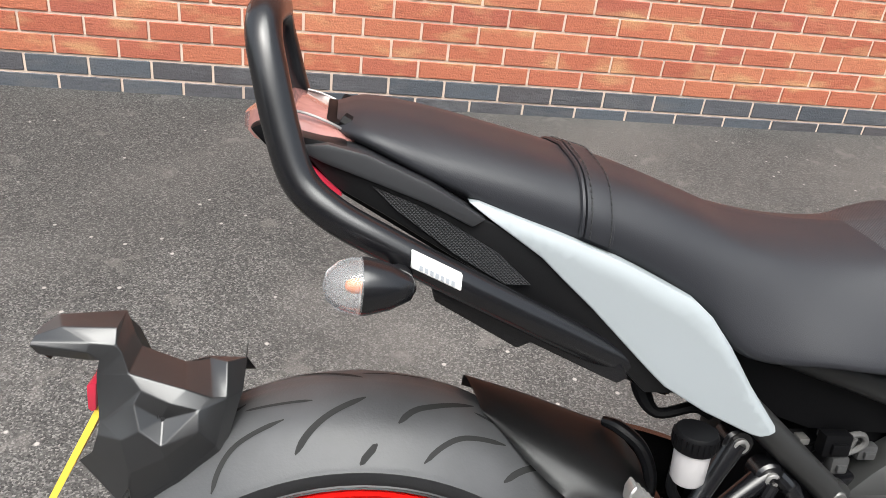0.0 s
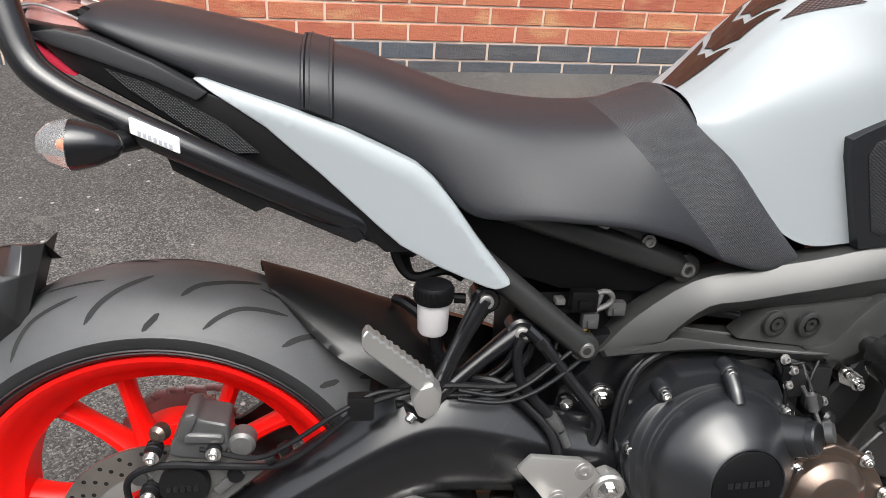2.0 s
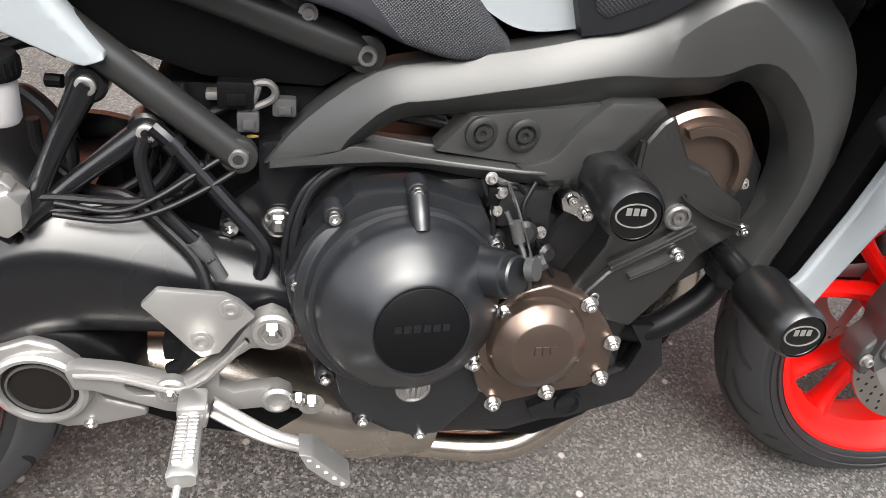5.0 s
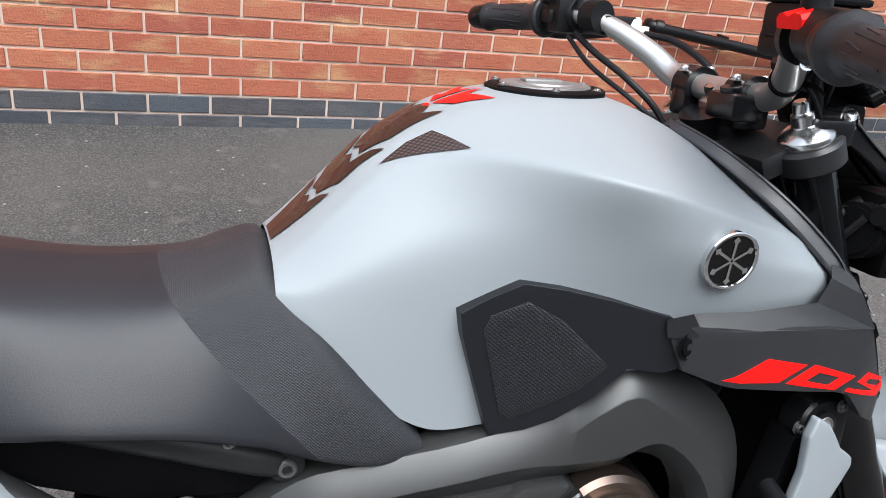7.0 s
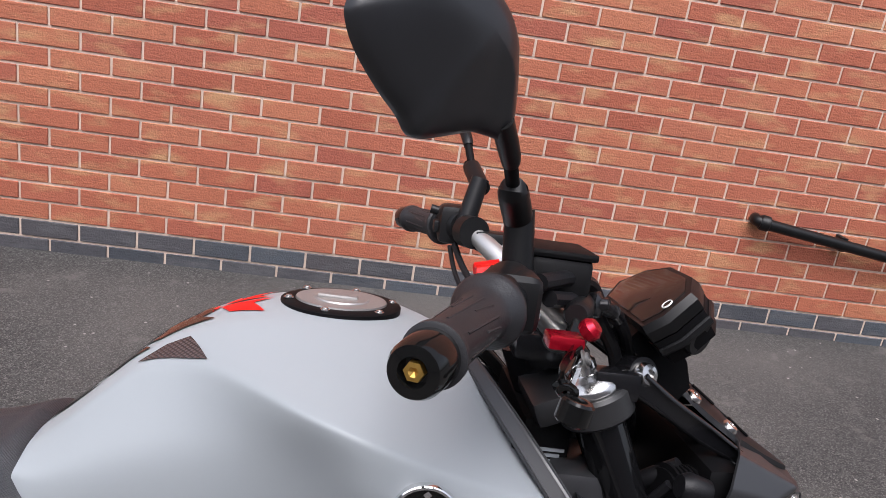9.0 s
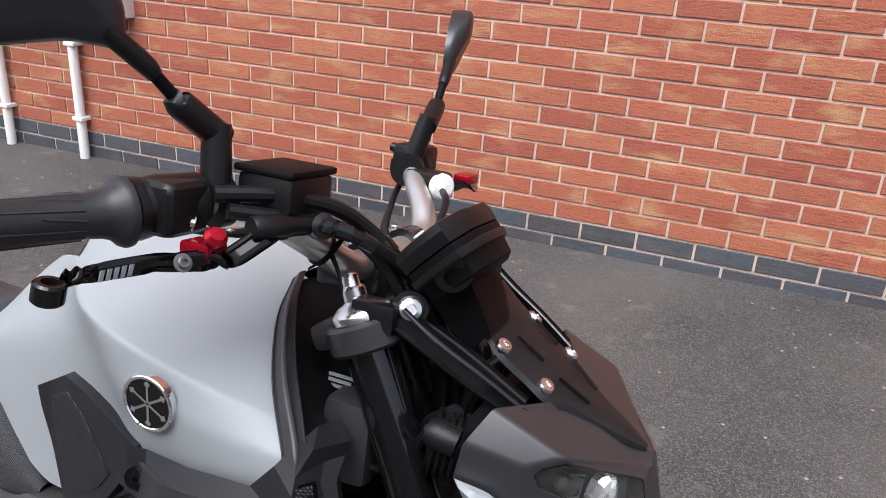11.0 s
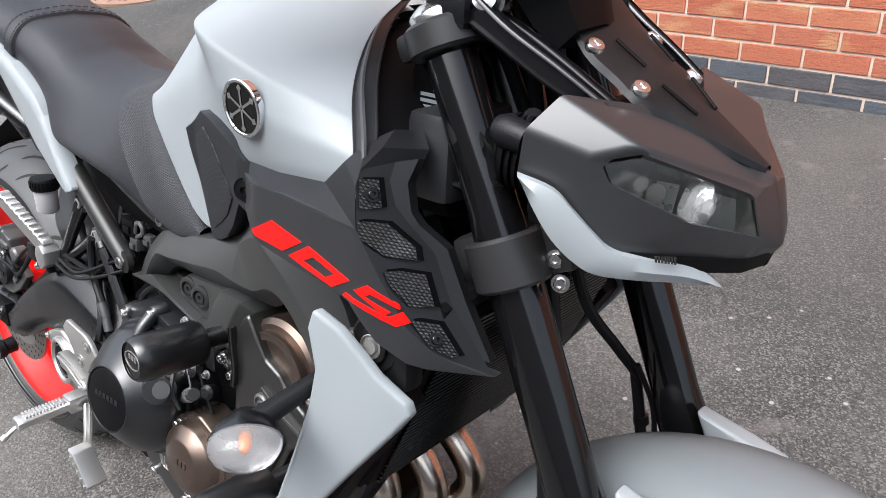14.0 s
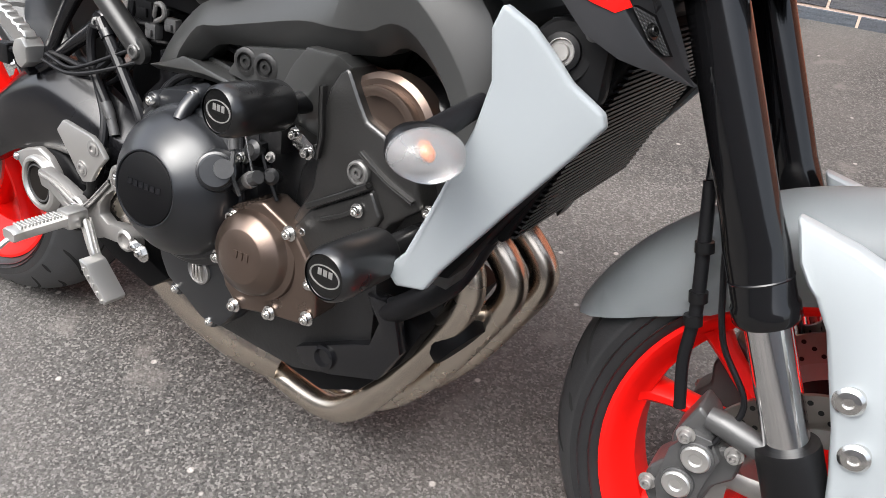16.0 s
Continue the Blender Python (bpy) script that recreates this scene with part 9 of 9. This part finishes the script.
# left switch housing, clutch lever and perch
bm = B()
d2 = d * (1, -1, 1)
turned(bm, [(0.019, -0.0), (0.0215, 0.004), (0.0215, 0.05), (0.020, 0.055)], (1.000, 0.200, 1.073), d2, 28)
box(bm, (0.968, 0.200, 1.048), (1.014, 0.250, 1.098), 0.010)
box(bm, (0.962, 0.212, 1.060), (0.972, 0.240, 1.076), 0.003)
turned(bm, [(0.006, 0), (0.006, 0.01)], (0.966, 0.225, 1.087), (-1, 0, 0.2), 14)
part("switch_housing", bm, PLASTIC, bike, "black left switch housing with buttons")
bm = B()
turned(bm, [(0.020, -0.012), (0.020, 0.012)], (1.006, 0.172, 1.071), d2, 24)
box(bm, (1.01, 0.155, 1.05), (1.06, 0.19, 1.075), 0.006)
perch = part("clutch_perch", bm, PLASTIC, bike, "black clutch lever perch")
bm = B()
beam(bm, [(1.055, 0.170, 1.060, 0.016, 0.014), (1.066, 0.215, 1.056, 0.014, 0.014), (1.060, 0.275, 1.050, 0.016, 0.012), (1.040, 0.335, 1.046, 0.018, 0.012), (1.030, 0.352, 1.045, 0.016, 0.014)], 4, 5, 0.6)
cl2 = part("clutch_lever", bm, GLOSS, bike, "gloss black clutch lever")
bm = B()
box(bm, (1.050, 0.215, 1.058), (1.072, 0.250, 1.070), 0.003)
part("lever_adjuster", bm, REDMETAL, cl2, "red anodised lever adjuster")
bm = B()
turned(bm, [(0.013, -0.006), (0.016, -0.003), (0.016, 0.003), (0.013, 0.006), (0.006, 0.006), (0.006, 0.016)], (1.057, 0.162, 1.059), (0.8, -0.6, 0), 28)
part("cable_adjuster", bm, WHITE, perch, "pale round cable adjuster wheel")
for pts, r in (
    ([(1.064, 0.150, 1.056), (1.085, 0.11, 1.05), (1.10, 0.05, 1.02), (1.11, 0.01, 0.96), (1.10, -0.01, 0.90)], 0.0042),
    ([(0.99, 0.19, 1.05), (1.00, 0.15, 1.03), (1.02, 0.10, 1.005), (1.05, 0.07, 0.97), (1.07, 0.05, 0.92)], 0.004),
    ([(0.985, 0.20, 1.046), (0.995, 0.15, 1.015), (1.02, 0.09, 0.985), (1.06, 0.06, 0.95)], 0.003),
    ([(1.080, -0.148, 1.060), (1.105, -0.125, 1.050), (1.130, -0.090, 1.025), (1.150, -0.06, 0.985), (1.165, -0.03, 0.93), (1.17, -0.01, 0.86), (1.175, 0, 0.80)], 0.0058),
    ([(1.02, -0.21, 1.082), (1.052, -0.17, 1.082), (1.079, -0.13, 1.073), (1.099, -0.10, 1.053), (1.124, -0.08, 1.024), (1.15, -0.065, 0.990), (1.16, -0.05, 0.94), (1.16, -0.03, 0.88)], 0.0068),
    ([(1.03, -0.205, 1.070), (1.062, -0.165, 1.064), (1.085, -0.128, 1.056), (1.103, -0.10, 1.036), (1.125, -0.085, 1.005), (1.14, -0.07, 0.96), (1.15, -0.04, 0.90)], 0.0066),
    ([(1.10, -0.06, 0.95), (1.13, -0.075, 0.88), (1.14, -0.07, 0.80), (1.12, -0.05, 0.72)], 0.007),
    ([(1.12, 0.05, 0.95), (1.14, 0.05, 0.86), (1.15, 0.04, 0.76)], 0.007),
):
    bm = B()
    tube(bm, pts, r, 10)
    part("control_cable", bm, RUBBER, bike, "black control cable")
bm = B()
tube(bm, [(1.088, -0.140, 1.058), (1.098, -0.131, 1.054)], 0.0072, 12)
tube(bm, [(1.104, -0.126, 1.051), (1.112, -0.116, 1.044)], 0.0072, 12)
part("hose_ferrule", bm, SATIN, bike, "dark metal brake hose ferrule")
for c, q in (((1.108, -0.092, 1.044), (1.116, -0.086, 1.034)), ((1.134, -0.074, 1.012), (1.140, -0.071, 1.004))):
    bm = B()
    tube(bm, [c, q], 0.0082, 14)
    part("hose_clip", bm, SATIN, bike, "black hose clip")
# cable tie round the bar with its loose ends
bm = B()
turned(bm, [(0.0140, -0.0022), (0.0156, -0.0022), (0.0156, 0.0022), (0.0140, 0.0022)], (1.060, -0.110, 1.030), (0.4, 0.75, -0.5), 28)
for q in ((1.090, -0.118, 1.060), (1.094, -0.128, 1.000), (1.072, -0.150, 1.022)):
    tube(bm, [(1.074, -0.118, 1.030), tuple((np.array((1.074, -0.118, 1.030)) + np.array(q)) / 2 + (0.002, 0, 0.001)), q], [0.0028, 0.0022, 0.0012], 6, 3, 0.4)
part("cable_tie", bm, DEEP, bike, "black cable tie with loose ends")
bm = B()
box(bm, (1.108, -0.118, 0.838), (1.124, -0.106, 0.845), 0.002)
plug_ = part("blue_connector", bm, BLUE, bike, "small blue connector by the radiator")
bm = B()
tube(bm, [(1.124, -0.112, 0.842), (1.14, -0.10, 0.835), (1.15, -0.08, 0.82)], 0.003, 8)
part("connector_lead", bm, RUBBER, plug_)
bm = B()
box(bm, (1.08, -0.12, 0.82), (1.13, 0.12, 0.90), 0.01)
part("inner_head_panel", bm, COWL, bike, "grey inner panel beside the fork")
bm = B()
box(bm, (1.052, -0.085, 0.85), (1.100, 0.085, 0.935), 0.008, Matrix.Translation((0, 0, 0)))
airbox = part("airbox_front", bm, DEEP, bike, "black panel with a small printed label")
bm = B()
for k in range(5):
    box(bm, (1.066, -0.0862, 0.905 - k * 0.0055), (1.094 - 0.004 * (k % 3), -0.0848, 0.908 - k * 0.0055), 0)
part("label_bars", bm, INK, airbox, smooth=0)

# -- mirrors --


def mirror(s, c, u, neck, wide=1.0):
    base = np.array((1.006, -0.190, 1.082)) if s < 0 else np.array((0.9994, 0.1944, 1.076))
    bend = np.array((1.001, -0.187, 1.132)) if s < 0 else np.array((1.012, 0.204, 1.136))
    nutp = np.array((0.990, -0.214, 1.1440)) if s < 0 else np.array((1.0036, 0.2428, 1.1464))
    neck, c, u = np.array(neck), np.array(c), np.array(u, float)
    bm = B()
    tube(bm, [tuple(base), tuple(bend)], [0.0125, 0.0115], 18)
    tube(bm, [tuple(bend + (0.002, -s * 0.006, -0.012)), tuple(nutp), tuple(nutp + (neck - nutp) * 0.12)], [0.0115, 0.0115, 0.0095], 18)
    st = part("mirror", bm, PLASTIC, bike, "black rear-view mirror on a jointed stem")
    bm = B()
    tube(bm, [tuple(nutp), tuple(neck)], 0.0052, 12)
    part("stem_rod", bm, DEEP, st)
    u /= np.linalg.norm(u)
    w = np.array((0, 0, 1.0))
    nrm = np.cross(u, w) * (1 if np.cross(u, w)[0] < 0 else -1)
    # c is the lower inner corner, where the stem enters
    bm = B()
    tube(bm, [tuple(neck - (neck - nutp) * 0.25), tuple(neck), tuple(c + u * 0.012 + w * 0.014 - nrm * 0.006)], [0.0062, 0.0075, 0.0080], 14)
    part("stem_boot", bm, PLASTIC, st)
    shape = [(0.002, 0.003), (0.014, 0.003), (0.036, 0.004), (0.062, -0.001), (0.081, -0.0045), (0.090, -0.003), (0.099, 0.006), (0.115, 0.0175), (0.134, 0.0345), (0.143, 0.048), (0.144, 0.058), (0.134, 0.072), (0.110, 0.083), (0.078, 0.086), (0.047, 0.078), (0.020, 0.060), (0.004, 0.038), (0.0, 0.018)]
    shape = [(x * wide, z) for x, z in shape]
    ring = spline(shape, 4, closed=True)
    mid = np.array((0.062, 0.036))
    top_ = np.array((0.060, 0.062))
    prof = ((0.93, 0.001, 0), (1.0, 0.003, 0), (1.01, -0.003, 0), (0.97, -0.008, 0.1), (0.84, -0.013, 0.35), (0.60, -0.021, 0.80), (0.55, -0.0225, 0.88), (0.40, -0.026, 1.0), (0.22, -0.0275, 1.0), (0.03, -0.028, 1.0))
    bm = B()
    rings = []
    for k, h, g in prof:
        o = mid + (top_ - mid) * g
        rings.append([c + nrm * h + u * (o[0] + (p[0] - mid[0]) * k) + w * (o[1] + (p[1] - mid[1]) * k) for p in ring])
    skin(bm, rings)
    part("mirror_shell", bm, SHELL, st, "smooth black mirror housing", smooth=50)
    bm = B()
    skin(bm, [[c + nrm * h + u * (mid[0] + (p[0] - mid[0]) * 0.94) + w * (mid[1] + (p[1] - mid[1]) * 0.94) for p in ring] for h in (-0.002, 0.002)])
    part("mirror_glass", bm, MIRROR, st, "mirror glass", smooth=20)


mirror(-1, (0.9713, -0.2539, 1.178), (-0.70, -0.714, 0), (0.979, -0.242, 1.172))
mirror(1, (0.985, 0.300, 1.192), (-0.31, 0.951, 0), (0.995, 0.282, 1.184), 1.04)

# -- instrument --
m = Matrix.Translation((1.160, -0.054, 1.056)) @ Matrix.Rotation(radians(-46), 4, "Y")
outline = [(-0.030, -0.066), (-0.030, 0.060), (-0.006, 0.074), (0.020, 0.050), (0.036, 0.012), (0.036, -0.045), (0.022, -0.072), (-0.010, -0.076)]


def hood_rings(rows, bevel):
    bm = B()
    skin(bm, [[m @ V((x * k, y * k, z)) for x, y in outline] for k, z in rows])
    return rounded(bm, bevel, 2)


dash = part("instrument_panel", hood_rings(((0.985, -0.011), (1.0, -0.008), (1.02, 0.0), (0.97, 0.007)), 0.0015), PLASTIC, bike, "compact black instrument, its screen coloured with a brown reflection")
part("instrument_back", hood_rings(((0.70, -0.046), (0.84, -0.042), (0.90, -0.026), (0.965, -0.022), (0.975, -0.0125)), 0.002), DEEP, dash, "matt black back shell of the instrument")
part("instrument_lip", hood_rings(((0.99, -0.027), (1.01, -0.025), (1.01, -0.0205), (0.985, -0.019)), 0.001), PLASTIC, dash)
bm = B()
turned(bm, [(0.0145, -0.010), (0.0160, -0.008), (0.0160, 0.014), (0.0145, 0.016), (0.009, 0.016), (0.0085, 0.012), (0.0001, 0.012)], (1.180, -0.106, 1.038), (0.55, -0.8, -0.2), 28)
part("instrument_grommet", bm, PLASTIC, dash, "round black rubber grommet")
bm = B()
skin(bm, [[m @ V((x * k, y * k, z)) for x, y in outline] for k, z in ((0.86, 0.004), (0.86, 0.0082), (0.84, 0.009))])
part("instrument_screen", bm, TINT, dash, "glossy dark screen with a brown reflection in its colour")
bm = B()
turned(bm, [(0.0055, 0.0), (0.0052, 0.0010), (0.0044, 0.0010), (0.0042, 0.0004)], m @ V((0.0, -0.064, 0.0092)), m.to_3x3() @ V((0, 0, 1)), 24, cap=False)
part("round_emblem", bm, LABEL, dash)
bm = B()
rings = []
for x, z, w, h in ((1.152, 1.030, 0.046, 0.028), (1.172, 1.012, 0.050, 0.030), (1.190, 0.988, 0.048, 0.026), (1.204, 0.968, 0.040, 0.016)):
    rings.append([(x - h * 0.5, -0.03 - w, z - h * 0.5), (x + h * 0.4, -0.03 - w * 0.9, z + h * 0.5), (x + h * 0.6, -0.03, z + h * 0.75), (x + h * 0.4, -0.03 + w * 0.55, z + h * 0.5), (x - h * 0.5, -0.03 + w * 0.7, z - h * 0.5)])
skin(bm, rings)
rounded(bm, 0.012, 3)
part("instrument_mount", bm, DEEP, bike, "black moulded instrument mount")

# ---- fittings on and round the wall ----
rail_pipe = thing("wall_pipe", pose(0, 0, 0), "black plastic pipe fixed aslant along the brick wall", "pipe")
bm = B()
tube(bm, [(2.515, 0.0, 0.683), (2.508, -0.035, 0.682), (2.54, -0.055, 0.676), (2.62, -0.058, 0.665), (3.1, -0.058, 0.603), (4.4, -0.058, 0.435)], 0.024, 18)
part("pipe_run", bm, PLASTIC, rail_pipe)
bm = B()
turned(bm, [(0.030, -0.02), (0.033, -0.016), (0.033, 0.012), (0.028, 0.02)], (2.535, -0.050, 0.677), (-1, 0.25, 0.1), 24)
part("pipe_collar", bm, PLASTIC, rail_pipe)
for x in (2.9, 3.7, 4.3):
    z = 0.683 - (x - 2.5) * 0.131
    bm = B()
    box(bm, (x - 0.012, -0.06, z - 0.03), (x + 0.012, 0.01, z + 0.03), 0.004)
    part("pipe_clip", bm, PLASTIC, rail_pipe)


def meter_box(x):
    t = thing("meter_box", pose(x, 0, 0.882), "white plastic meter cabinet on the brick wall", "meter cabinet", "meter cabinets on the wall")
    bm = B()
    box(bm, (0, -0.10, 0), (0.462, 0.01, 0.60), 0.012)
    part("cabinet_body", bm, WHITE, t)
    bm = B()
    box(bm, (0.02, -0.112, 0.025), (0.442, -0.098, 0.575), 0.006)
    door = part("cabinet_door", bm, WHITE, t)
    bm = B()
    turned(bm, [(0.012, 0), (0.012, 0.004), (0.006, 0.005)], (0.42, -0.112, 0.3), (0, -1, 0), 20)
    part("door_lock", bm, DULLALU, door)
    return t


meter_box(-2.296)
meter_box(-1.765)
for x in (-2.18, -1.675):
    t = thing("drop_pipe", pose(x, 0, 0), "pale plastic pipe dropping from a meter cabinet to the ground", "pipe", "meter pipes")
    bm = B()
    tube(bm, [(0, -0.035, 0.885), (0, -0.035, 0.15)], 0.024, 16)
    part("pipe_run", bm, WHITE, t)
    for z in (0.72, 0.35):
        bm = B()
        box(bm, (-0.032, -0.062, z), (0.032, 0.008, z + 0.02), 0.004)
        part("pipe_clip", bm, WHITE, t)
mh = thing("manhole_cover", pose(-3.86, 0.12, ground_height(-3.86, 0.12) + 0.003), "rusty brown round manhole cover set in the asphalt", "manhole")
RUST = surface("rusty_iron", (0.22, 0.13, 0.09), 0.8, vary=0.3, scale=14, grain=120, bump=0.6)
bm = B()
turned(bm, [(0.31, -0.03), (0.31, 0.004), (0.285, 0.006), (0.28, 0.002)], (0, 0, 0), (0, 0, 1), 48, cap=False)
part("cover_frame", bm, RUST, mh)
bm = B()
turned(bm, [(0.278, -0.03), (0.278, 0.004), (0.0001, 0.004)], (0, 0, 0), (0, 0, 1), 48)
for i in range(9):
    for j in range(9):
        if (i - 4) ** 2 + (j - 4) ** 2 < 17:
            box(bm, ((i - 4) * 0.055 - 0.015, (j - 4) * 0.055 - 0.015, 0.003), ((i - 4) * 0.055 + 0.015, (j - 4) * 0.055 + 0.015, 0.009), 0.002)
part("cover_lid", bm, RUST, mh)

# ---- the wall's bricks ----
rng = random.Random(7)


def brick_mesh(name, length, material):
    bm = B()
    box(bm, (0.005, 0.0, 0.005), (length - 0.005, 0.06, 0.07), 0.0022, segments=1)
    me = bpy.data.meshes.new(name)
    bm.to_mesh(me)
    bm.free()
    me.materials.append(material)
    return me


WHOLE = {m: brick_mesh("brick", 0.225, m) for m in (BRICK, BLUEBRICK)}
SHORT = {m: brick_mesh("brick", 0.1125, m) for m in (BRICK, BLUEBRICK)}
rest = {BRICK: B(), BLUEBRICK: B()}
made = 0
for k in range(COURSES):
    blue = k < 2
    mat = BLUEBRICK if blue else BRICK
    shift = 0.1125 if k % 2 == 0 else 0.0
    z = BASE + 0.075 * k
    cols = []
    x = -12 * 0.225
    if shift:
        cols.append((x, 0.1125))
        x += 0.1125
    while x + 0.224 < WALL_X1:
        cols.append((x, 0.225))
        x += 0.225
    if WALL_X1 - x > 0.1:
        cols.append((x, 0.1125))
    for x, w in cols:
        off = rng.uniform(-0.0015, 0.0015)
        me = (WHOLE if w > 0.2 else SHORT)[mat]
        if -1.2 < x < 2.35 and k < 18 and made < 300:
            ob = new("brick", me)
            ob.location = (x, off, z)
            ob.parent = wall
            made += 1
        else:
            b2 = rest[mat]
            before = len(b2.verts)
            b2.from_mesh(me)
            b2.verts.ensure_lookup_table()
            for v in b2.verts[before:]:
                v.co += V((x, off, z))
for mat, b2 in rest.items():
    tagged(part("far_bricks", b2, mat, wall, smooth=0, recalc=False), kind="stuff")
